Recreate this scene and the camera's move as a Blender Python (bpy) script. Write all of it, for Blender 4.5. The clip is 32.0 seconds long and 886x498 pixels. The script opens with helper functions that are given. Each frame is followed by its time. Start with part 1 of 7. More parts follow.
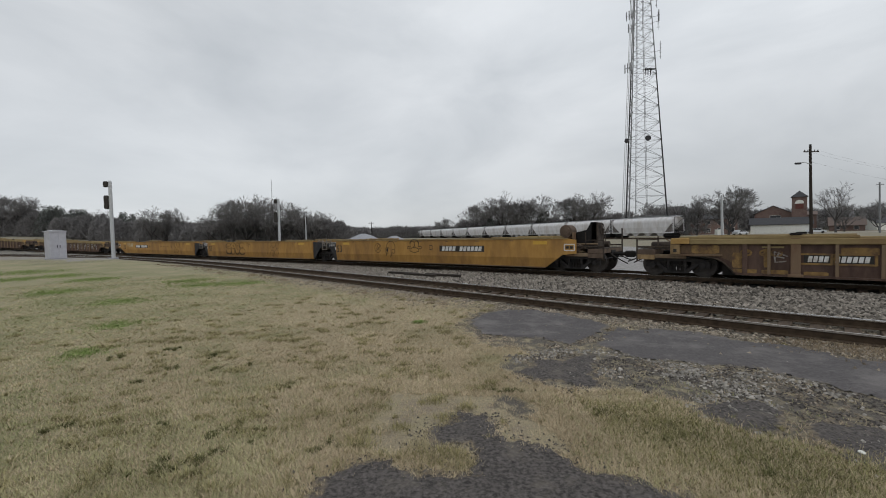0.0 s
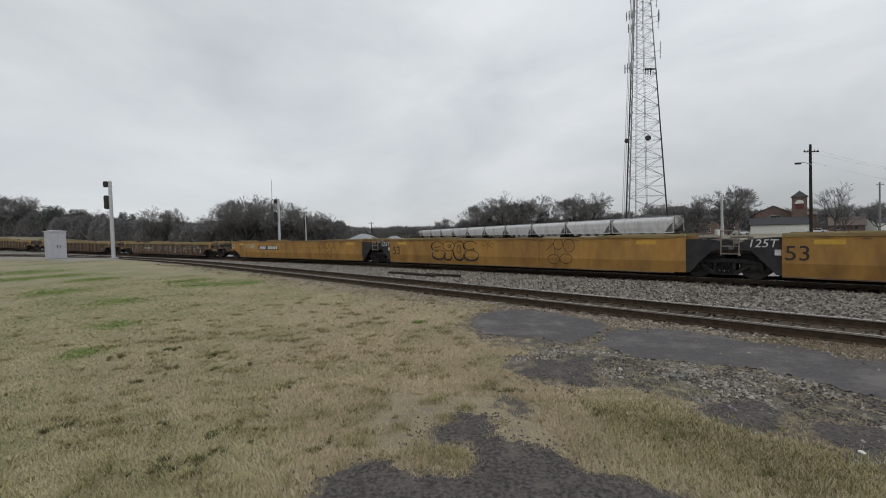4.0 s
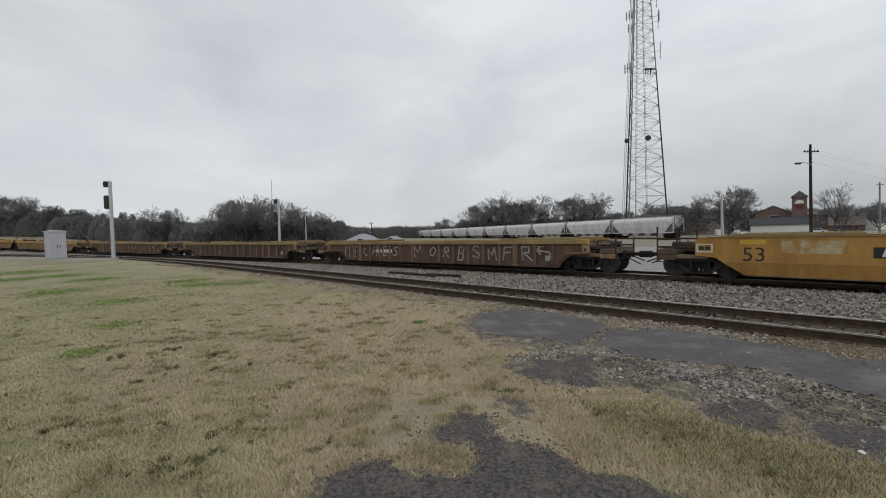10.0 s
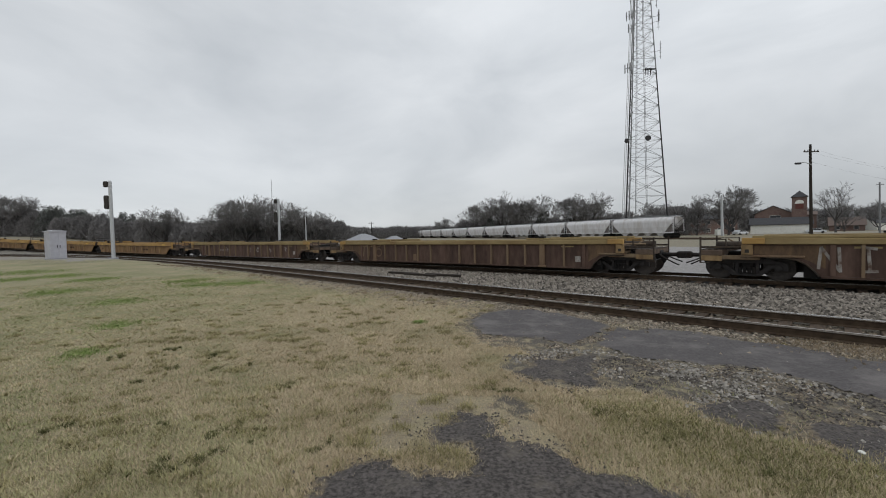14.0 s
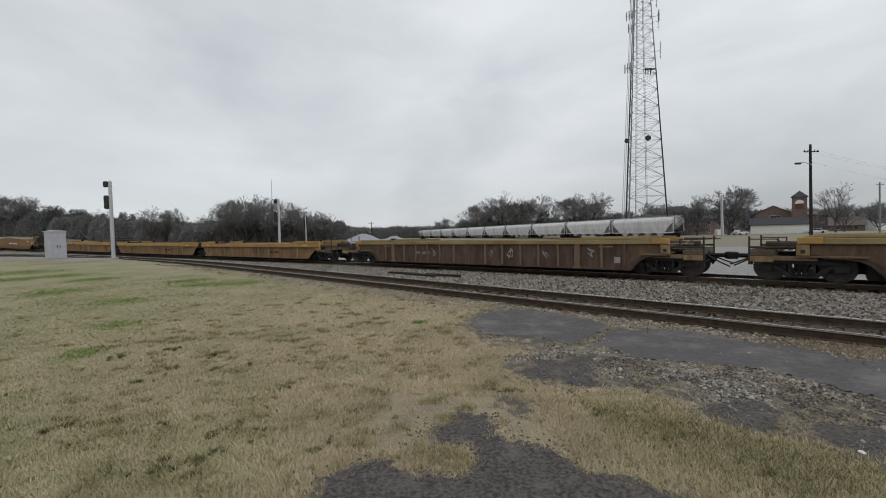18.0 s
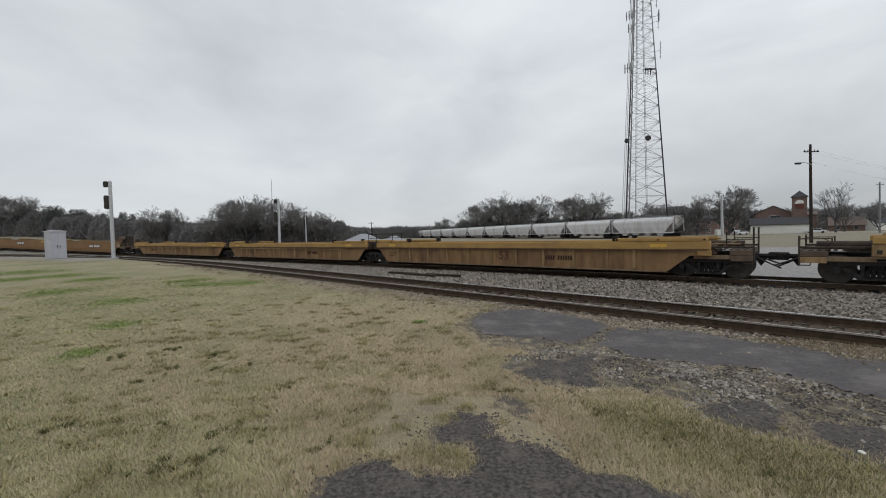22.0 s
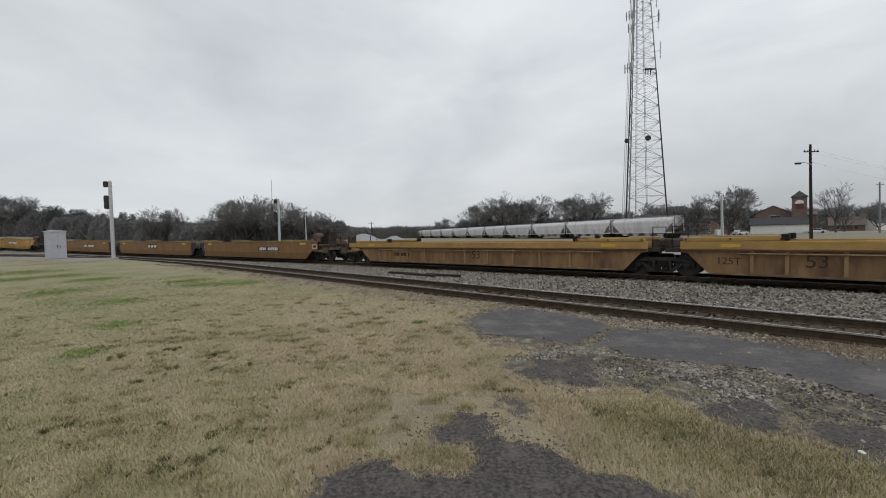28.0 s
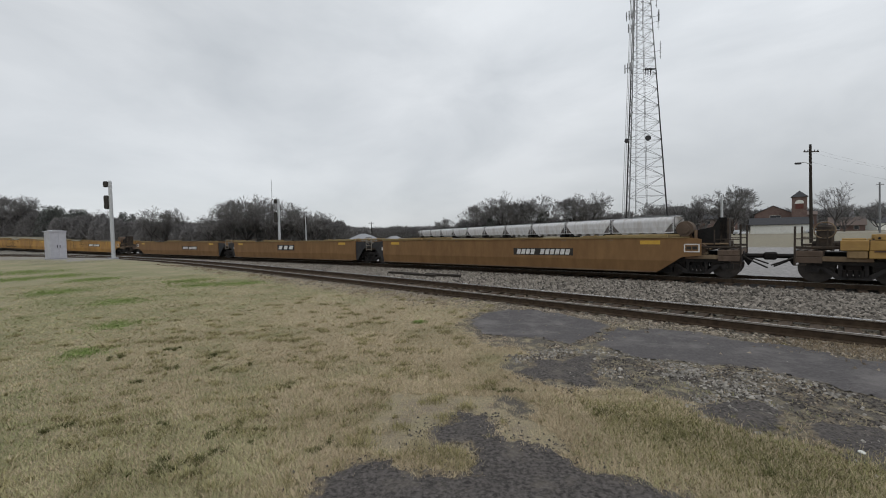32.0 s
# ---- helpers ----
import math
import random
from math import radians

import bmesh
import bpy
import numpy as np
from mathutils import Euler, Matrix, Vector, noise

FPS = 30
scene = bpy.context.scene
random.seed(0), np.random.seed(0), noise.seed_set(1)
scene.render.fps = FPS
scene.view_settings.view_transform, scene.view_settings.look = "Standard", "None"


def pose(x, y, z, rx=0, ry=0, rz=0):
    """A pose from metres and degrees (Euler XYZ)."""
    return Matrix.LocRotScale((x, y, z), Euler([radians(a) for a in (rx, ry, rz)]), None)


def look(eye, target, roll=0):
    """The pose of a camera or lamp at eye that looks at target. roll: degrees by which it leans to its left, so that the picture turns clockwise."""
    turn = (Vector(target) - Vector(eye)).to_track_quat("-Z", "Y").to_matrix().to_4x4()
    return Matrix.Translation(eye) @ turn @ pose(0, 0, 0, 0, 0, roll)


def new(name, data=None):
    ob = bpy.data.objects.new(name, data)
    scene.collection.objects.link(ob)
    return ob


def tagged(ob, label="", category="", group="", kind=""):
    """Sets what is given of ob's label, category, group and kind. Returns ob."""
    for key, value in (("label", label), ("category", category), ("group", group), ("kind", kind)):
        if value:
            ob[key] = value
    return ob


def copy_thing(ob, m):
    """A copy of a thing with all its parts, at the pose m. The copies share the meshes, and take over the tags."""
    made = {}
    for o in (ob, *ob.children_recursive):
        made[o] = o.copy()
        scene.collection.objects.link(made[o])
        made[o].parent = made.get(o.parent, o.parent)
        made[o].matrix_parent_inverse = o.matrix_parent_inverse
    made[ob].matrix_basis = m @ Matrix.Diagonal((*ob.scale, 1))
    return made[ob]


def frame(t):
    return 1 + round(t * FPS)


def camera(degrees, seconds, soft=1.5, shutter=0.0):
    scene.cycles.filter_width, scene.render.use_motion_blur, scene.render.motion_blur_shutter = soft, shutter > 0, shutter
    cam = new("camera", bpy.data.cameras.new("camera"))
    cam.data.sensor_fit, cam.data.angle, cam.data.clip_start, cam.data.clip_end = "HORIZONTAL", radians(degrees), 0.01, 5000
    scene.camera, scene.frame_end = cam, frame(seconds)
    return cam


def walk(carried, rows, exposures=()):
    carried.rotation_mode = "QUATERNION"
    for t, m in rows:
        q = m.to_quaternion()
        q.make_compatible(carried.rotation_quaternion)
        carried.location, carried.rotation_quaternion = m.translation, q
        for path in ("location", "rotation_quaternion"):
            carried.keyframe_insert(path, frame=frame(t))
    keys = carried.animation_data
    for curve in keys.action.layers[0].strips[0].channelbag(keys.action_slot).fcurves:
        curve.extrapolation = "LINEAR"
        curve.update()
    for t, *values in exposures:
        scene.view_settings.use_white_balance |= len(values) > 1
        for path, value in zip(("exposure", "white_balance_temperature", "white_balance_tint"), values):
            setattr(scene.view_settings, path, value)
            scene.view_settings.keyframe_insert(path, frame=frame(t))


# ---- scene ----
cam = camera(94.225, 32.0, soft=1.0)
EYE = (0.0, 0.0, 1.7646)
AIM = (0.0, math.cos(radians(2.0525)), 1.7646 - math.sin(radians(2.0525)))
walk(cam, [(0, look(EYE, AIM, -1.262)), (32.0, look(EYE, AIM, -1.262))], [(0, -0.01), (32.0, 0.03)])

# ---- light: an overcast winter day ----
SUN_UP, SUN_TURN = radians(42), radians(150)
world = bpy.data.worlds.new("overcast_sky")
scene.world = world
world.use_nodes = True
wn, wl = world.node_tree.nodes, world.node_tree.links
wn.clear()
w_out, w_bg = wn.new("ShaderNodeOutputWorld"), wn.new("ShaderNodeBackground")
w_sky = wn.new("ShaderNodeTexSky")
w_sky.sky_type, w_sky.sun_disc = "NISHITA", False
w_sky.sun_elevation, w_sky.sun_rotation = SUN_UP, SUN_TURN
w_dim = wn.new("ShaderNodeVectorMath")
w_dim.operation = "SCALE"
w_dim.inputs["Scale"].default_value = 0.1
w_co, w_map = wn.new("ShaderNodeTexCoord"), wn.new("ShaderNodeMapping")
w_map.inputs["Scale"].default_value = (1.0, 1.0, 2.4)
w_map.inputs["Rotation"].default_value = (0.15, 0.1, 0.6)
w_noise = wn.new("ShaderNodeTexNoise")
w_noise.inputs["Scale"].default_value, w_noise.inputs["Detail"].default_value = 2.1, 8.0
w_noise.inputs["Roughness"].default_value, w_noise.inputs["Distortion"].default_value = 0.52, 0.35
w_ramp = wn.new("ShaderNodeValToRGB")
w_ramp.color_ramp.elements[0].position, w_ramp.color_ramp.elements[0].color = 0.3, (0.55, 0.58, 0.61, 1)
w_ramp.color_ramp.elements[1].position, w_ramp.color_ramp.elements[1].color = 0.68, (0.76, 0.785, 0.81, 1)
w_mix = wn.new("ShaderNodeMix")
w_mix.data_type = "RGBA"
w_mix.inputs["Factor"].default_value = 0.93
wl.new(w_co.outputs["Generated"], w_map.inputs["Vector"])
wl.new(w_map.outputs["Vector"], w_noise.inputs["Vector"])
wl.new(w_noise.outputs["Fac"], w_ramp.inputs["Fac"])
wl.new(w_sky.outputs["Color"], w_dim.inputs[0])
wl.new(w_dim.outputs["Vector"], w_mix.inputs[6])
wl.new(w_ramp.outputs["Color"], w_mix.inputs[7])
w_sep = wn.new("ShaderNodeSeparateXYZ")
wl.new(w_co.outputs["Generated"], w_sep.inputs["Vector"])


def sky_math(op, a, b, clamp=False):
    k = wn.new("ShaderNodeMath")
    k.operation, k.use_clamp = op, clamp
    for i, v in enumerate((a, b)):
        if isinstance(v, (int, float)):
            k.inputs[i].default_value = v
        else:
            wl.new(v, k.inputs[i])
    return k.outputs["Value"]


# the cloud deck is brighter overhead, more so to the east
w_up = sky_math("SUBTRACT", sky_math("MINIMUM", w_sep.outputs["Z"], 0.46), 0.23)
w_east = sky_math("ADD", sky_math("MULTIPLY", w_sep.outputs["X"], 0.85), 0.45, True)
w_gain = sky_math("ADD", sky_math("MULTIPLY", sky_math("MULTIPLY", w_up, w_east), 1.28), 1.0)
w_sc = wn.new("ShaderNodeVectorMath")
w_sc.operation = "SCALE"
wl.new(w_mix.outputs[2], w_sc.inputs[0])
wl.new(w_gain, w_sc.inputs["Scale"])
wl.new(w_sc.outputs["Vector"], w_bg.inputs["Color"])
wl.new(w_bg.outputs["Background"], w_out.inputs["Surface"])
w_bg.inputs["Strength"].default_value = 1.0
sun = new("sun", bpy.data.lights.new("sun", "SUN"))
sun.data.energy, sun.data.angle, sun.data.color = 0.7, radians(40), (1.0, 0.97, 0.93)
sun.matrix_world = look((0, 0, 60), (math.sin(SUN_TURN) * -40, math.cos(SUN_TURN) * -40, 24))


# ---- materials ----
def rgba(c):
    return (*c, 1.0)


def paint(name, c1, c2, scale=5.0, rough=0.8, bump=0.1, metal=0.0, c3=None, stretch=(1, 1, 1), spread=(0.35, 0.65), c3at=(0.55, 0.72), c3scale=0.7,
          vary=0.0, detail=8.0, island=False, bumpscale=None, dust=None):
    """Two-scale procedural surface: c1 to c2 by fine grain, c3 by larger stains."""
    m = bpy.data.materials.new(name)
    m.use_nodes = True
    n, l = m.node_tree.nodes, m.node_tree.links
    b = n["Principled BSDF"]
    b.inputs["Roughness"].default_value, b.inputs["Metallic"].default_value = rough, metal
    b.inputs["Specular IOR Level"].default_value = 0.5 if rough < 0.65 else 0.2
    co, mp = n.new("ShaderNodeTexCoord"), n.new("ShaderNodeMapping")
    mp.inputs["Scale"].default_value = stretch
    l.new(co.outputs["Object"], mp.inputs["Vector"])
    g = n.new("ShaderNodeTexNoise")
    g.inputs["Scale"].default_value, g.inputs["Detail"].default_value, g.inputs["Roughness"].default_value = scale, detail, 0.62
    l.new(mp.outputs["Vector"], g.inputs["Vector"])
    r = n.new("ShaderNodeValToRGB")
    r.color_ramp.elements[0].position, r.color_ramp.elements[0].color = spread[0], rgba(c1)
    r.color_ramp.elements[1].position, r.color_ramp.elements[1].color = spread[1], rgba(c2)
    l.new(g.outputs["Fac"], r.inputs["Fac"])
    out = r.outputs["Color"]
    if c3:
        g2 = n.new("ShaderNodeTexNoise")
        g2.inputs["Scale"].default_value, g2.inputs["Detail"].default_value, g2.inputs["Roughness"].default_value = c3scale, 9.0, 0.65
        l.new(mp.outputs["Vector"], g2.inputs["Vector"])
        r2 = n.new("ShaderNodeMapRange")
        r2.inputs["From Min"].default_value, r2.inputs["From Max"].default_value = c3at
        l.new(g2.outputs["Fac"], r2.inputs["Value"])
        mx = n.new("ShaderNodeMix")
        mx.data_type = "RGBA"
        l.new(r2.outputs["Result"], mx.inputs["Factor"])
        l.new(out, mx.inputs[6])
        mx.inputs[7].default_value = rgba(c3)
        out = mx.outputs[2]
    if dust:
        fr, ad, mr, gd = n.new("ShaderNodeAttribute"), n.new("ShaderNodeMath"), n.new("ShaderNodeMapRange"), n.new("ShaderNodeTexNoise")
        fr.attribute_name = "fray"
        gd.inputs["Scale"].default_value, gd.inputs["Detail"].default_value, gd.inputs["Roughness"].default_value = 6.0, 9.0, 0.7
        l.new(co.outputs["Object"], gd.inputs["Vector"])
        l.new(fr.outputs["Fac"], ad.inputs[0])
        l.new(gd.outputs["Fac"], ad.inputs[1])
        mr.inputs["From Min"].default_value, mr.inputs["From Max"].default_value = 1.08, 1.4
        l.new(ad.outputs["Value"], mr.inputs["Value"])
        dr = n.new("ShaderNodeValToRGB")
        dr.color_ramp.elements[0].position, dr.color_ramp.elements[0].color = 0.3, rgba([c * 0.45 for c in dust])
        dr.color_ramp.elements[1].position, dr.color_ramp.elements[1].color = 0.7, rgba(dust)
        l.new(g.outputs["Fac"], dr.inputs["Fac"])
        md = n.new("ShaderNodeMix")
        md.data_type = "RGBA"
        l.new(mr.outputs["Result"], md.inputs["Factor"])
        l.new(out, md.inputs[6])
        l.new(dr.outputs["Color"], md.inputs[7])
        out = md.outputs[2]
    if vary:
        hs = n.new("ShaderNodeHueSaturation")
        if island:
            src = n.new("ShaderNodeNewGeometry").outputs["Random Per Island"]
        else:
            src = n.new("ShaderNodeObjectInfo").outputs["Random"]
        vr = n.new("ShaderNodeMapRange")
        vr.inputs["To Min"].default_value, vr.inputs["To Max"].default_value = 1 - vary, 1 + vary
        l.new(src, vr.inputs["Value"])
        l.new(vr.outputs["Result"], hs.inputs["Value"])
        l.new(out, hs.inputs["Color"])
        out = hs.outputs["Color"]
    l.new(out, b.inputs["Base Color"])
    if bump:
        bp = n.new("ShaderNodeBump")
        bp.inputs["Strength"].default_value, bp.inputs["Distance"].default_value = min(1.0, bump), 0.02
        if bumpscale:
            g3 = n.new("ShaderNodeTexNoise")
            g3.inputs["Scale"].default_value, g3.inputs["Detail"].default_value = bumpscale, 6.0
            l.new(co.outputs["Object"], g3.inputs["Vector"])
            l.new(g3.outputs["Fac"], bp.inputs["Height"])
        else:
            l.new(g.outputs["Fac"], bp.inputs["Height"])
        l.new(bp.outputs["Normal"], b.inputs["Normal"])
    return m


YELLOW = paint("weathered_yellow_paint", (0.335, 0.182, 0.05), (0.425, 0.238, 0.068), 3.0, 0.66, 0.05, c3=(0.17, 0.092, 0.044), stretch=(1, 1, 0.35), c3at=(0.45, 0.76), c3scale=0.8, vary=0.06)
GOLD = paint("faded_gold_paint", (0.178, 0.10, 0.045), (0.232, 0.133, 0.058), 3.0, 0.68, 0.06, c3=(0.17, 0.09, 0.04), stretch=(1, 1, 0.3), c3at=(0.48, 0.8), c3scale=1.0, vary=0.06)
OCHRE = paint("dusty_ochre_paint", (0.195, 0.117, 0.058), (0.275, 0.17, 0.082), 3.0, 0.75, 0.08, c3=(0.1, 0.056, 0.038), stretch=(1, 1, 0.3), c3at=(0.44, 0.7), c3scale=0.9, vary=0.08)
CHORD = paint("yellow_sill_paint", (0.325, 0.198, 0.066), (0.395, 0.25, 0.088), 4.0, 0.7, 0.06, c3=(0.225, 0.135, 0.066), stretch=(0.6, 1, 1), c3at=(0.46, 0.74), c3scale=0.9)
SILL = paint("dusty_sill", (0.235, 0.178, 0.084), (0.31, 0.24, 0.12), 2.2, 0.8, 0.08, c3=(0.19, 0.12, 0.06), stretch=(0.5, 1, 1), c3at=(0.45, 0.7))
BROWN = paint("rusty_brown_paint", (0.086, 0.053, 0.042), (0.126, 0.081, 0.062), 5.0, 0.8, 0.12, c3=(0.048, 0.031, 0.025), stretch=(1, 1, 0.3), c3at=(0.44, 0.7), c3scale=1.4, vary=0.1)
STENCIL = paint("faded_stencil_brown", (0.045, 0.026, 0.018), (0.07, 0.042, 0.03), 6.0, 0.8, 0.0)
TAN = paint("worn_tan_paint", (0.145, 0.105, 0.068), (0.24, 0.18, 0.115), 3.0, 0.8, 0.1, c3=(0.12, 0.065, 0.04), stretch=(1, 1, 0.3), c3at=(0.42, 0.7), vary=0.12)
DARK = paint("dark_grimy_steel", (0.007, 0.007, 0.007), (0.015, 0.0135, 0.0125), 7.0, 0.7, 0.15, c3=(0.026, 0.018, 0.014), c3at=(0.5, 0.8))
SLATE = paint("slate_grey_paint", (0.028, 0.028, 0.031), (0.046, 0.044, 0.044), 4.0, 0.7, 0.1, c3=(0.05, 0.038, 0.03))
FRAME = paint("dusty_cast_steel", (0.022, 0.02, 0.02), (0.046, 0.042, 0.04), 6.0, 0.75, 0.15, c3=(0.075, 0.062, 0.05), c3at=(0.54, 0.8), c3scale=2.0)
WHEEL = paint("rusty_wheel_steel", (0.026, 0.021, 0.018), (0.052, 0.042, 0.035), 9.0, 0.6, 0.1, metal=0.1)
RAILHEAD = paint("polished_rail_steel", (0.55, 0.54, 0.53), (0.68, 0.67, 0.66), 5.0, 0.24, 0.01, metal=1.0)
RAILWEB = paint("rusty_rail_web", (0.038, 0.026, 0.017), (0.075, 0.052, 0.034), 8.0, 0.85, 0.15)
TIE = paint("weathered_tie_wood", (0.045, 0.033, 0.025), (0.11, 0.082, 0.06), 3.0, 0.9, 0.5, stretch=(6, 0.8, 6), vary=0.25)
WHITE = paint("stencil_white", (0.55, 0.55, 0.53), (0.7, 0.7, 0.68), 9.0, 0.7, 0.02, c3=(0.35, 0.3, 0.24), c3at=(0.5, 0.75), c3scale=4.0)
BLACK = paint("stencil_black", (0.03, 0.028, 0.025), (0.045, 0.04, 0.035), 9.0, 0.7, 0.02)
SPRAY = paint("faded_spray_paint", (0.28, 0.26, 0.235), (0.41, 0.39, 0.36), 6.0, 0.8, 0.0, c3=(0.13, 0.09, 0.07), c3at=(0.45, 0.62), c3scale=3.0)
GOLDWASH = paint("golden_overspray", (0.19, 0.115, 0.045), (0.3, 0.19, 0.07), 4.0, 0.75, 0.03, c3=(0.1, 0.06, 0.042), c3at=(0.45, 0.62), c3scale=2.2)
OCHRESTAIN = paint("ochre_stained_brown", (0.1, 0.063, 0.043), (0.16, 0.105, 0.058), 4.0, 0.8, 0.05, c3=(0.06, 0.04, 0.03), stretch=(1, 1, 0.4), c3at=(0.45, 0.65), c3scale=1.8, vary=0.1)
RIBTAN = paint("worn_golden_rib", (0.2, 0.135, 0.068), (0.3, 0.205, 0.105), 4.0, 0.75, 0.08, c3=(0.11, 0.065, 0.042), stretch=(1, 1, 0.4), c3at=(0.46, 0.7), c3scale=1.6, vary=0.15)
SPRAYDARK = paint("dark_spray_paint", (0.075, 0.05, 0.025), (0.11, 0.07, 0.035), 6.0, 0.8, 0.0)
SAFETY = paint("safety_yellow", (0.48, 0.28, 0.03), (0.58, 0.35, 0.045), 6.0, 0.5, 0.02)
GALV = paint("galvanized_steel", (0.36, 0.37, 0.38), (0.46, 0.47, 0.48), 7.0, 0.5, 0.05, metal=0.25)
SHELTER = paint("aluminium_case_paint", (0.37, 0.37, 0.41), (0.43, 0.43, 0.47), 2.5, 0.5, 0.03, metal=0.15, c3=(0.36, 0.36, 0.38), c3scale=1.5)
POLEWOOD = paint("creosoted_pole", (0.022, 0.018, 0.015), (0.04, 0.033, 0.027), 4.0, 0.9, 0.3, stretch=(4, 4, 0.4))
HOPPER = paint("hopper_grey_paint", (0.56, 0.555, 0.565), (0.66, 0.65, 0.655), 1.6, 0.65, 0.03, c3=(0.42, 0.385, 0.36), stretch=(1, 1, 0.3), c3at=(0.46, 0.76), vary=0.08)
BRICK = paint("red_brick", (0.135, 0.095, 0.083), (0.18, 0.128, 0.112), 6.0, 0.9, 0.1, c3=(0.12, 0.075, 0.065), c3at=(0.5, 0.7))
ROOFING = paint("dark_shingle_roof", (0.045, 0.046, 0.05), (0.075, 0.075, 0.08), 5.0, 0.9, 0.2)
BROWNROOF = paint("brown_shingle_roof", (0.12, 0.095, 0.085), (0.16, 0.125, 0.11), 5.0, 0.9, 0.2)
SIDING = paint("white_metal_siding", (0.62, 0.62, 0.58), (0.70, 0.70, 0.66), 2.0, 0.6, 0.03, c3=(0.52, 0.51, 0.47))
GLASS = paint("dark_window_glass", (0.02, 0.022, 0.025), (0.035, 0.038, 0.042), 3.0, 0.12, 0.0)
BARK = paint("grey_bark", (0.058, 0.054, 0.053), (0.10, 0.095, 0.093), 5.0, 0.95, 0.4, stretch=(2, 2, 0.5))
TWIG = paint("bare_twigs", (0.135, 0.13, 0.128), (0.21, 0.203, 0.2), 0.4, 0.95, 0.0, vary=0.3, island=True)
THICKET = paint("winter_thicket", (0.16, 0.155, 0.155), (0.225, 0.218, 0.216), 0.06, 0.95, 0.0, vary=0.2, island=True)
PINE = paint("evergreen_needles", (0.085, 0.092, 0.087), (0.125, 0.132, 0.122), 0.5, 0.9, 0.0, vary=0.35, island=True)
STONE = paint("ballast_stone", (0.126, 0.111, 0.094), (0.226, 0.205, 0.177), 9.0, 0.9, 0.15, vary=0.75, island=True)
SIDESTONE = paint("dirty_siding_stone", (0.13, 0.105, 0.08), (0.26, 0.222, 0.175), 9.0, 0.9, 0.15, vary=0.7, island=True)
PALESTONE = paint("pale_rubble", (0.18, 0.168, 0.148), (0.31, 0.29, 0.26), 9.0, 0.9, 0.15, vary=0.45, island=True)
SHOULDER = paint("pale_tan_gravel", (0.185, 0.158, 0.122), (0.31, 0.272, 0.22), 9.0, 0.9, 0.15, vary=0.6, island=True)
PILE = paint("gravel_pile_stone", (0.25, 0.255, 0.27), (0.32, 0.325, 0.34), 6.0, 0.95, 0.5, c3=(0.28, 0.285, 0.30))
ASPHALT = paint("old_asphalt", (0.074, 0.068, 0.068), (0.112, 0.104, 0.104), 24.0, 0.9, 0.6, c3=(0.195, 0.18, 0.174), c3at=(0.48, 0.76), c3scale=1.3, bumpscale=45.0, dust=(0.20, 0.175, 0.14))
CRUMBLE = paint("crumbled_asphalt", (0.034, 0.031, 0.029), (0.125, 0.112, 0.105), 30.0, 0.95, 1.0, c3=(0.15, 0.133, 0.112), c3at=(0.52, 0.76), c3scale=4.0, bumpscale=30.0, dust=(0.25, 0.205, 0.145))
BLADE = paint("dormant_grass", (0.4, 0.326, 0.217), (0.55, 0.452, 0.312), 0.7, 0.9, 0.0, c3=(0.255, 0.245, 0.125), c3at=(0.5, 0.72), c3scale=0.45, vary=0.15, island=True)
CLOVER = paint("green_winter_weeds", (0.14, 0.19, 0.055), (0.215, 0.285, 0.09), 3.0, 0.85, 0.0, vary=0.35, island=True)
DARKWEED = paint("dark_green_weeds", (0.07, 0.074, 0.028), (0.15, 0.145, 0.06), 2.0, 0.9, 0.0, vary=0.4, island=True)
SEDGE = paint("dead_brown_grass", (0.185, 0.14, 0.092), (0.29, 0.23, 0.155), 1.5, 0.9, 0.0, vary=0.35, island=True)
GREYSTEEL = paint("weathered_tower_steel", (0.2, 0.205, 0.21), (0.29, 0.295, 0.3), 3.0, 0.6, 0.05, metal=0.2)
TOWERGREY = paint("dull_bracing_steel", (0.16, 0.165, 0.17), (0.24, 0.245, 0.25), 3.0, 0.65, 0.05, metal=0.2)
OLIVE = paint("olive_winter_grass", (0.3, 0.29, 0.153), (0.44, 0.41, 0.237), 0.7, 0.9, 0.0, c3=(0.2, 0.24, 0.1), c3at=(0.47, 0.68), c3scale=0.45, vary=0.2, island=True)
FADED = paint("faded_pale_overspray", (0.36, 0.29, 0.17), (0.46, 0.39, 0.25), 5.0, 0.8, 0.0, c3=(0.36, 0.2, 0.06), c3at=(0.46, 0.6), c3scale=3.0)
SPROUT = paint("greening_grass", (0.17, 0.165, 0.07), (0.31, 0.28, 0.135), 0.9, 0.9, 0.0, vary=0.4, island=True)
CLUMP = paint("olive_grass_clump", (0.20, 0.18, 0.085), (0.33, 0.29, 0.15), 0.7, 0.9, 0.0, vary=0.4, island=True)
GEAR = paint("dusty_brake_gear", (0.026, 0.021, 0.018), (0.062, 0.048, 0.037), 5.0, 0.8, 0.15, c3=(0.1, 0.07, 0.046), c3at=(0.52, 0.78), c3scale=2.0)
EARTH = paint("dusty_brown_steel", (0.085, 0.06, 0.045), (0.15, 0.11, 0.082), 5.0, 0.85, 0.15, c3=(0.05, 0.036, 0.03), c3at=(0.48, 0.72), c3scale=2.5)
PALEGEAR = paint("pale_dusty_gear", (0.16, 0.14, 0.115), (0.3, 0.27, 0.23), 5.0, 0.8, 0.1, c3=(0.07, 0.055, 0.045), c3at=(0.5, 0.72), c3scale=2.5)
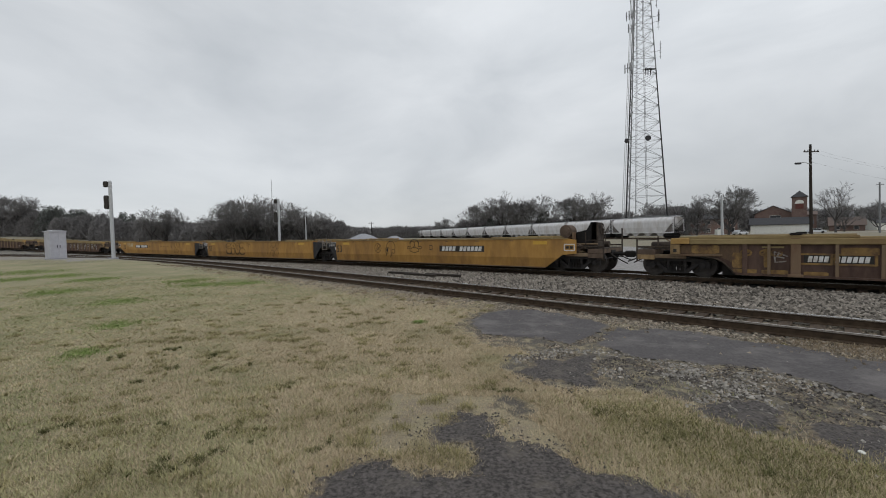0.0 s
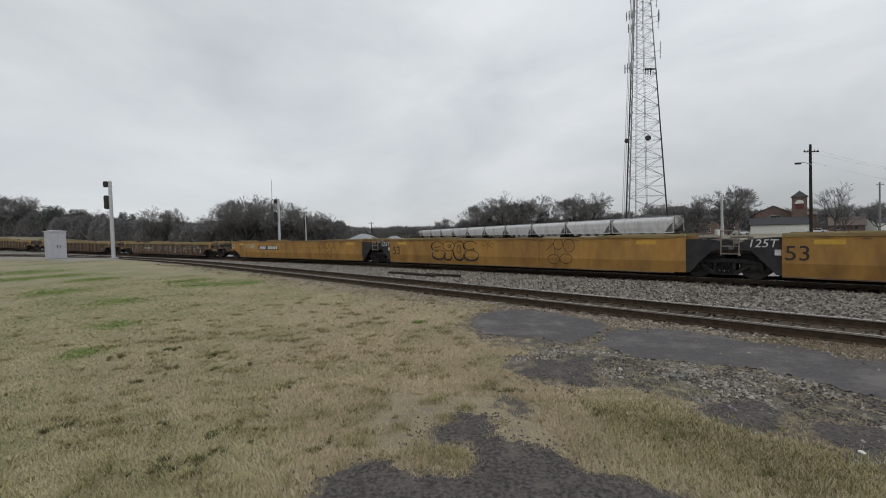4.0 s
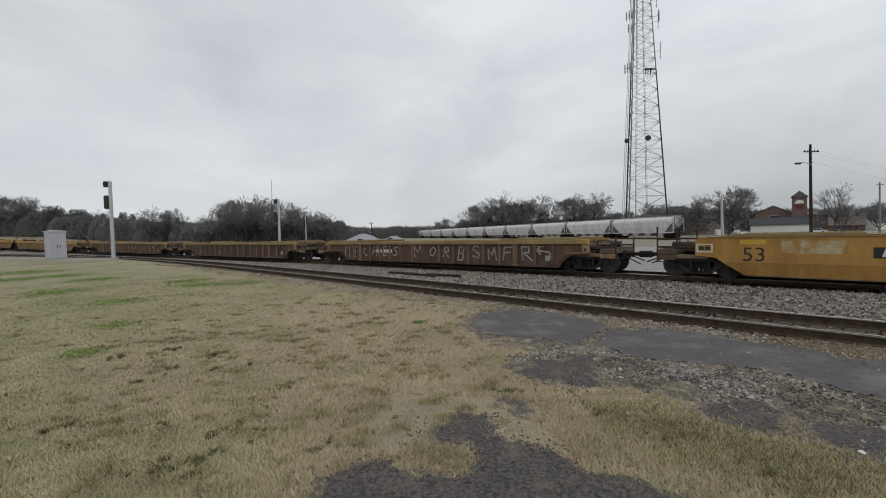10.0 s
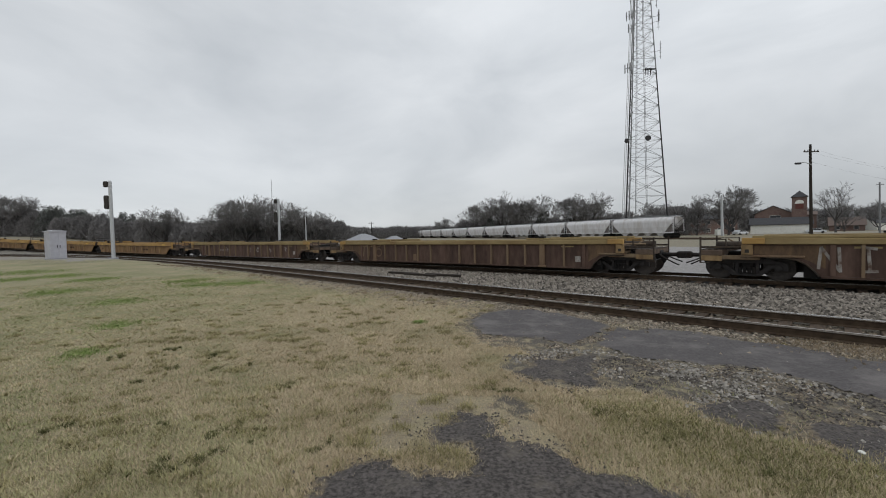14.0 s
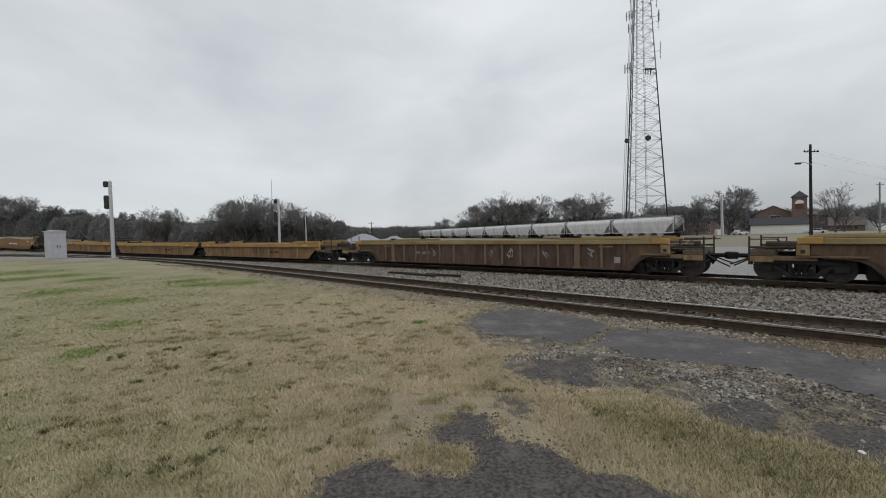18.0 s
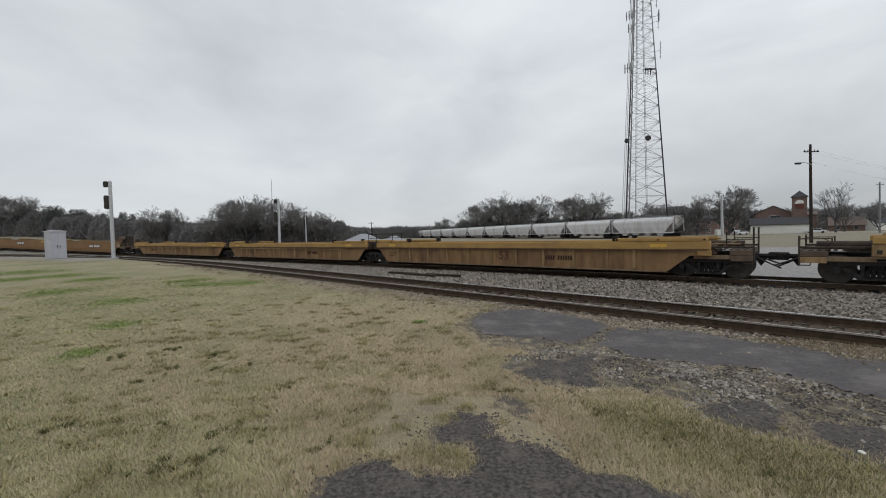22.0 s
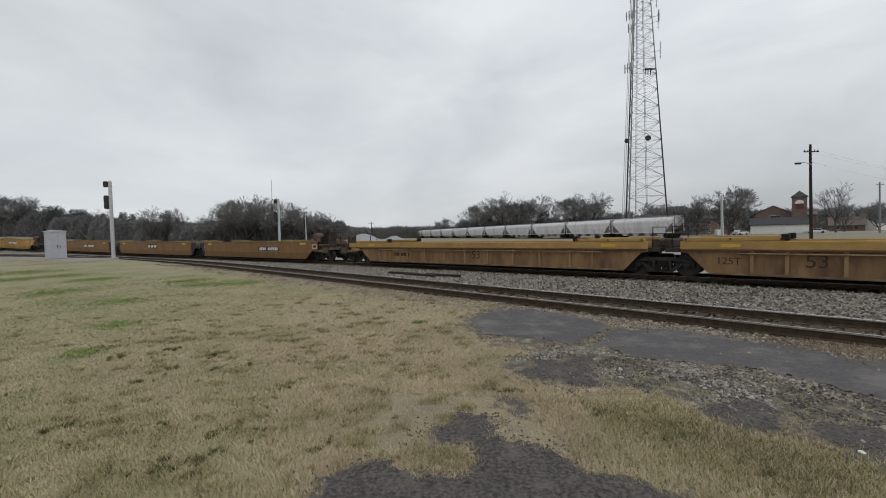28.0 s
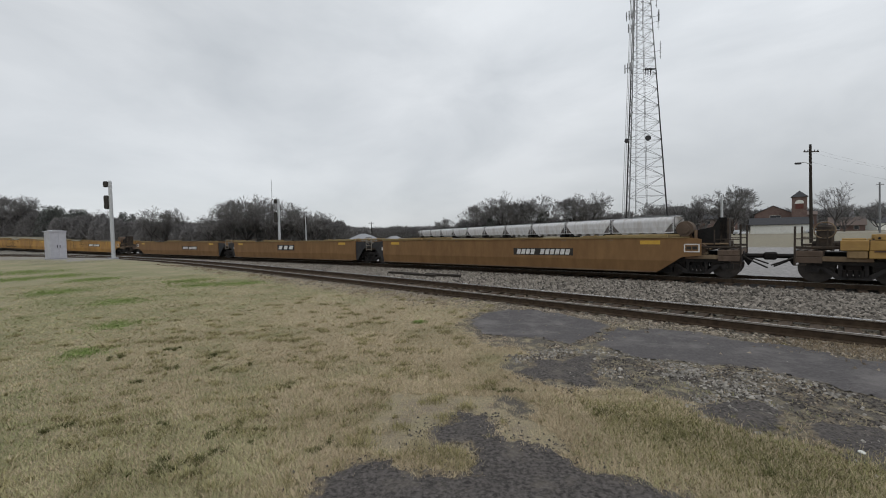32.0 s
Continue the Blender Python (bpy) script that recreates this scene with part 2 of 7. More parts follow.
DULLRAIL = paint("dull_worn_rail_top", (0.22, 0.20, 0.18), (0.36, 0.33, 0.30), 5.0, 0.42, 0.02, metal=0.7)
SIGNALRED = paint("dull_red_panel", (0.1, 0.04, 0.034), (0.14, 0.055, 0.046), 5.0, 0.8, 0.05)
CARPAINT = paint("pale_car_paint", (0.55, 0.57, 0.60), (0.6, 0.62, 0.65), 2.0, 0.3, 0.0)


def ground_material():
    """Lawn, bare soil and gravel, mixed by the sheet's own cover values."""
    m = bpy.data.materials.new("lawn_and_gravel")
    m.use_nodes = True
    n, l = m.node_tree.nodes, m.node_tree.links
    b = n["Principled BSDF"]
    b.inputs["Roughness"].default_value = 0.95
    co = n.new("ShaderNodeTexCoord")

    def noise_of(scale, detail=8.0, rough=0.6):
        g = n.new("ShaderNodeTexNoise")
        g.inputs["Scale"].default_value, g.inputs["Detail"].default_value, g.inputs["Roughness"].default_value = scale, detail, rough
        l.new(co.outputs["Object"], g.inputs["Vector"])
        return g.outputs["Fac"]

    def ramp(fac, *stops):
        r = n.new("ShaderNodeValToRGB")
        while len(r.color_ramp.elements) < len(stops):
            r.color_ramp.elements.new(0.5)
        for e, (at, c) in zip(r.color_ramp.elements, stops):
            e.position, e.color = at, rgba(c)
        l.new(fac, r.inputs["Fac"])
        return r.outputs["Color"]

    def mixed(fac, a, c):
        x = n.new("ShaderNodeMix")
        x.data_type = "RGBA"
        l.new(fac, x.inputs["Factor"])
        l.new(a, x.inputs[6])
        l.new(c, x.inputs[7])
        return x.outputs[2]

    def cover(name, jitter, lo, hi):
        a = n.new("ShaderNodeAttribute")
        a.attribute_name = name
        s = n.new("ShaderNodeMath")
        s.operation = "ADD"
        l.new(a.outputs["Fac"], s.inputs[0])
        l.new(jitter, s.inputs[1])
        r = n.new("ShaderNodeMapRange")
        r.inputs["From Min"].default_value, r.inputs["From Max"].default_value = lo, hi
        l.new(s.outputs["Value"], r.inputs["Value"])
        return r.outputs["Result"]

    fine, mid, wide = noise_of(38.0, 9.0, 0.7), noise_of(5.0), noise_of(0.45)
    grass = ramp(fine, (0.3, (0.15, 0.126, 0.072)), (0.5, (0.31, 0.262, 0.164)), (0.72, (0.43, 0.37, 0.24)))
    olive = ramp(fine, (0.3, (0.125, 0.125, 0.058)), (0.7, (0.285, 0.275, 0.14)))
    green = ramp(fine, (0.3, (0.13, 0.165, 0.05)), (0.7, (0.25, 0.30, 0.10)))
    soil = ramp(fine, (0.3, (0.17, 0.135, 0.095)), (0.7, (0.31, 0.26, 0.19)))
    v = n.new("ShaderNodeTexVoronoi")
    v.inputs["Scale"].default_value = 17.0
    l.new(co.outputs["Object"], v.inputs["Vector"])
    bw = n.new("ShaderNodeRGBToBW")
    l.new(v.outputs["Color"], bw.inputs["Color"])
    stone = ramp(bw.outputs["Val"], (0.1, (0.06, 0.055, 0.048)), (0.5, (0.18, 0.168, 0.15)), (0.9, (0.3, 0.282, 0.255)))
    town = ramp(mid, (0.35, (0.165, 0.148, 0.105)), (0.65, (0.25, 0.222, 0.16)))
    out = mixed(cover("olive", wide, 0.95, 1.25), grass, olive)
    out = mixed(cover("green", mid, 0.95, 1.2), out, green)
    out = mixed(cover("town", mid, 0.9, 1.1), out, town)
    lot = ramp(mid, (0.35, (0.20, 0.192, 0.187)), (0.65, (0.33, 0.317, 0.308)))
    out = mixed(cover("lot", mid, 0.85, 1.0), out, lot)
    out = mixed(cover("soil", mid, 0.85, 1.15), out, soil)
    dirt = ramp(fine, (0.3, (0.05, 0.043, 0.036)), (0.5, (0.098, 0.085, 0.069)), (0.72, (0.19, 0.168, 0.136)))
    out = mixed(cover("dirt", mid, 0.9, 1.12), out, dirt)
    out = mixed(cover("gravel", mid, 0.9, 1.1), out, stone)
    # near-black mix holds both oily stains and the shade below the cars
    shaded_oil = ramp(mid, (0.35, (0.018, 0.016, 0.014)), (0.65, (0.042, 0.037, 0.032)))
    out = mixed(cover("grime", mid, 0.85, 1.05), out, shaded_oil)
    l.new(out, b.inputs["Base Color"])
    bp = n.new("ShaderNodeBump")
    bp.inputs["Strength"].default_value, bp.inputs["Distance"].default_value = 0.7, 0.04
    l.new(fine, bp.inputs["Height"])
    l.new(bp.outputs["Normal"], b.inputs["Normal"])
    return m


GROUND = ground_material()


# ---- mesh helpers ----
def linked(name, mesh, material, parent=None, label=""):
    if material:
        mesh.materials.append(material)
    ob = new(name, mesh)
    ob.parent = parent
    return tagged(ob, label)


def part(name, bm, material, parent=None, label="", smooth=False):
    mesh = bpy.data.meshes.new(name)
    bmesh.ops.recalc_face_normals(bm, faces=bm.faces)
    bm.to_mesh(mesh)
    bm.free()
    if smooth:
        mesh.polygons.foreach_set("use_smooth", [True] * len(mesh.polygons))
    return linked(name, mesh, material, parent, label)


def raw(name, verts, faces, material, parent=None, label=""):
    mesh = bpy.data.meshes.new(name)
    mesh.from_pydata(verts, [], faces)
    return linked(name, mesh, material, parent, label)


def thing(name, label, category, group="", kind="", at=None):
    ob = new(name)
    ob.empty_display_size = 0.3
    if at is not None:
        ob.matrix_basis = at
    return tagged(ob, label, category, group, kind)


def box(bm, x0, x1, y0, y1, z0, z1, m=None, bevel=0.0):
    r = bmesh.ops.create_cube(bm, size=1.0)["verts"]
    bmesh.ops.scale(bm, vec=(x1 - x0, y1 - y0, z1 - z0), verts=r)
    bmesh.ops.translate(bm, vec=((x0 + x1) / 2, (y0 + y1) / 2, (z0 + z1) / 2), verts=r)
    if bevel:
        es = list({e for q in r for e in q.link_edges})
        r2 = bmesh.ops.bevel(bm, geom=es, offset=bevel, segments=1, affect="EDGES", profile=0.5)
        r = list({q for f in r2["faces"] for q in f.verts} | {q for q in r if q.is_valid})
    if m:
        bmesh.ops.transform(bm, matrix=m, verts=r)
    return bm


def rod(bm, a, b, r0, r1=None, n=8):
    """A round bar from a to b."""
    a, b = Vector(a), Vector(b)
    d = b - a
    m = Matrix.Translation((a + b) / 2) @ d.to_track_quat("Z", "Y").to_matrix().to_4x4()
    bmesh.ops.create_cone(bm, cap_ends=True, segments=n, radius1=r0, radius2=r0 if r1 is None else r1, depth=d.length, matrix=m)
    return bm


def slab(bm, outline, side, y0, y1, thick, z0, z1):
    """A plate whose outline is in x and z; its outer face leans from y0 at z0 to y1 at z1."""
    def yy(z):
        return y0 + (y1 - y0) * (z - z0) / (z1 - z0)
    fr = [bm.verts.new((x, side * yy(z), z)) for x, z in outline]
    bk = [bm.verts.new((x, side * (yy(z) - thick), z)) for x, z in outline]
    bm.faces.new(fr)
    bm.faces.new(bk[::-1])
    for i in range(len(outline)):
        j = (i + 1) % len(outline)
        bm.faces.new((fr[i], fr[j], bk[j], bk[i]))
    return bm


def lettering(body, size, material, parent, m, name="stencil_number", lean=0.0):
    curve = bpy.data.curves.new(name, "FONT")
    curve.body, curve.size, curve.extrude, curve.shear = body, size, 0.002, lean
    curve.align_x, curve.align_y = "CENTER", "CENTER"
    tmp = bpy.data.objects.new(name, curve)
    mesh = bpy.data.meshes.new_from_object(tmp)
    bpy.data.objects.remove(tmp)
    mesh.materials.clear()
    ob = linked(name, mesh, material, parent)
    ob.matrix_basis = m
    return ob


# ---- the two tracks: a curving main line and a siding that joins it ----
S0, S1, DS = -420.0, 330.0, 0.25
ARC = np.arange(S0, S1 + DS / 2, DS)


def soft_step(x):
    return 4 * np.logaddexp(0, x / 4)


HEAD = -0.6866 - 0.0034 * (ARC + soft_step(-81.05 - ARC) - soft_step(ARC - 45))
PX = np.concatenate([[0], np.cumsum((np.cos(HEAD[1:]) + np.cos(HEAD[:-1])) / 2 * DS)])
PY = np.concatenate([[0], np.cumsum((np.sin(HEAD[1:]) + np.sin(HEAD[:-1])) / 2 * DS)])
ZERO = int(round(-S0 / DS))
PX, PY = PX - PX[ZERO], PY - PY[ZERO] + 25.887
RISE = 0.000217 * np.clip(-ARC - 15, 0, 85) ** 2 + 0.0369 * np.clip(-ARC - 100, 0, 60)
KNOT = np.array([-100.0, -75, -50, -30, -15, 0, 12, 24])
GAP = np.interp(ARC, KNOT, [4.489, 5.023, 5.767, 6.617, 7.47, 8.57, 9.27, 9.631])
SIDING_Z = np.interp(ARC, KNOT, [0.263, 0.228, 0.196, 0.15, 0.094, 0.019, 0.011, 0.03])
for _ in range(2):
    GAP = np.convolve(np.pad(GAP, 24, "edge"), np.ones(49) / 49, "valid")
    SIDING_Z = np.convolve(np.pad(SIDING_Z, 24, "edge"), np.ones(49) / 49, "valid")


def main_at(s, off=0.0):
    """Place and heading on the main line, off metres beyond its middle."""
    h = np.interp(s, ARC, HEAD)
    return (np.interp(s, ARC, PX) - np.sin(h) * off, np.interp(s, ARC, PY) + np.cos(h) * off, np.interp(s, ARC, RISE) - 0.1307, h)


def siding_at(s, off=0.0):
    x, y, z, h = main_at(s, -np.interp(s, ARC, GAP))
    x2, y2, _, _ = main_at(s + 0.5, -np.interp(s + 0.5, ARC, GAP))
    h = np.arctan2(y2 - y, x2 - x)
    return x - np.sin(h) * off, y + np.cos(h) * off, np.interp(s, ARC, SIDING_Z), h


def soft01(x):
    x = np.clip(x, 0, 1)
    return x * x * (3 - 2 * x)


PICK = np.arange(0, len(ARC), 4)


def along(x, y):
    """For places x, y: the nearest way mark of the main line and the distance towards the lawn."""
    s, d = np.empty(len(x)), np.empty(len(x))
    for i in range(0, len(x), 4000):
        dx, dy = x[i:i + 4000, None] - PX[PICK], y[i:i + 4000, None] - PY[PICK]
        k = PICK[np.argmin(dx * dx + dy * dy, axis=1)]
        s[i:i + 4000] = ARC[k] + (x[i:i + 4000] - PX[k]) * np.cos(HEAD[k]) + (y[i:i + 4000] - PY[k]) * np.sin(HEAD[k])
        d[i:i + 4000] = (x[i:i + 4000] - PX[k]) * np.sin(HEAD[k]) - (y[i:i + 4000] - PY[k]) * np.cos(HEAD[k])
    return s, d


def height(x, y):
    """Height of the ground sheet."""
    x, y = np.asarray(x, float).ravel(), np.asarray(y, float).ravel()
    s, d = along(x, y)
    t, n = np.interp(s, ARC, RISE) - 0.16, np.interp(s, ARC, SIDING_Z)
    e = np.interp(s, ARC, GAP)
    z = t + (n - t) * soft01((d - 1.6) / np.maximum(e - 3.0, 0.5))
    lawn = 0.36 * np.exp(-((x + 33) ** 2 + (y - 35) ** 2) / 160.0)
    z = np.where(d > e, n * (1 - soft01((d - e - 12) / 20)) + lawn * soft01((d - e) / 3.0), z)
    z = z - 0.03 * (1 - soft01((np.abs(d - e) - 0.8) / 0.2)) + 0.03 * soft01((np.abs(d - e) - 0.8) / 0.25) * (1 - soft01((np.abs(d - e) - 1.5) / 0.8))
    far = soft01((-d - 3) / 25)
    z = np.where(d < 0, t * (1 - far) - 0.08 * far, z)
    r = np.hypot(x, y)
    hill = 5.0 * soft01((-x - 90) / 90) * soft01((y - 95) / 70) + 6.0 * soft01((r - 500) / 1500)
    return z - 0.20 + hill


def inside(px, py, poly):
    """Signed distance to a polygon, positive inside."""
    p = np.array(poly)
    q = np.roll(p, -1, axis=0)
    best, odd = np.full(len(px), 1e9), np.zeros(len(px), bool)
    for (ax, ay), (bx, by) in zip(p, q):
        dx, dy = bx - ax, by - ay
        t = np.clip(((px - ax) * dx + (py - ay) * dy) / (dx * dx + dy * dy), 0, 1)
        best = np.minimum(best, np.hypot(px - ax - t * dx, py - ay - t * dy))
        cross = (ay > py) != (by > py)
        odd ^= cross & (px < ax + (py - ay) * dx / (dy if dy else 1e-9))
    return np.where(odd, best, -best)


# old paving and bare spots beside the lawn, in plan
PLATE = [(0.5, 8.78), (0.74, 9.67), (1.46, 10.23), (2.29, 10.13), (2.82, 9.44), (3.2, 8.79), (3.39, 8.23), (2.85, 7.62), (2.4, 7.06), (2.1, 6.99), (1.77, 7.39), (1.22, 7.52), (0.78, 7.73)]
LANE = [(2.58, 7.1), (2.98, 7.72), (3.45, 8.14), (4.4, 7.71), (5.02, 7.08), (5.58, 6.57), (5.88, 5.95), (6.3, 5.45), (9.3, 2.6), (8.4, 1.4), (5.29, 3.81), (4.84, 4.46),
        (4.65, 4.84), (4.45, 5.24), (4.2, 5.54), (3.63, 5.79), (3.2, 6.03), (2.79, 6.35), (2.66, 6.61)]
REMNANT = [(1.01, 5.63), (1.33, 6.14), (1.76, 6.3), (2.32, 6.38), (2.25, 5.84), (2.03, 5.56), (1.92, 5.0), (1.73, 4.95), (1.49, 5.1), (1.21, 5.25)]
SMEAR = [(0.53, 4.83), (0.75, 4.87), (0.98, 4.55), (0.95, 4.32), (0.77, 4.27), (0.63, 4.54)]
APRON = [(3.25, 3.85), (3.77, 4.12), (3.93, 3.97), (4.25, 3.74), (5.6, 2.9), (6.0, 1.3), (3.7, 2.7), (3.44, 3.17), (3.35, 3.33), (3.28, 3.49), (3.2, 3.63)]
SHELF = [(2.66, 4.71), (2.77, 4.42), (3.24, 4.65), (3.48, 4.54), (3.54, 4.16), (3.27, 3.86), (3.03, 3.74), (2.81, 3.84), (2.62, 4.08)]
RUBBLE = [(2.69, 6.41), (3.28, 6.03), (3.75, 5.73), (4.24, 5.53), (4.45, 5.24), (4.65, 4.84), (4.84, 4.46), (5.4, 3.6), (8.2, 1.5), (6.2, 1.2), (3.44, 3.17), (3.21, 3.54), (2.82, 3.82), (2.58, 4.52),
          (2.2, 4.94), (1.84, 4.89), (1.4, 5.03), (0.99, 5.45), (0.75, 5.94), (1.04, 6.42), (1.89, 6.73), (2.5, 6.62)]
MARGIN = [(0.2, 8.6), (0.55, 9.85), (1.4, 10.5), (2.4, 10.4), (3.3, 9.0), (3.6, 8.2), (2.6, 6.7), (1.6, 6.8), (0.75, 7.0)]
PATCH = [(-1.35, 1.4), (-1.15, 2.58), (-1.11, 3.0), (-1.08, 3.24), (-0.95, 3.35), (-0.82, 3.5), (-0.66, 3.54), (-0.45, 3.47), (-0.27, 3.33), (-0.06, 3.3), (0.15, 3.31), (0.21, 3.4), (0.12, 3.6),
         (-0.11, 3.65), (-0.26, 3.78), (-0.22, 4.01), (0.0, 4.16), (0.09, 4.38), (0.34, 4.43), (0.51, 4.31), (0.56, 4.13), (0.5, 3.9), (0.57, 3.75), (0.81, 3.67), (0.97, 3.61), (1.16, 3.35),
         (1.41, 3.18), (1.66, 3.02), (1.8, 2.81), (1.95, 2.49), (2.0, 1.7), (1.5, 0.9), (0.4, 0.5), (-0.8, 0.7)]
SAND = [(-0.62, 4.96), (0.47, 4.8), (0.95, 4.01), (1.09, 3.58), (0.95, 3.63), (0.57, 3.77), (0.56, 4.22), (0.31, 4.47), (0.06, 4.38), (-0.31, 3.9), (-0.51, 3.6), (-0.8, 3.76)]
DRYSTRIP = [(5.85, 6.89), (6.56, 6.84), (6.9, 6.2), (8.5, 4.4), (8.2, 3.9), (6.4, 5.5), (5.9, 6.06), (5.2, 6.95)]
WEEDS = [(-10.5, 13.15, 0.9), (-7.67, 9.47, 0.6), (-6.34, 7.13, 0.38), (-25.0, 24.5, 1.7), (-20.9, 22.5, 1.3), (-10.2, 17.3, 1.1), (-8.7, 17.7, 1.0), (-22.0, 20.6, 1.2), (-17.3, 20.3, 1.1), (-11.9, 18.9, 1.0),
         (-15.2, 15.9, 1.0), (-0.57, 9.16, 0.12), (-13.5, 11.5, 0.7)]


def ground_sheet():
    rings = [0.35]
    while rings[-1] < 2600:
        rings.append(rings[-1] * (1.022 if rings[-1] < 60 else 1.06))
    turn = np.unique(np.concatenate([np.linspace(-60, 60, 240), np.linspace(60, 300, 61)[:-1]]))
    r, a = np.meshgrid(rings, np.radians(turn), indexing="ij")
    x, y = (r * np.sin(a)).ravel(), (r * np.cos(a)).ravel()
    z = height(x, y)
    rough = np.array([noise.noise((u * 0.5, v * 0.5, 0.0)) * 0.5 + noise.noise((u * 2.3, v * 2.3, 4.0)) * 0.2 for u, v in zip(x, y)])
    s, d = along(x, y)
    e = np.interp(s, ARC, GAP)
    z = z + rough * 0.05 * np.clip((np.hypot(x, y)) / 6, 0.3, 1)
    nr, nt = len(rings), len(turn)
    faces = [(i * nt + j, i * nt + (j + 1) % nt, (i + 1) * nt + (j + 1) % nt, (i + 1) * nt + j) for i in range(nr - 1) for j in range(nt)]
    hub = len(x)
    faces += [(hub, (j + 1) % nt, j) for j in range(nt)]
    vx, vy, vz = np.append(x, 0), np.append(y, 0), np.append(z, -0.2)
    mesh = bpy.data.meshes.new("ground")
    mesh.from_pydata(list(zip(vx.tolist(), vy.tolist(), vz.tolist())), [], [f[::-1] for f in faces])
    mesh.polygons.foreach_set("use_smooth", [True] * len(mesh.polygons))
    band = (d > -2.4) & (d < e - 1.35)
    near = np.abs(d - e) <= 1.4
    gravel = np.where(band, 0.62, 0.0)
    gravel = np.where(near, np.where(s < -6, 0.47, 0.22), gravel)
    gravel = np.maximum(gravel, np.where((d - e > 1.2) & (d - e < 2.6) & (s < -30), 0.45, 0))
    soil = np.where((d - e > 1.3) & (d - e < 2.6), 0.42, 0.0) + np.where((d - e >= 2.6) & (d - e < 9 + 2 * rough) & (s < -38), 0.42, 0.0)
    for poly in (SAND, PATCH):
        soil = np.maximum(soil, np.clip(0.36 + inside(x, y, poly) * 0.7, 0, 0.62))
    green = np.zeros(len(x))
    for wx, wy, wr in WEEDS:
        green = np.maximum(green, 0.62 * np.exp(-((x - wx) ** 2 * 0.6 + (y - wy) ** 2 * 1.6) / (wr * wr)))
    olive = 0.42 + 0.22 * soft01((-x - 1) / 8)
    town = np.where((d < -4), 0.75, 0.0)
    lot = np.where((d < -2.6) & (d > -34 + 6 * rough), 0.8, 0.0)
    dirt = np.maximum(np.clip(0.45 + inside(x, y, RUBBLE) * 0.9, 0, 0.6), np.clip(0.46 + inside(x, y, MARGIN) * 0.6, 0, 0.62))
    dirt = np.maximum(dirt, np.where((x > 0.9) & (d - e > 1.0) & (d - e < 4.4), 0.56, 0.0))
    dirt = np.maximum(dirt, np.clip(0.5 + inside(x, y, SMEAR) * 1.5, 0, 0.66))
    for poly in (PATCH, LANE, PLATE, REMNANT, APRON, SHELF):
        dirt = np.maximum(dirt, np.clip(0.40 + inside(x, y, poly) * 1.2, 0, 0.6))
    dirt = np.maximum(dirt, np.where(near & (s > -40), 0.58, 0.0))
    dirt = np.maximum(dirt, np.where((d - e > 1.2) & (d - e < 8.5 + 3 * rough) & (s < -25), 0.42, 0.0))
    dirt = np.maximum(dirt, np.where((d - e > 1.2) & (d - e < 2.2) & (s > -5), 0.42, 0.0))
    # track bed under the train is coloured darker: oil plus the cars' shade
    grime = np.where(np.abs(d) < 1.5, 0.7, 0.0)
    lot = np.maximum(lot, np.where((d - e > 1.0) & (d - e < 6.0 + 2 * rough) & (s < -28), 0.5, 0.0))
    for name, val in (("grime", grime), ("dirt", dirt), ("lot", lot), ("gravel", gravel), ("soil", soil), ("green", green), ("olive", olive), ("town", town)):
        at = mesh.attributes.new(name, "FLOAT", "POINT")
        at.data.foreach_set("value", np.append(val, 0.3).astype(np.float32))
    ob = linked("ground", mesh, GROUND)
    tagged(ob, "dormant tan lawn with green weeds, gravel and bare soil", "ground", kind="structure")


ground_sheet()


def paving(name, poly, step, lift, material, label):
    """A worn sheet of paving with a crumbled edge."""
    p = np.array(poly)
    (x0, y0), (x1, y1) = p.min(0) - 0.2, p.max(0) + 0.2
    nx, ny = int((x1 - x0) / step), int((y1 - y0) / step)
    gx, gy = np.meshgrid(x0 + np.arange(nx + 1) * step, y0 + np.arange(ny + 1) * step, indexing="ij")
    fx, fy = gx.ravel(), gy.ravel()
    wob = np.array([noise.noise((u * 3.1, v * 3.1, 1.0)) * 0.18 + noise.noise((u * 11, v * 11, 2.0)) * 0.14 for u, v in zip(fx, fy)])
    keep = inside(fx, fy, poly) + wob
    rough = np.array([noise.noise((u * 0.5, v * 0.5, 0.0)) * 0.5 + noise.noise((u * 2.3, v * 2.3, 4.0)) * 0.2 for u, v in zip(fx, fy)])
    fine = np.array([noise.noise((u * 7, v * 7, 9.0)) for u, v in zip(fx, fy)])
    z = height(fx, fy) + rough * 0.05 * np.clip(np.hypot(fx, fy) / 6, 0.3, 1) + lift * np.clip(keep / 0.12, -0.6, 1) + fine * 0.012
    ok = keep > -0.03
    fray = np.clip(1.0 - keep / 0.22, 0, 1)
    idx, verts, faces, worn = -np.ones(len(fx), int), [], [], []
    for i in range(nx):
        for j in range(ny):
            q = (i * (ny + 1) + j, (i + 1) * (ny + 1) + j, (i + 1) * (ny + 1) + j + 1, i * (ny + 1) + j + 1)
            if all(ok[k] for k in q):
                for k in q:
                    if idx[k] < 0:
                        idx[k] = len(verts)
                        verts.append((fx[k], fy[k], z[k]))
                        worn.append(float(fray[k]))
                faces.append([idx[k] for k in q])
    ob = raw(name, verts, faces, material)
    ob.data.polygons.foreach_set("use_smooth", [True] * len(ob.data.polygons))
    ob.data.attributes.new("fray", "FLOAT", "POINT").data.foreach_set("value", worn)
    return tagged(ob, label, "pavement", kind="structure")


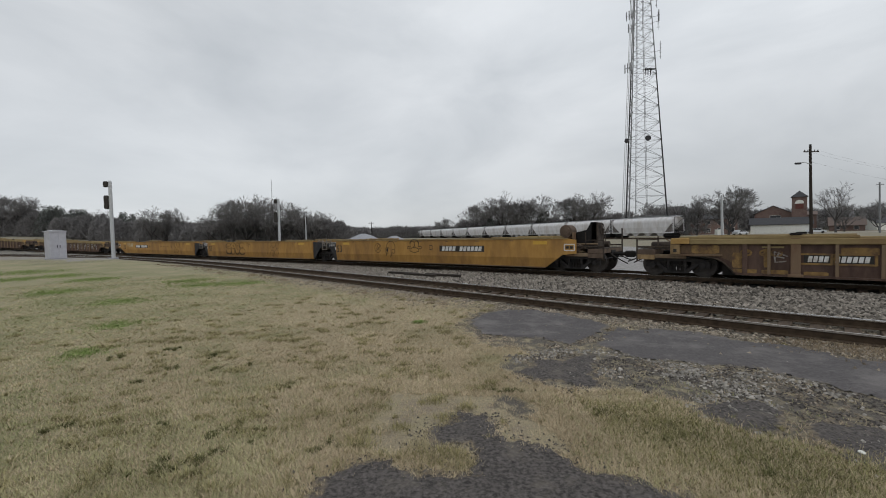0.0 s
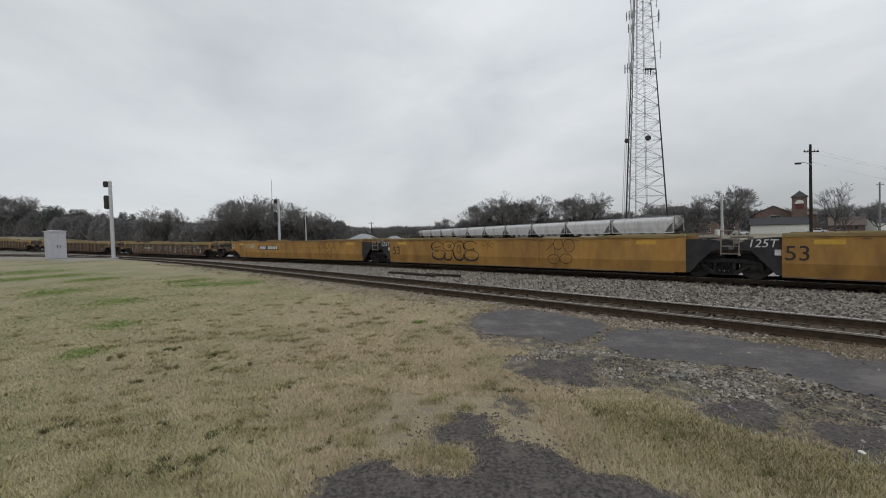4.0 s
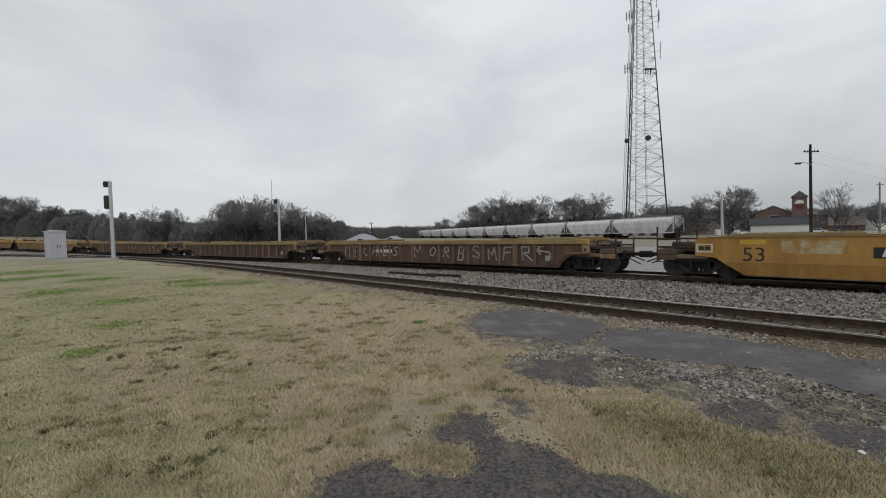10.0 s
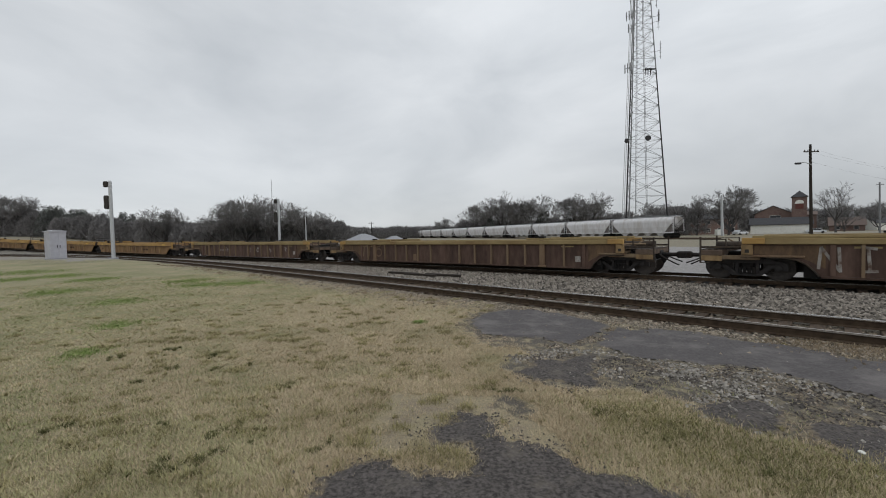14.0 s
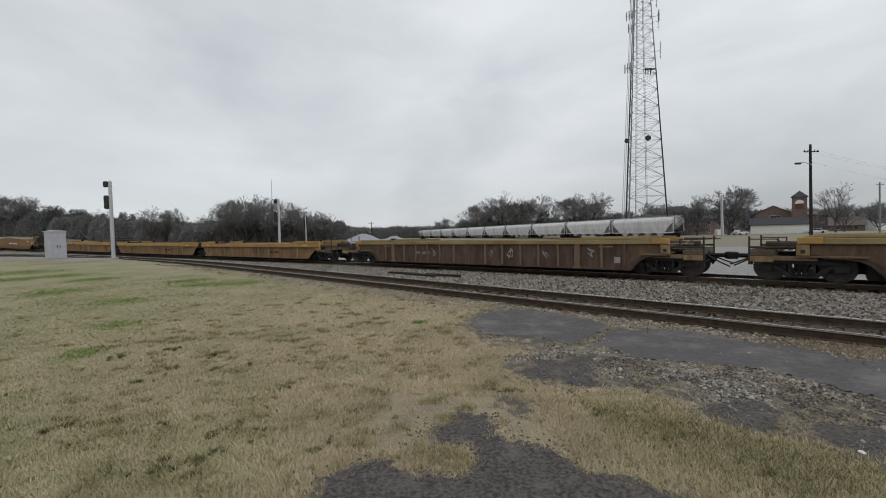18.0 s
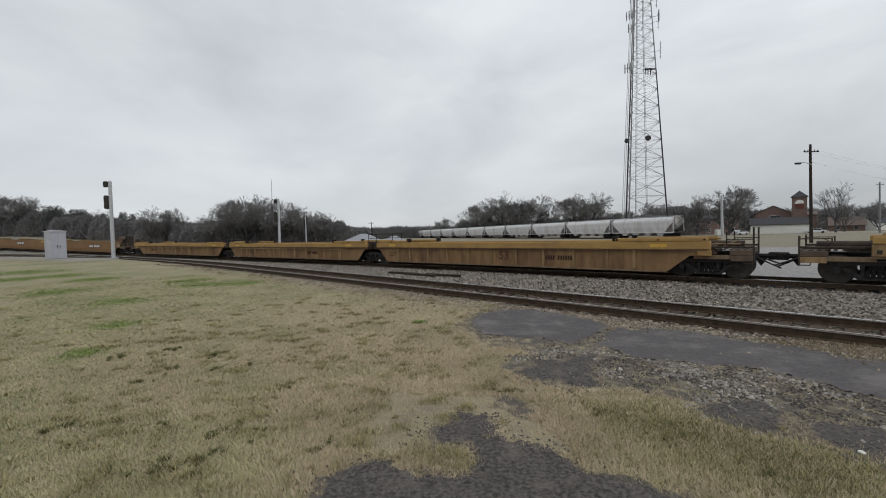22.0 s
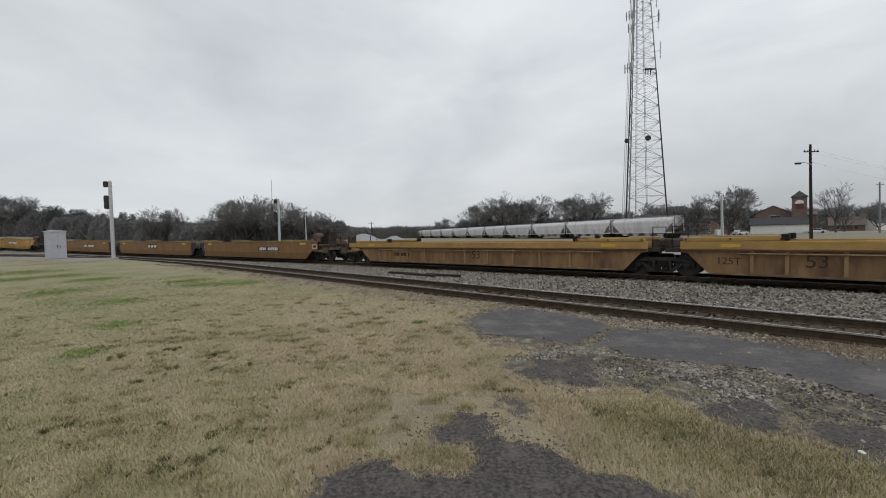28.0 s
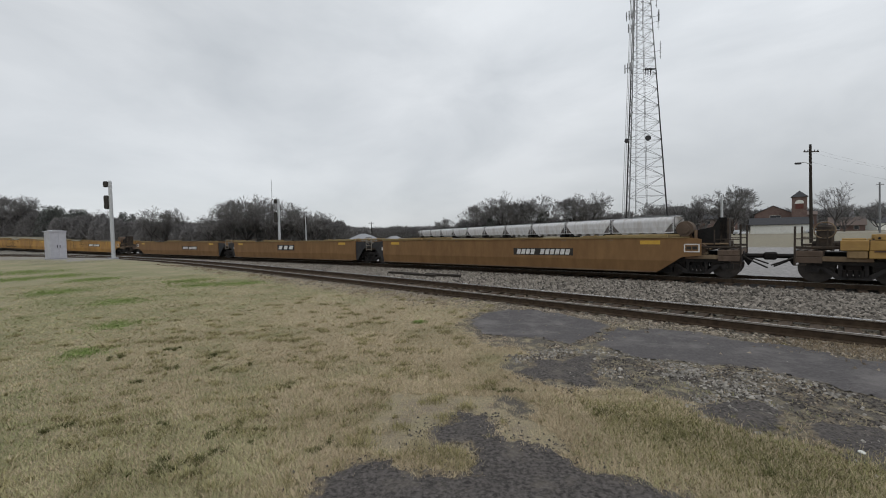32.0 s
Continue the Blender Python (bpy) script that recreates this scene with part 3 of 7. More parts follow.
paving("pavement_lane", LANE, 0.06, 0.02, ASPHALT, "worn grey asphalt lane beside the rusty siding")
paving("pavement_plate", PLATE, 0.06, 0.025, ASPHALT, "separate worn plate of grey asphalt edged by gravel")
paving("pavement_remnant", REMNANT, 0.05, 0.015, CRUMBLE, "crumbled dark asphalt remnant in gravel")
paving("pavement_apron", APRON, 0.05, 0.015, CRUMBLE, "broken dark asphalt apron littered with stones")
paving("pavement_shelf", SHELF, 0.05, 0.012, CRUMBLE, "dark crumbled asphalt shelf among pale stones")
paving("pavement_patch", PATCH, 0.04, 0.02, CRUMBLE, "crumbled black asphalt patch edged by tan grass")


def sweep(name, path, s_list, off, profile, material, parent, label=""):
    """A bar of that cross-section (across, up) laid along a track."""
    s = np.array(s_list)
    x, y, z, h = path(s, off)
    verts, faces, k = [], [], len(profile)
    for i in range(len(s)):
        for a, b in profile:
            verts.append((x[i] - math.sin(h[i]) * a, y[i] + math.cos(h[i]) * a, z[i] + b))
    for i in range(len(s) - 1):
        for j in range(k):
            faces.append((i * k + j, (i + 1) * k + j, (i + 1) * k + (j + 1) % k, i * k + (j + 1) % k))
    faces += [tuple(range(k)), tuple(range((len(s) - 1) * k, len(s) * k))[::-1]]
    return raw(name, verts, faces, material, parent, label)


WEB = [(-0.07, -0.17), (0.07, -0.17), (0.07, -0.158), (0.012, -0.14), (0.012, -0.045), (0.034, -0.035), (0.034, -0.004), (-0.034, -0.004), (-0.034, -0.035), (-0.012, -0.045), (-0.012, -0.14), (-0.07, -0.158)]
HEADTOP = [(-0.036, -0.03), (0.036, -0.03), (0.037, -0.014), (0.022, 0.0), (-0.022, 0.0), (-0.037, -0.014)]


def track(name, path, a, b, label, sink, top, spacing=0.5):
    t = thing(name, label, "railway track", kind="structure")
    ss = np.arange(a, b, 1.0)
    for off, head in zip((-0.75, 0.75), top):
        rail = sweep("rail", path, ss, off, WEB, RAILWEB, t, "rusty steel rail")
        sweep("rail_head", path, ss, off, HEADTOP, head, rail, "worn running surface")
    bm = bmesh.new()
    box(bm, -0.11, 0.11, -1.3, 1.3, -0.17, 0.0, bevel=0.015)
    first = None
    rng = random.Random(7)
    for s in np.arange(max(a, -75.0), min(b, 40.0), spacing):
        x, y, z, h = path(s)
        m = pose(x, y, z - 0.172 - sink - rng.random() * 0.012, rng.uniform(-0.6, 0.6), rng.uniform(-0.6, 0.6), math.degrees(h) + rng.uniform(-1.5, 1.5))
        if first is None:
            first = part("tie", bm, TIE, t)
            ob = first
        else:
            ob = new("tie", first.data)
            ob.parent = t
        ob.matrix_basis = m
        ob.scale = (rng.uniform(0.9, 1.1), rng.uniform(0.97, 1.03), 1)
    return t


def stones(name, n, place, size, material, label, seed, sunk=0.3):
    """n loose stones, joined; place(k) gives x, y of k random spots."""
    rng = np.random.default_rng(seed)
    x, y = place(rng, n)
    z = height(x, y) + np.array([noise.noise((u * 0.5, v * 0.5, 0.0)) * 0.5 + noise.noise((u * 2.3, v * 2.3, 4.0)) * 0.2 for u, v in zip(x, y)]) * 0.05 * np.clip(np.hypot(x, y) / 6, 0.3, 1)
    base = np.array([(1, 0, 0), (-1, 0, 0), (0, 1, 0), (0, -1, 0), (0, 0, 1), (0, 0, -0.7)], float)
    tri = np.array([(0, 2, 4), (2, 1, 4), (1, 3, 4), (3, 0, 4), (2, 0, 5), (1, 2, 5), (3, 1, 5), (0, 3, 5)])
    k = len(x)
    sz = rng.uniform(size[0], size[1], k)
    v = base[None] * rng.uniform(0.6, 1.35, (k, 6, 1)) + rng.normal(0, 0.18, (k, 6, 3))
    v *= np.stack([sz, sz * rng.uniform(0.6, 1, k), sz * rng.uniform(0.45, 0.9, k)], 1)[:, None]
    c, q = np.cos(rng.uniform(0, 6.28, k)), np.sin(rng.uniform(0, 6.28, k))
    nrm = np.hypot(c, q)
    c, q = c / nrm, q / nrm
    vx, vy = v[..., 0] * c[:, None] - v[..., 1] * q[:, None], v[..., 0] * q[:, None] + v[..., 1] * c[:, None]
    v = np.stack([vx + x[:, None], vy + y[:, None], v[..., 2] + (z + sz * (0.45 - sunk))[:, None]], 2).reshape(-1, 3)
    f = (tri[None] + (np.arange(k) * 6)[:, None, None]).reshape(-1, 3)
    ob = raw(name, v.tolist(), f.tolist(), material)
    return tagged(ob, label, "stones", kind="stuff")


track("main_track", main_at, -130.0, 60.0, "main line rails on dark ties in grey ballast", 0.0, (RAILHEAD, RAILHEAD))
track("siding_track", siding_at, -110.0, 34.0, "rusty siding rails on old half-buried ties", 0.0, (DULLRAIL, RAILHEAD))


def between(rng, n):
    s = 25 - 60 * rng.random(n) ** 1.7
    e = np.interp(s, ARC, GAP)
    d = 1.45 + (e - 2.75) * rng.random(n)
    x, y, _, _ = main_at(s, 0.0)
    h = np.interp(s, ARC, HEAD)
    return x + np.sin(h) * d, y - np.cos(h) * d


def in_siding(rng, n):
    s = 24 - 45 * rng.random(n) ** 1.5
    x, y, _, h = siding_at(s, 0.0)
    d = rng.normal(0.0, 0.95, n)
    return x - np.sin(h) * d, y + np.cos(h) * d


def in_poly(poly, slack=0.15):
    def place(rng, n):
        p = np.array(poly)
        a, b = p.min(0), p.max(0)
        x, y = rng.uniform(a[0], b[0], n * 4), rng.uniform(a[1], b[1], n * 4)
        ok = inside(x, y, poly) + rng.normal(0, slack, n * 4) > 0
        return x[ok][:n], y[ok][:n]
    return place


stones("ballast_stones", 44000, between, (0.036, 0.085), STONE, "loose grey ballast stones between the tracks", 3)
stones("siding_stones", 13000, in_siding, (0.015, 0.05), SIDESTONE, "dirty tan stones scattered among the siding ties", 4)


def scattered(poly, slack, size):
    """Spots in loose heaps inside a polygon."""
    spot = in_poly(poly, slack)

    def place(rng, n):
        x, y = spot(rng, n * 3)
        f = np.array([noise.noise((u * size, v * size, 6.0)) + 0.5 * noise.noise((u * size * 3, v * size * 3, 2.0)) for u, v in zip(x, y)])
        ok = f + rng.normal(0, 0.12, len(x)) > 0.08
        for dark in (REMNANT, SHELF, APRON):
            ok &= (inside(x, y, dark) < 0) | (rng.random(len(x)) < 0.2)
        return x[ok][:n], y[ok][:n]
    return place


def lane_edge(rng, n):
    """The gravel shoulder between the near rail and the lane."""
    s = 24 - 26 * rng.random(n) ** 1.2
    x, y, _, h = siding_at(s, 0.0)
    d = -1.15 - np.abs(rng.normal(0.0, 0.6, n))
    x, y = x - np.sin(h) * d, y + np.cos(h) * d
    ok = (inside(x, y, LANE) < 0.03) & (inside(x, y, PLATE) < 0.03)
    return x[ok], y[ok]


stones("shoulder_gravel", 15000, lane_edge, (0.01, 0.032), SHOULDER, "pale tan gravel shoulder beside the siding", 26)
stones("siding_pebbles", 1800, in_siding, (0.012, 0.036), PALESTONE, "pale pebbles scattered among the siding ties", 22)
stones("rubble_stones", 3400, scattered(RUBBLE, 0.12, 0.6), (0.006, 0.022), SIDESTONE, "pale rubble strewn over the broken paving", 5)
stones("rubble_chunks", 2800, scattered(RUBBLE, 0.1, 1.1), (0.01, 0.036), PALESTONE, "heaps of pale broken stone beside the lane", 16)
stones("dark_rubble", 3000, scattered(RUBBLE, 0.15, 1.6), (0.007, 0.026), CRUMBLE, "dark asphalt chunks among the rubble", 17)
stones("margin_stones", 2600, scattered(MARGIN, 0.1, 1.3), (0.008, 0.03), SIDESTONE, "loose gravel round the asphalt plate", 23)
stones("lane_grit", 700, scattered(LANE, 0.12, 0.9), (0.006, 0.022), PALESTONE, "pale grit scattered over the asphalt lane", 18)
stones("apron_stones", 1600, in_poly(APRON, 0.1), (0.005, 0.018), SIDESTONE, "small stones on broken asphalt", 6)
stones("patch_stones", 9000, in_poly(PATCH, 0.16), (0.005, 0.02), CRUMBLE, "black asphalt crumbs", 8)
stones("patch_chips", 5200, in_poly(PATCH, 0.12), (0.003, 0.011), PALESTONE, "pale chips in the asphalt patch", 9)


def blades(name, n, place, tall, material, label, seed, per=5, spread=0.025):
    """Tufts of narrow grass blades, joined."""
    rng = np.random.default_rng(seed)
    x, y = place(rng, n)
    k = len(x)
    z = height(x, y) + np.array([noise.noise((u * 0.5, v * 0.5, 0.0)) * 0.5 + noise.noise((u * 2.3, v * 2.3, 4.0)) * 0.2 for u, v in zip(x, y)]) * 0.05 * np.clip(np.hypot(x, y) / 6, 0.3, 1)
    a = rng.uniform(0, 6.28, (k, per))
    h = rng.uniform(tall[0], tall[1], (k, per)) * rng.uniform(0.7, 1.2, (k, 1))
    lean = rng.uniform(0.5, 1.9, (k, per)) * h
    w = 0.0022 + 0.0008 * np.hypot(x, y)[:, None] * 0.35 + rng.uniform(0, 0.002, (k, per))
    bx, by = x[:, None] + rng.normal(0, spread, (k, per)), y[:, None] + rng.normal(0, spread, (k, per))
    ca, sa = np.cos(a), np.sin(a)
    zz = np.repeat(z[:, None], per, 1)
    p0 = np.stack([bx - sa * w, by + ca * w, zz - 0.01], 2)
    p1 = np.stack([bx + sa * w, by - ca * w, zz - 0.01], 2)
    p2 = np.stack([bx + ca * lean, by + sa * lean, zz + h], 2)
    v = np.stack([p0, p1, p2], 2).reshape(-1, 3)
    f = np.arange(len(v)).reshape(-1, 3)
    ob = raw(name, v.tolist(), f.tolist(), material)
    return tagged(ob, label, "grass", kind="stuff")


def greenness(x, y):
    """Share of olive grass: more to the open side of the lawn and far out."""
    drift = np.array([noise.noise((u * 0.33, v * 0.33, 8.0)) + 0.5 * noise.noise((u * 0.9, v * 0.9, 3.0)) for u, v in zip(x, y)])
    return np.clip(0.05 + 0.4 * drift + 0.5 * soft01((-x / np.maximum(y, 0.5) - 0.3) / 0.6) + 0.4 * soft01((np.hypot(x, y) - 7) / 8) + 0.7 * soft01((-x - 0.6) / 1.6) * soft01((4.9 - y) / 1.6) + 0.45 * soft01((x - 0.9) / 0.5) * soft01((5.2 - y) / 0.6), 0, 0.85)


def in_weeds(x, y):
    g = np.zeros(len(x))
    for wx, wy, wr in WEEDS:
        g = np.maximum(g, np.exp(-((x - wx) ** 2 * 0.8 + (y - wy) ** 2 * 1.8) / (wr * wr)))
    return g


def olive_lawn(rng, n):
    x, y = lawn(rng, n * 2)
    ok = rng.random(len(x)) < greenness(x, y)
    return x[ok][:n], y[ok][:n]


def tan_lawn(rng, n):
    x, y = lawn(rng, n)
    ok = rng.random(len(x)) > greenness(x, y) * 0.8
    return x[ok], y[ok]


def lawn(rng, n):
    r = 2.4 * np.exp(rng.random(n * 2) * math.log(26 / 2.4))
    a = np.radians(rng.uniform(-52, 52, n * 2))
    x, y = r * np.sin(a), r * np.cos(a)
    s, d = along(x, y)
    ok = d - np.interp(s, ARC, GAP) > 1.4
    for poly, grow in ((LANE, -0.04), (PLATE, -0.04), (REMNANT, 0.0), (APRON, -0.05), (SHELF, -0.03), (PATCH, -0.05)):
        ok &= inside(x, y, poly) + rng.normal(0, 0.06, n * 2) < -grow
    thin = (inside(x, y, RUBBLE) > 0) | (inside(x, y, SAND) > -0.05) | (inside(x, y, SMEAR) > 0)
    ok &= ~thin | (rng.random(n * 2) < 0.1)
    ok &= (inside(x, y, MARGIN) < 0) | (rng.random(n * 2) < 0.3)
    ok &= (x < 1.3) | (d - np.interp(s, ARC, GAP) > 4.4) | (rng.random(n * 2) < 0.06)
    ok &= rng.random(n * 2) > 0.8 * in_weeds(x, y)
    return x[ok][:n], y[ok][:n]


def weeds(rng, n):
    w = np.array(WEEDS)
    i = rng.choice(len(w), n, p=np.sqrt(w[:, 2]) / np.sqrt(w[:, 2]).sum())
    return w[i, 0] + rng.normal(0, 0.55, n) * w[i, 2], w[i, 1] + rng.normal(0, 0.55, n) * w[i, 2]


blades("olive_grass", 36000, olive_lawn, (0.014, 0.04), OLIVE, "olive winter grass in the lawn", 21)
blades("lawn_grass", 90000, tan_lawn, (0.014, 0.04), BLADE, "short dormant tan lawn grass", 11)
STRIP = [(1.08, 4.75), (1.47, 5.05), (2.4, 4.85), (2.78, 3.99), (3.47, 3.5), (4.2, 2.7), (3.6, 2.0), (1.7, 3.15), (1.2, 3.9)]
blades("verge_sprouts", 5200, in_poly([(1.5, 4.6), (2.3, 4.45), (2.75, 3.75), (3.4, 3.3), (4.0, 2.7), (3.4, 2.3), (2.0, 3.1), (1.5, 3.9)], 0.15), (0.02, 0.05), SPROUT, "greening grass along the broken paving", 20)
blades("verge_grass", 3000, in_poly(STRIP, 0.12), (0.02, 0.048), BLADE, "longer tan grass along the broken paving", 13)


def clumps(rng, n):
    k = n // 30
    r = 2.6 * np.exp(rng.random(k) * math.log(14 / 2.6))
    a = np.radians(rng.uniform(-50, 8, k))
    x, y = np.repeat(r * np.sin(a), 30) + rng.normal(0, 0.07, k * 30), np.repeat(r * np.cos(a), 30) + rng.normal(0, 0.05, k * 30)
    ok = (inside(x, y, PATCH) < 0) & (inside(x, y, PLATE) < 0)
    return x[ok], y[ok]


blades("grass_clumps", 7800, clumps, (0.025, 0.065), CLUMP, "taller olive grass clumps in the lawn", 14)
# clusters of dark tufts: middle, half width and half depth
TUFTS = [(-2.06, 4.09, 0.2, 0.24), (-1.85, 4.0, 0.14, 0.17), (-2.35, 3.99, 0.09, 0.29), (-2.44, 3.5, 0.15, 0.18), (-2.2, 3.55, 0.11, 0.2), (-2.96, 4.23, 0.13, 0.08), (-1.17, 3.68, 0.13, 0.08), (-4.03, 4.31, 0.08, 0.05),
         (-4.14, 4.18, 0.09, 0.05), (-2.47, 3.36, 0.05, 0.07), (-1.01, 3.77, 0.16, 0.08), (-2.11, 5.33, 0.11, 0.16), (-3.87, 6.84, 0.13, 0.17), (-4.13, 6.22, 0.14, 0.11), (-4.86, 7.26, 0.15, 0.15), (-3.47, 6.05, 0.1, 0.1),
         (-4.25, 5.63, 0.11, 0.09), (-5.5, 6.81, 0.14, 0.17), (-3.0, 6.2, 0.07, 0.11), (0.76, 4.97, 0.27, 0.09), (0.16, 4.56, 0.05, 0.06), (2.09, 3.85, 0.21, 0.22), (2.56, 3.22, 0.2, 0.15), (1.71, 4.23, 0.23, 0.26)]


def dark_tufts(rng, n):
    """Small tight tufts gathered in loose clusters."""
    w = np.array(TUFTS)
    area = (w[:, 2] * w[:, 3]) ** 0.75
    k = n // 14
    i = rng.choice(len(w), k, p=area / area.sum())
    x, y = w[i, 0] + rng.normal(0, 0.5, k) * w[i, 2], w[i, 1] + rng.normal(0, 0.5, k) * w[i, 3]
    return np.repeat(x, 14) + rng.normal(0, 0.013, k * 14), np.repeat(y, 14) + rng.normal(0, 0.013, k * 14)


def lone_tufts(rng, n):
    """Single tufts strewn over the near lawn."""
    x, y = lawn(rng, n // 8)
    x, y = np.repeat(x, 8) + rng.normal(0, 0.012, len(x) * 8), np.repeat(y, 8) + rng.normal(0, 0.012, len(y) * 8)
    return x, y


blades("dark_weeds", 2300, dark_tufts, (0.015, 0.045), DARKWEED, "dark green weeds dotted over the lawn", 15, spread=0.008)
blades("lone_tufts", 3400, lone_tufts, (0.02, 0.05), CLUMP, "small olive tufts strewn over the lawn", 24, spread=0.01)
blades("dry_strip_grass", 1700, in_poly(DRYSTRIP, 0.25), (0.02, 0.06), SEDGE, "dead brown grass between the lane and the siding", 25)
blades("green_weeds", 6500, weeds, (0.02, 0.05), CLOVER, "low green weeds in the lawn", 12)


def siding_edge(rng, n):
    k = n // 14
    s = 24 - 44 * rng.random(k) ** 1.3
    x, y, _, h = siding_at(s, 0.0)
    d = np.where(rng.random(k) < 0.75, rng.uniform(-2.3, -1.35, k), rng.uniform(-0.6, 0.6, k))
    x, y = x - np.sin(h) * d, y + np.cos(h) * d
    x, y = np.repeat(x, 14) + rng.normal(0, 0.09, k * 14), np.repeat(y, 14) + rng.normal(0, 0.07, k * 14)
    ok = (inside(x, y, LANE) < 0.05) & (inside(x, y, PLATE) < 0.05)
    return x[ok], y[ok]


blades("siding_grass", 1500, siding_edge, (0.03, 0.08), SEDGE, "dry brown tufts along the siding rails", 19)


# ---- the train of well cars ----
TRUCK_AT, WHEEL_R, SPEED = 9.9, 0.46, 6.3387


def truck(parent, x):
    """A two-axle freight truck: side frames with springs, a bolster, two wheelsets."""
    bm = bmesh.new()
    box(bm, -0.2, 0.2, -1.05, 1.05, 0.42, 0.72, bevel=0.03)
    rod(bm, (0, 0, 0.7), (0, 0, 0.86), 0.24, n=12)
    t = part("truck", bm, DARK, parent, "dark grimy steel freight truck")
    t.matrix_basis = pose(x, 0, 0)
    for side in (-1, 1):
        bm = bmesh.new()
        slab(bm, [(-1.16, 0.58), (-1.0, 0.67), (-0.45, 0.76), (0.45, 0.76), (1.0, 0.67), (1.16, 0.58), (1.16, 0.36), (0.98, 0.36), (0.93, 0.56), (0.4, 0.61), (-0.4, 0.61), (-0.93, 0.56), (-0.98, 0.36), (-1.16, 0.36)],
             side, 1.10, 1.10, 0.14, 0.0, 1.0)
        slab(bm, [(-0.86, 0.55), (-0.68, 0.55), (-0.30, 0.27), (0.30, 0.27), (0.68, 0.55), (0.86, 0.55), (0.40, 0.15), (-0.40, 0.15)], side, 1.10, 1.10, 0.14, 0.0, 1.0)
        for u in (-0.3, 0.3):
            box(bm, u - 0.05, u + 0.05, side * 1.03 - 0.07, side * 1.03 + 0.07, 0.25, 0.63)
        part("side_frame", bm, FRAME, t, "dusty cast steel side frame")
        for u in (-0.2, -0.07, 0.07, 0.2):
            bm = bmesh.new()
            rod(bm, (u, side * 1.12, 0.24), (u, side * 1.12, 0.46), 0.06, n=8)
            part("spring", bm, DARK, t)
        for u in (-0.89, 0.89):
            bm = bmesh.new()
            rod(bm, (u, side * 1.06, 0.46), (u, side * 1.16, 0.46), 0.11, n=10)
            part("bearing_cap", bm, FRAME, t)
    for u in (-0.89, 0.89):
        bm = bmesh.new()
        rod(bm, (0, -1.0, 0), (0, 1.0, 0), 0.075, n=10)
        for side in (-1, 1):
            rod(bm, (0, side * 0.70, 0), (0, side * 0.83, 0), WHEEL_R, n=28)
            rod(bm, (0, side * 0.66, 0), (0, side * 0.70, 0), WHEEL_R + 0.025, n=28)
            for k in range(3):
                c, s = math.cos(k * 2.094) * 0.27, math.sin(k * 2.094) * 0.27
                rod(bm, (c, side * 0.84, s), (c, side * 0.86, s), 0.045, n=8)
        w = part("wheelset", bm, WHEEL, t, "rusty steel wheels on an axle")
        w.matrix_basis = pose(u, 0, WHEEL_R)
    return t


END_GEAR = ("draft_sill", "side_sill", "deck_rail", "end_plate", "end_post", "end_sill", "walkway_grating", "coupler", "air_hose", "uncoupling_lever", "handrail", "brake_cylinder",
            "cylinder_bracket", "brake_pipe", "gusset", "brake_wheel", "brake_stand", "air_reservoir", "coupler_bracket", "brake_bracket")


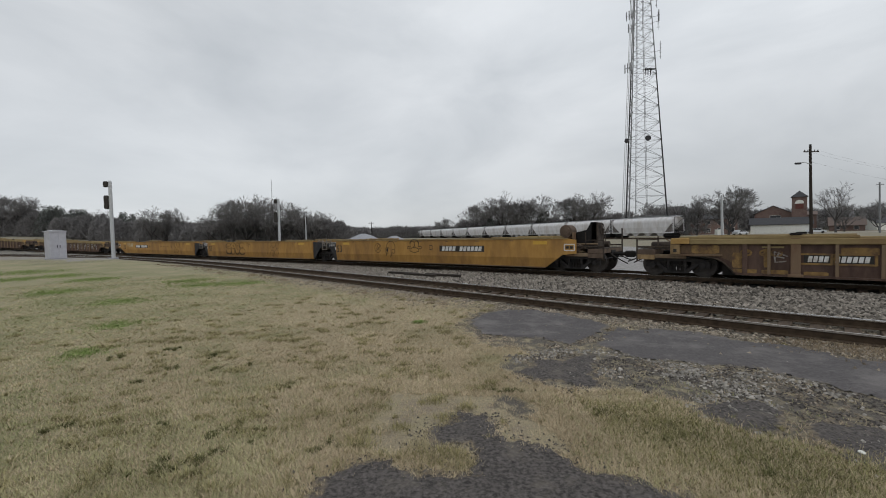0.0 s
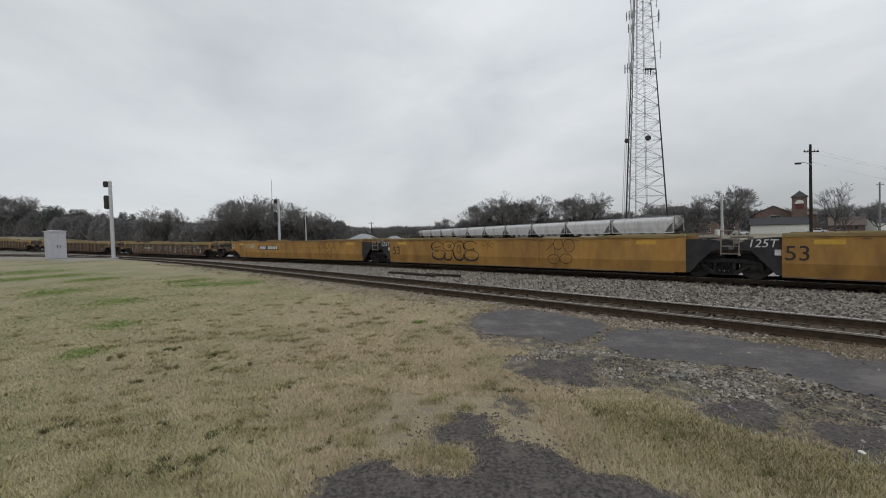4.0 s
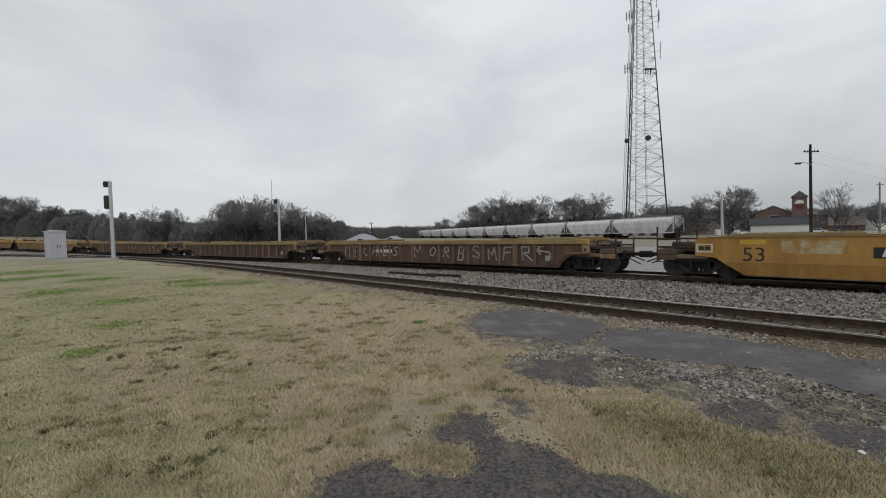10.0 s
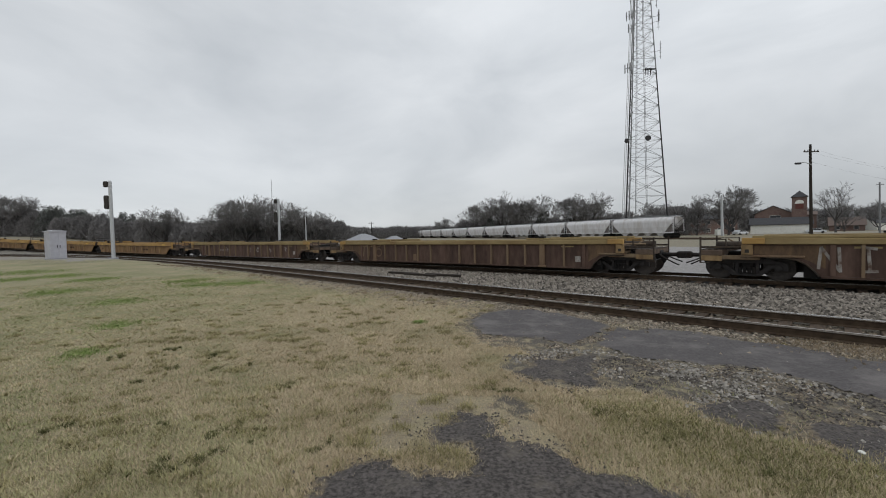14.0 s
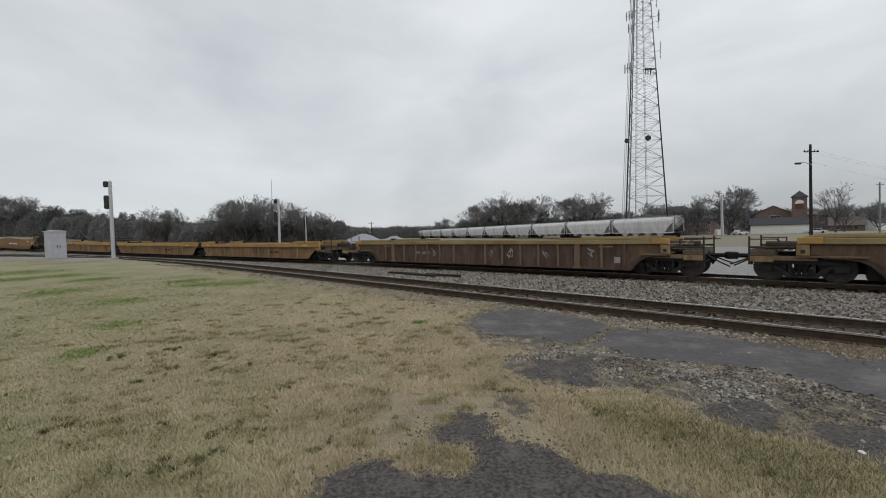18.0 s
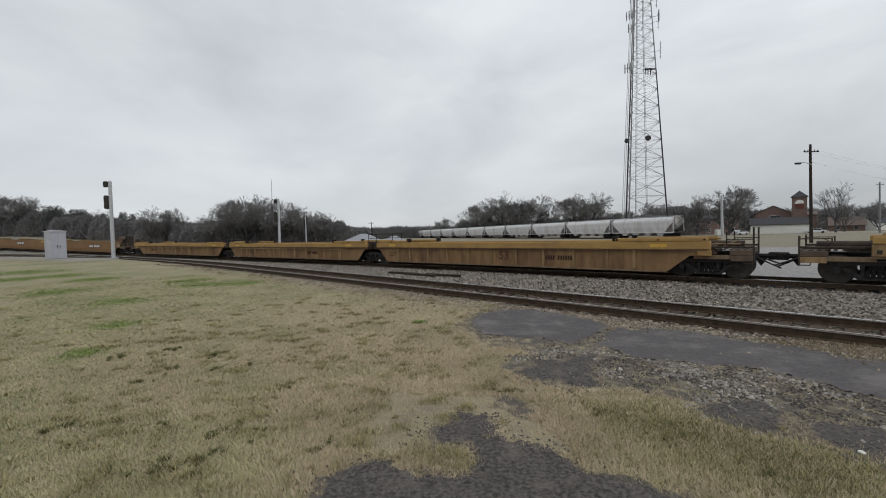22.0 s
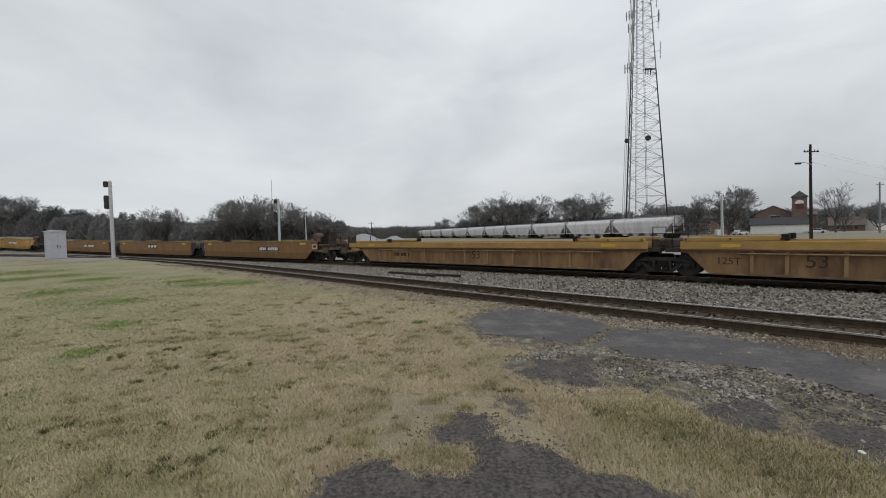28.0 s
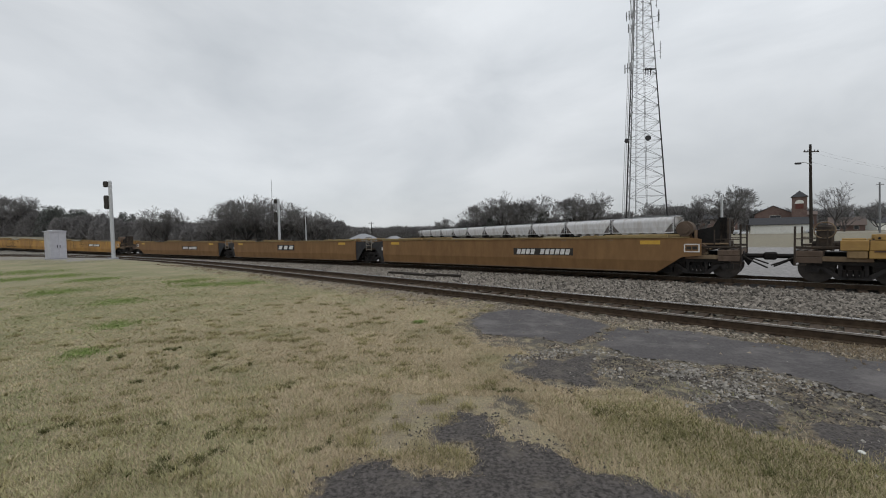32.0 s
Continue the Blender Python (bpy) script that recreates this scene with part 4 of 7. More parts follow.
def coupler_end(parent, x0, face, high, brake=True):
    """Side sills, end block, walkway, coupler, hoses, brake gear and posts beyond the body's end at x0."""
    bm = bmesh.new()
    box(bm, x0 - 0.5, 11.32, -0.3, 0.3, 0.62, 1.0, bevel=0.02)
    part("draft_sill", bm, DARK, parent)
    for side in (-1, 1):
        bm = bmesh.new()
        box(bm, x0, 10.64, side * 1.33 - 0.05, side * 1.33 + 0.05, 0.74, 0.9, bevel=0.012)
        part("side_sill", bm, TAN, parent, "worn tan side sill")
        bm = bmesh.new()
        box(bm, x0 - 0.05, 11.28, side * 1.36 - 0.04, side * 1.36 + 0.04, 1.15, 1.23, bevel=0.012)
        part("deck_rail", bm, GEAR, parent, "dusty dark deck rail")
        bm = bmesh.new()
        box(bm, 10.62, 11.28, side * 1.4 - 0.03, side * 1.4 + 0.03, 0.68, 0.875, bevel=0.01)
        part("end_plate", bm, face, parent, "ochre end plate")
        bm = bmesh.new()
        rod(bm, (11.3, side * 1.4, 0.58), (11.3, side * 1.4, high), 0.035, n=6)
        rod(bm, (11.3, side * 1.4, 0.6), (11.02, side * 1.4, 0.6), 0.018, n=6)
        rod(bm, (11.02, side * 1.4, 0.6), (11.02, side * 1.4, 0.7), 0.018, n=6)
        part("end_post", bm, GEAR, parent, "tall dark end post with a stirrup")
        bm = bmesh.new()
        rod(bm, (10.5, side * 1.36, 1.2), (10.5, side * 1.36, 1.2 + (high - 1.2) * 0.8), 0.024, n=6)
        rod(bm, (10.5, side * 1.36, 1.48), (11.3, side * 1.38, 1.48), 0.018, n=6)
        part("handrail", bm, GEAR, parent, "dusty dark steel handrail")
        bm = bmesh.new()
        slab(bm, [(x0 - 0.1, 1.07), (x0 + 0.4, 1.07), (x0 + 0.25, 1.26), (x0 - 0.1, 1.42)], side, 1.28, 1.28, 0.06, 0.0, 1.0)
        part("gusset", bm, GEAR, parent)
    bm = bmesh.new()
    box(bm, 10.6, 11.29, -1.42, 1.42, 0.88, 1.08, bevel=0.02)
    part("end_sill", bm, EARTH, parent, "dusty brown end sill")
    bm = bmesh.new()
    for k in range(9):
        u = x0 + 0.05 + k * (11.35 - x0) / 9
        box(bm, u, u + 0.1, -1.3, 1.3, 1.085, 1.11)
    part("walkway_grating", bm, GEAR, parent)
    bm = bmesh.new()
    rod(bm, (11.2, 0, 0.82), (12.0, 0, 0.82), 0.085, n=8)
    box(bm, 11.9, 12.28, -0.17, 0.13, 0.68, 0.96, bevel=0.05)
    part("coupler", bm, DARK, parent, "dark steel knuckle coupler")
    for dy, drop in ((-0.42, 0.46), (0.3, 0.36)):
        bm = bmesh.new()
        prev = (11.3, dy, 0.86)
        for k in range(1, 8):
            t = k / 7
            cur = (11.3 + 0.74 * t, dy + 0.05 * t, 0.86 - drop * t ** 0.8)
            rod(bm, prev, cur, 0.028, n=6)
            prev = cur
        part("air_hose", bm, BLACK, parent, "black rubber brake hose")
    bm = bmesh.new()
    rod(bm, (11.34, -1.35, 0.66), (11.34, 0.2, 0.66), 0.018, n=6)
    rod(bm, (11.34, -1.35, 0.66), (11.34, -1.35, 0.88), 0.018, n=6)
    part("uncoupling_lever", bm, SLATE, parent)
    bm = bmesh.new()
    rod(bm, (x0 + 0.5, -1.26, 1.12), (x0 + 0.5, -0.5, 1.12), 0.2, n=14)
    rod(bm, (x0 + 0.5, -1.3, 1.12), (x0 + 0.5, -1.26, 1.12), 0.15, n=14)
    part("brake_cylinder", bm, EARTH, parent, "dusty brake cylinder")
    bm = bmesh.new()
    box(bm, x0 + 0.15, x0 + 0.7, -1.25, -0.6, 0.91, 1.0, bevel=0.02)
    part("cylinder_bracket", bm, TAN, parent)
    bm = bmesh.new()
    rod(bm, (x0 + 0.1, 0.75, 1.25), (10.9, 0.75, 1.25), 0.14, n=12)
    part("air_reservoir", bm, GEAR, parent, "brake air reservoir")
    bm = bmesh.new()
    rod(bm, (x0 - 0.2, -1.1, 1.3), (10.9, -0.95, 1.3), 0.035, n=6)
    rod(bm, (x0 + 0.75, -1.0, 1.1), (10.8, -0.8, 1.45), 0.025, n=6)
    part("brake_pipe", bm, TAN, parent, "tan brake pipe along the end platform")
    bm = bmesh.new()
    slab(bm, [(11.3, 0.76), (11.64, 0.76), (11.56, 0.6), (11.46, 0.45), (11.36, 0.6)], -1, 0.3, 0.3, 0.04, 0.0, 1.0)
    part("coupler_bracket", bm, DARK, parent)
    if not brake:
        return
    bm = bmesh.new()
    for k in range(16):
        a, b = k * math.pi / 8, (k + 1) * math.pi / 8
        rod(bm, (10.98, -0.55 + math.cos(a) * 0.27, 1.95 + math.sin(a) * 0.27), (10.98, -0.55 + math.cos(b) * 0.27, 1.95 + math.sin(b) * 0.27), 0.02, n=6)
    for k in range(4):
        a = k * math.pi / 2
        rod(bm, (10.98, -0.55, 1.95), (10.98, -0.55 + math.cos(a) * 0.27, 1.95 + math.sin(a) * 0.27), 0.015, n=6)
    part("brake_wheel", bm, GEAR, parent, "dark hand brake wheel")
    bm = bmesh.new()
    box(bm, 10.6, 10.92, -0.95, -0.25, 1.1, 2.28, bevel=0.03)
    box(bm, 10.45, 10.62, -0.85, -0.35, 1.7, 2.12, bevel=0.04)
    part("brake_stand", bm, GEAR, parent, "dusty hand brake stand")


def well_floor(parent, a, b, colour):
    bm = bmesh.new()
    box(bm, a, b, -1.36, 1.36, 0.2, 0.27)
    for u in np.arange(a + 0.6, b, 1.6):
        box(bm, u, u + 0.14, -1.36, 1.36, 0.271, 0.36)
    part("well_floor", bm, colour, parent)
    for u in (a, b):
        bm = bmesh.new()
        box(bm, u - 0.04, u + 0.04, -1.37, 1.37, 0.28, 1.38, bevel=0.01)
        part("bulkhead", bm, colour, parent)


def smooth_unit(end, paintwork, name, label):
    """A smooth-sided articulated well unit; an end unit has a coupler at its +x end."""
    t = thing(name, label, "well car", "articulated well car set")
    x0, x1 = -8.4, (9.55 if end else 8.4)
    for side in (-1, 1):
        if end:
            low = [(x0, 0.21), (8.05, 0.21), (8.7, 0.66), (x0, 0.66)]
            high = [(x0, 0.66), (8.7, 0.66), (8.88, 0.80), (x1, 0.88), (x1, 1.50), (9.2, 1.56), (x0, 1.56)]
        else:
            low = [(x0, 0.21), (x1, 0.21), (x1, 0.66), (x0, 0.66)]
            high = [(x0, 0.66), (x1, 0.66), (x1, 1.56), (x0, 1.56)]
        bm = bmesh.new()
        slab(bm, high, side, 1.5, 1.5, 0.07, 0.0, 1.0)
        s = part("side_panel", bm, paintwork, t)
        bm = bmesh.new()
        slab(bm, low, side, 1.41, 1.5, 0.07, 0.21, 0.66)
        part("lower_panel", bm, paintwork, t, "inward-leaning lower side panel")
        bm = bmesh.new()
        box(bm, x0, 8.0, side * 1.4 - 0.07, side * 1.4 + 0.05, 0.17, 0.212)
        part("bottom_flange", bm, TAN, t, "pale worn bottom flange")
        bm = bmesh.new()
        box(bm, x0, x1 - 0.4, side * 1.45 - 0.09, side * 1.45 + 0.09, 1.555, 1.585, bevel=0.008)
        part("top_chord", bm, SILL, t, "dusty top chord")
        for a, b in ((x0, -4.9), (5.0, 8.4)):
            bm = bmesh.new()
            box(bm, a, b, side * 1.44 - 0.08, side * 1.44 + 0.08, 1.586, 1.68, bevel=0.012)
            for u in np.arange(a + 0.5, b, 1.1):
                box(bm, u, u + 0.06, side * 1.44 - 0.1, side * 1.44 + 0.1, 1.64, 1.70)
            part("container_guide", bm, SILL, t, "dusty raised container guide")
        for u in (-7.6, 7.4 if end else 6.6):
            bm = bmesh.new()
            box(bm, u, u + 0.75, side * 1.502 - 0.003, side * 1.502 + 0.003, 1.3, 1.46)
            part("reflective_strip", bm, SAFETY, t, "bright yellow reflective strip")
        for u in np.arange(-6.5, 7.0, 2.1):
            bm = bmesh.new()
            box(bm, u, u + 0.22, side * 1.51 - 0.012, side * 1.51 + 0.012, 1.47, 1.5)
            part("tie_down_lug", bm, TAN, t)
        for u in ((-1,) if end else (-1, 1)):
            bm = bmesh.new()
            e = [(8.4, 0.24), (8.55, 0.24), (8.85, 0.62), (9.25, 1.06), (9.75, 1.10), (9.75, 1.28), (9.35, 1.46), (8.4, 1.52)]
            slab(bm, [(p * u, q) for p, q in e], side, 1.43, 1.43, 0.06, 0.0, 1.0)
            part("end_casting", bm, SLATE, t, "slate grey end casting over the truck")
    well_floor(t, x0 + 0.3, 7.2, paintwork)
    for u in (-1, 1):
        bm = bmesh.new()
        slab(bm, [(u * 7.3, 0.3), (u * 8.3, 0.75), (u * 9.6, 0.8), (u * 9.6, 1.0), (u * 7.3, 1.2)], -1, 1.15, 1.15, 2.3, 0.0, 1.0)
        part("underframe", bm, DARK, t, "dark box frame over the truck")
        # added dark blocks: they shut out the bright ground seen past the truck
        bm = bmesh.new()
        box(bm, min(u * 7.3, u * 8.5), max(u * 7.3, u * 8.5), -1.15, 1.15, 0.16, 0.9)
        part("well_end", bm, DARK, t, "dark filler block added to keep the gap beside the truck black")
        bm = bmesh.new()
        box(bm, min(u * 8.4, u * 9.55), max(u * 8.4, u * 9.55), -0.6, 0.6, 0.3, 0.96)
        part("center_sill", bm, DARK, t)
    for u in ((-1,) if end else (-1, 1)):
        bm = bmesh.new()
        box(bm, min(u * 8.1, u * 9.86), max(u * 8.1, u * 9.86), -1.3, 1.3, 0.95, 1.12, bevel=0.02)
        rod(bm, (u * 9.3, -0.9, 1.3), (u * 9.3, 0.9, 1.3), 0.16, n=10)
        box(bm, u * 9.0 - 0.2, u * 9.0 + 0.2, -1.2, -0.6, 1.12, 1.5, bevel=0.04)
        part("articulation_deck", bm, GEAR, t, "dark deck over the shared truck")
        bm = bmesh.new()
        rod(bm, (u * 8.9, -1.25, 1.28), (u * 9.8, -1.2, 1.5), 0.05, n=6)
        rod(bm, (u * 9.0, -1.3, 1.56), (u * 9.7, -1.3, 1.56), 0.035, n=6)
        box(bm, u * 9.45 - 0.16, u * 9.45 + 0.16, -1.3, -1.05, 1.15, 1.42, bevel=0.04)
        rod(bm, (u * 9.15, -1.28, 1.1), (u * 9.15, -1.28, 1.7), 0.03, n=6)
        part("brake_rigging", bm, PALEGEAR, t, "pale dusty brake rigging")
        if u < 0:
            bm = bmesh.new()
            for dx in (-10.15, -9.6):
                rod(bm, (dx, -1.46, 0.9), (dx, -1.46, 1.82), 0.024, n=6)
            for k in range(4):
                rod(bm, (-10.15, -1.46, 0.95 + k * 0.28), (-9.6, -1.46, 0.95 + k * 0.28), 0.02, n=6)
            part("ladder", bm, PALEGEAR, t, "pale steel end ladder")
            bm = bmesh.new()
            box(bm, -8.6, -8.42, -1.436, -1.43, 0.92, 1.12)
            part("placard", bm, WHITE, t, "small pale placard")
    if end:
        truck(t, -TRUCK_AT)
        truck(t, TRUCK_AT)
        coupler_end(t, x1, EARTH, 2.0)
        bm = bmesh.new()
        rod(bm, (8.95, -1.2, 1.9), (8.95, -0.6, 1.9), 0.3, n=18)
        rod(bm, (8.95, -1.24, 1.9), (8.95, -1.2, 1.9), 0.2, n=14)
        part("brake_reservoir", bm, EARTH, t, "round dusty air tank on brackets")
        bm = bmesh.new()
        slab(bm, [(8.8, 1.58), (9.2, 1.58), (9.1, 1.75), (8.9, 1.75)], -1, 1.1, 1.1, 0.4, 0.0, 1.0)
        box(bm, 9.3, 9.36, -1.3, -1.0, 1.5, 1.85)
        part("tank_bracket", bm, TAN, t)
        bm = bmesh.new()
        slab(bm, [(9.5, 1.1), (10.5, 1.1), (10.85, 1.5), (10.85, 2.3), (10.6, 2.3), (10.4, 1.95), (9.3, 1.72), (9.3, 1.5)], -1, 0.95, 0.95, 0.3, 0.0, 1.0)
        part("brake_bracket", bm, DARK, t, "dark slanted brake bracket")
        for side in (-1, 1):
            bm = bmesh.new()
            for r in ((8.98, 9.02, 1.0, 1.32), (9.46, 9.5, 1.0, 1.32), (9.02, 9.46, 1.0, 1.04), (9.02, 9.46, 1.28, 1.32)):
                box(bm, r[0], r[1], side * 1.506 - 0.006, side * 1.506 + 0.006, r[2], r[3])
            part("placard_frame", bm, WHITE, t, "white outlined placard")
            for u in (9.06, 9.26):
                bm = bmesh.new()
                box(bm, u, u + 0.16, side * 1.503 - 0.003, side * 1.503 + 0.003, 1.1, 1.22)
                part("placard_bar", bm, BLACK, t)
    return t


def ribbed_car():
    """A single brown well car with upright ribs and couplers at both ends."""
    t = thing("well_car", "rusty brown ribbed well car with dusty yellow top sills", "well car", "brown well cars")
    for side in (-1, 1):
        bm = bmesh.new()
        arch = [(8.1, 0.25), (8.22, 0.42), (8.4, 0.62), (8.65, 0.77), (8.95, 0.83), (9.5, 0.84), (9.5, 1.3)]
        slab(bm, [(-p if p < 9.4 else -10.15, q) for p, q in arch] + [(p, q) for p, q in arch[::-1]], side, 1.40, 1.40, 0.05, 0.0, 1.0)
        part("side_panel", bm, BROWN, t)
        bm = bmesh.new()
        box(bm, -9.5, 8.85, side * 1.42 - 0.09, side * 1.42 + 0.09, 1.3, 1.5, bevel=0.02)
        part("top_chord", bm, SILL, t, "dusty yellow top sill")
        for u, more in ((-1, 0.65), (1, 0.0)):
            bm = bmesh.new()
            box(bm, min(u * 4.9, u * (9.2 + more)), max(u * 4.9, u * (9.2 + more)), side * 1.42 - 0.07, side * 1.42 + 0.07, 1.502, 1.6, bevel=0.015)
            part("container_guide", bm, SILL, t, "dusty raised container guide")
            bm = bmesh.new()
            box(bm, u * (9.35 + more) - 0.17, u * (9.35 + more) + 0.17, side * 1.44 - 0.07, side * 1.44 + 0.07, 0.92, 1.3, bevel=0.02)
            post = part("corner_post", bm, RIBTAN, t, "worn golden corner post")
            bm = bmesh.new()
            box(bm, u * (9.35 + more) - 0.06, u * (9.35 + more) + 0.06, side * 1.512 - 0.004, side * 1.512 + 0.004, 1.0, 1.12)
            part("lift_hole", bm, BLACK, post)
            bm = bmesh.new()
            box(bm, min(u * (8.85 + more), u * (9.5 + more)), max(u * (8.85 + more), u * (9.5 + more)), side * 1.44 - 0.1, side * 1.44 + 0.1, 1.31, 1.53, bevel=0.02)
            part("chord_end", bm, CHORD, t, "bright yellow sill end")
            bm = bmesh.new()
            slab(bm, [(u * p, q) for p, q in ((7.95, 0.5), (8.3, 0.72), (8.62, 0.88), (9.15 + more, 0.95), (9.15 + more, 1.26), (7.95, 1.26))], side, 1.405, 1.405, 0.004, 0.0, 1.0)
            part("arch_panel", bm, OCHRESTAIN, t, "ochre stained panel over the truck")
            bm = bmesh.new()
            for k in range(5):
                p, q = arch[k], arch[k + 1]
                rod(bm, (u * p[0], side * 1.43, p[1]), (u * q[0], side * 1.43, q[1]), 0.03, n=6)
            part("arch_rim", bm, GEAR, t)
            bm = bmesh.new()
            box(bm, min(u * 8.45, u * (9.55 + more)), max(u * 8.45, u * (9.55 + more)), side * 1.42 - 0.05, side * 1.42 + 0.05, 0.85, 0.92, bevel=0.012)
            part("arch_sill", bm, TAN, t, "dusty tan sill over the arch")
            bm = bmesh.new()
            box(bm, u * 7.78 - 0.07, u * 7.78 + 0.07, side * 1.43 - 0.05, side * 1.43 + 0.05, 0.27, 1.3, bevel=0.012)
            part("end_rib", bm, BROWN, t, "wide rusty end rib")
            bm = bmesh.new()
            box(bm, u * 7.0 - 0.3, u * 7.0 + 0.3, side * 1.404 - 0.003, side * 1.404 + 0.003, 1.17, 1.23)
            part("reflective_strip", bm, SILL, t, "faded reflective strip")
        bm = bmesh.new()
        box(bm, -8.05, 8.05, side * 1.41 - 0.06, side * 1.41 + 0.06, 0.2, 0.27)
        part("bottom_flange", bm, BROWN, t, "rusty bottom flange")
        bm = bmesh.new()
        box(bm, -0.042, 0.042, -0.045, 0.045, 0.0, 1.0)
        rib = None
        for u in (-7.1, -5.4, -4.4, -3.43, -2.46, -1.42, 0.73, 1.78, 2.84, 3.83, 4.83, 6.85):
            if rib is None:
                rib = part("rib", bm, TAN, t)
                ob = rib
            else:
                ob = new("rib", rib.data)
                ob.parent = t
            ob.matrix_basis = pose(u, side * 1.445, 0.27)
            ob.scale = (1, 1, 1.03)
        for u in (-6.4, 5.75):
            bm = bmesh.new()
            box(bm, u - 0.13, u + 0.13, side * 1.44 - 0.06, side * 1.44 + 0.06, 0.27, 1.52, bevel=0.015)
            box(bm, u - 0.2, u + 0.2, side * 1.44 - 0.09, side * 1.44 + 0.09, 0.2, 0.3, bevel=0.02)
            part("wide_rib", bm, TAN, t, "wide tan post with a lifting foot")
            bm = bmesh.new()
            box(bm, u - 0.16, u + 0.16, side * 1.42 - 0.1, side * 1.42 + 0.1, 1.61, 1.69, bevel=0.02)
            part("guide_lug", bm, DARK, t)
        bm = bmesh.new()
        box(bm, 7.36, 7.62, side * 1.406 - 0.003, side * 1.406 + 0.003, 0.5, 0.76)
        part("placard", bm, SPRAY, t, "small pale placard")
        bm = bmesh.new()
        box(bm, -0.72, -0.3, side * 1.41 - 0.02, side * 1.41 + 0.02, 0.28, 1.29)
        part("splice_plate", bm, BROWN, t)
    well_floor(t, -8.0, 8.0, BROWN)
    for u in (-1, 1):
        bm = bmesh.new()
        box(bm, min(u * 8.05, u * 9.5), max(u * 8.05, u * 9.5), -1.1, 1.1, 0.8, 1.25)
        part("underframe", bm, DARK, t, "dark box frame over the truck")
        # two filler blocks, added so the gaps by the truck stay black
        bm = bmesh.new()
        box(bm, min(u * 7.9, u * 8.5), max(u * 7.9, u * 8.5), -1.15, 1.15, 0.16, 0.9)
        part("well_end", bm, DARK, t, "dark filler block added to keep the gap beside the truck black")
        bm = bmesh.new()
        box(bm, min(u * 8.4, u * 9.55), max(u * 8.4, u * 9.55), -0.6, 0.6, 0.3, 0.96)
        part("center_sill", bm, DARK, t)
    for u in (-1, 1):
        truck(t, u * TRUCK_AT)
    coupler_end(t, 9.5, RIBTAN, 1.58, brake=False)
    gear = [o for o in t.children if o.name.split(".")[0] in END_GEAR]
    for o in gear:
        c = new(o.name.split(".")[0], o.data)
        c.parent = t
        c.matrix_basis = pose(0, 0, 0, 0, 0, 180)
        if "label" in o:
            c["label"] = o["label"]
    return t


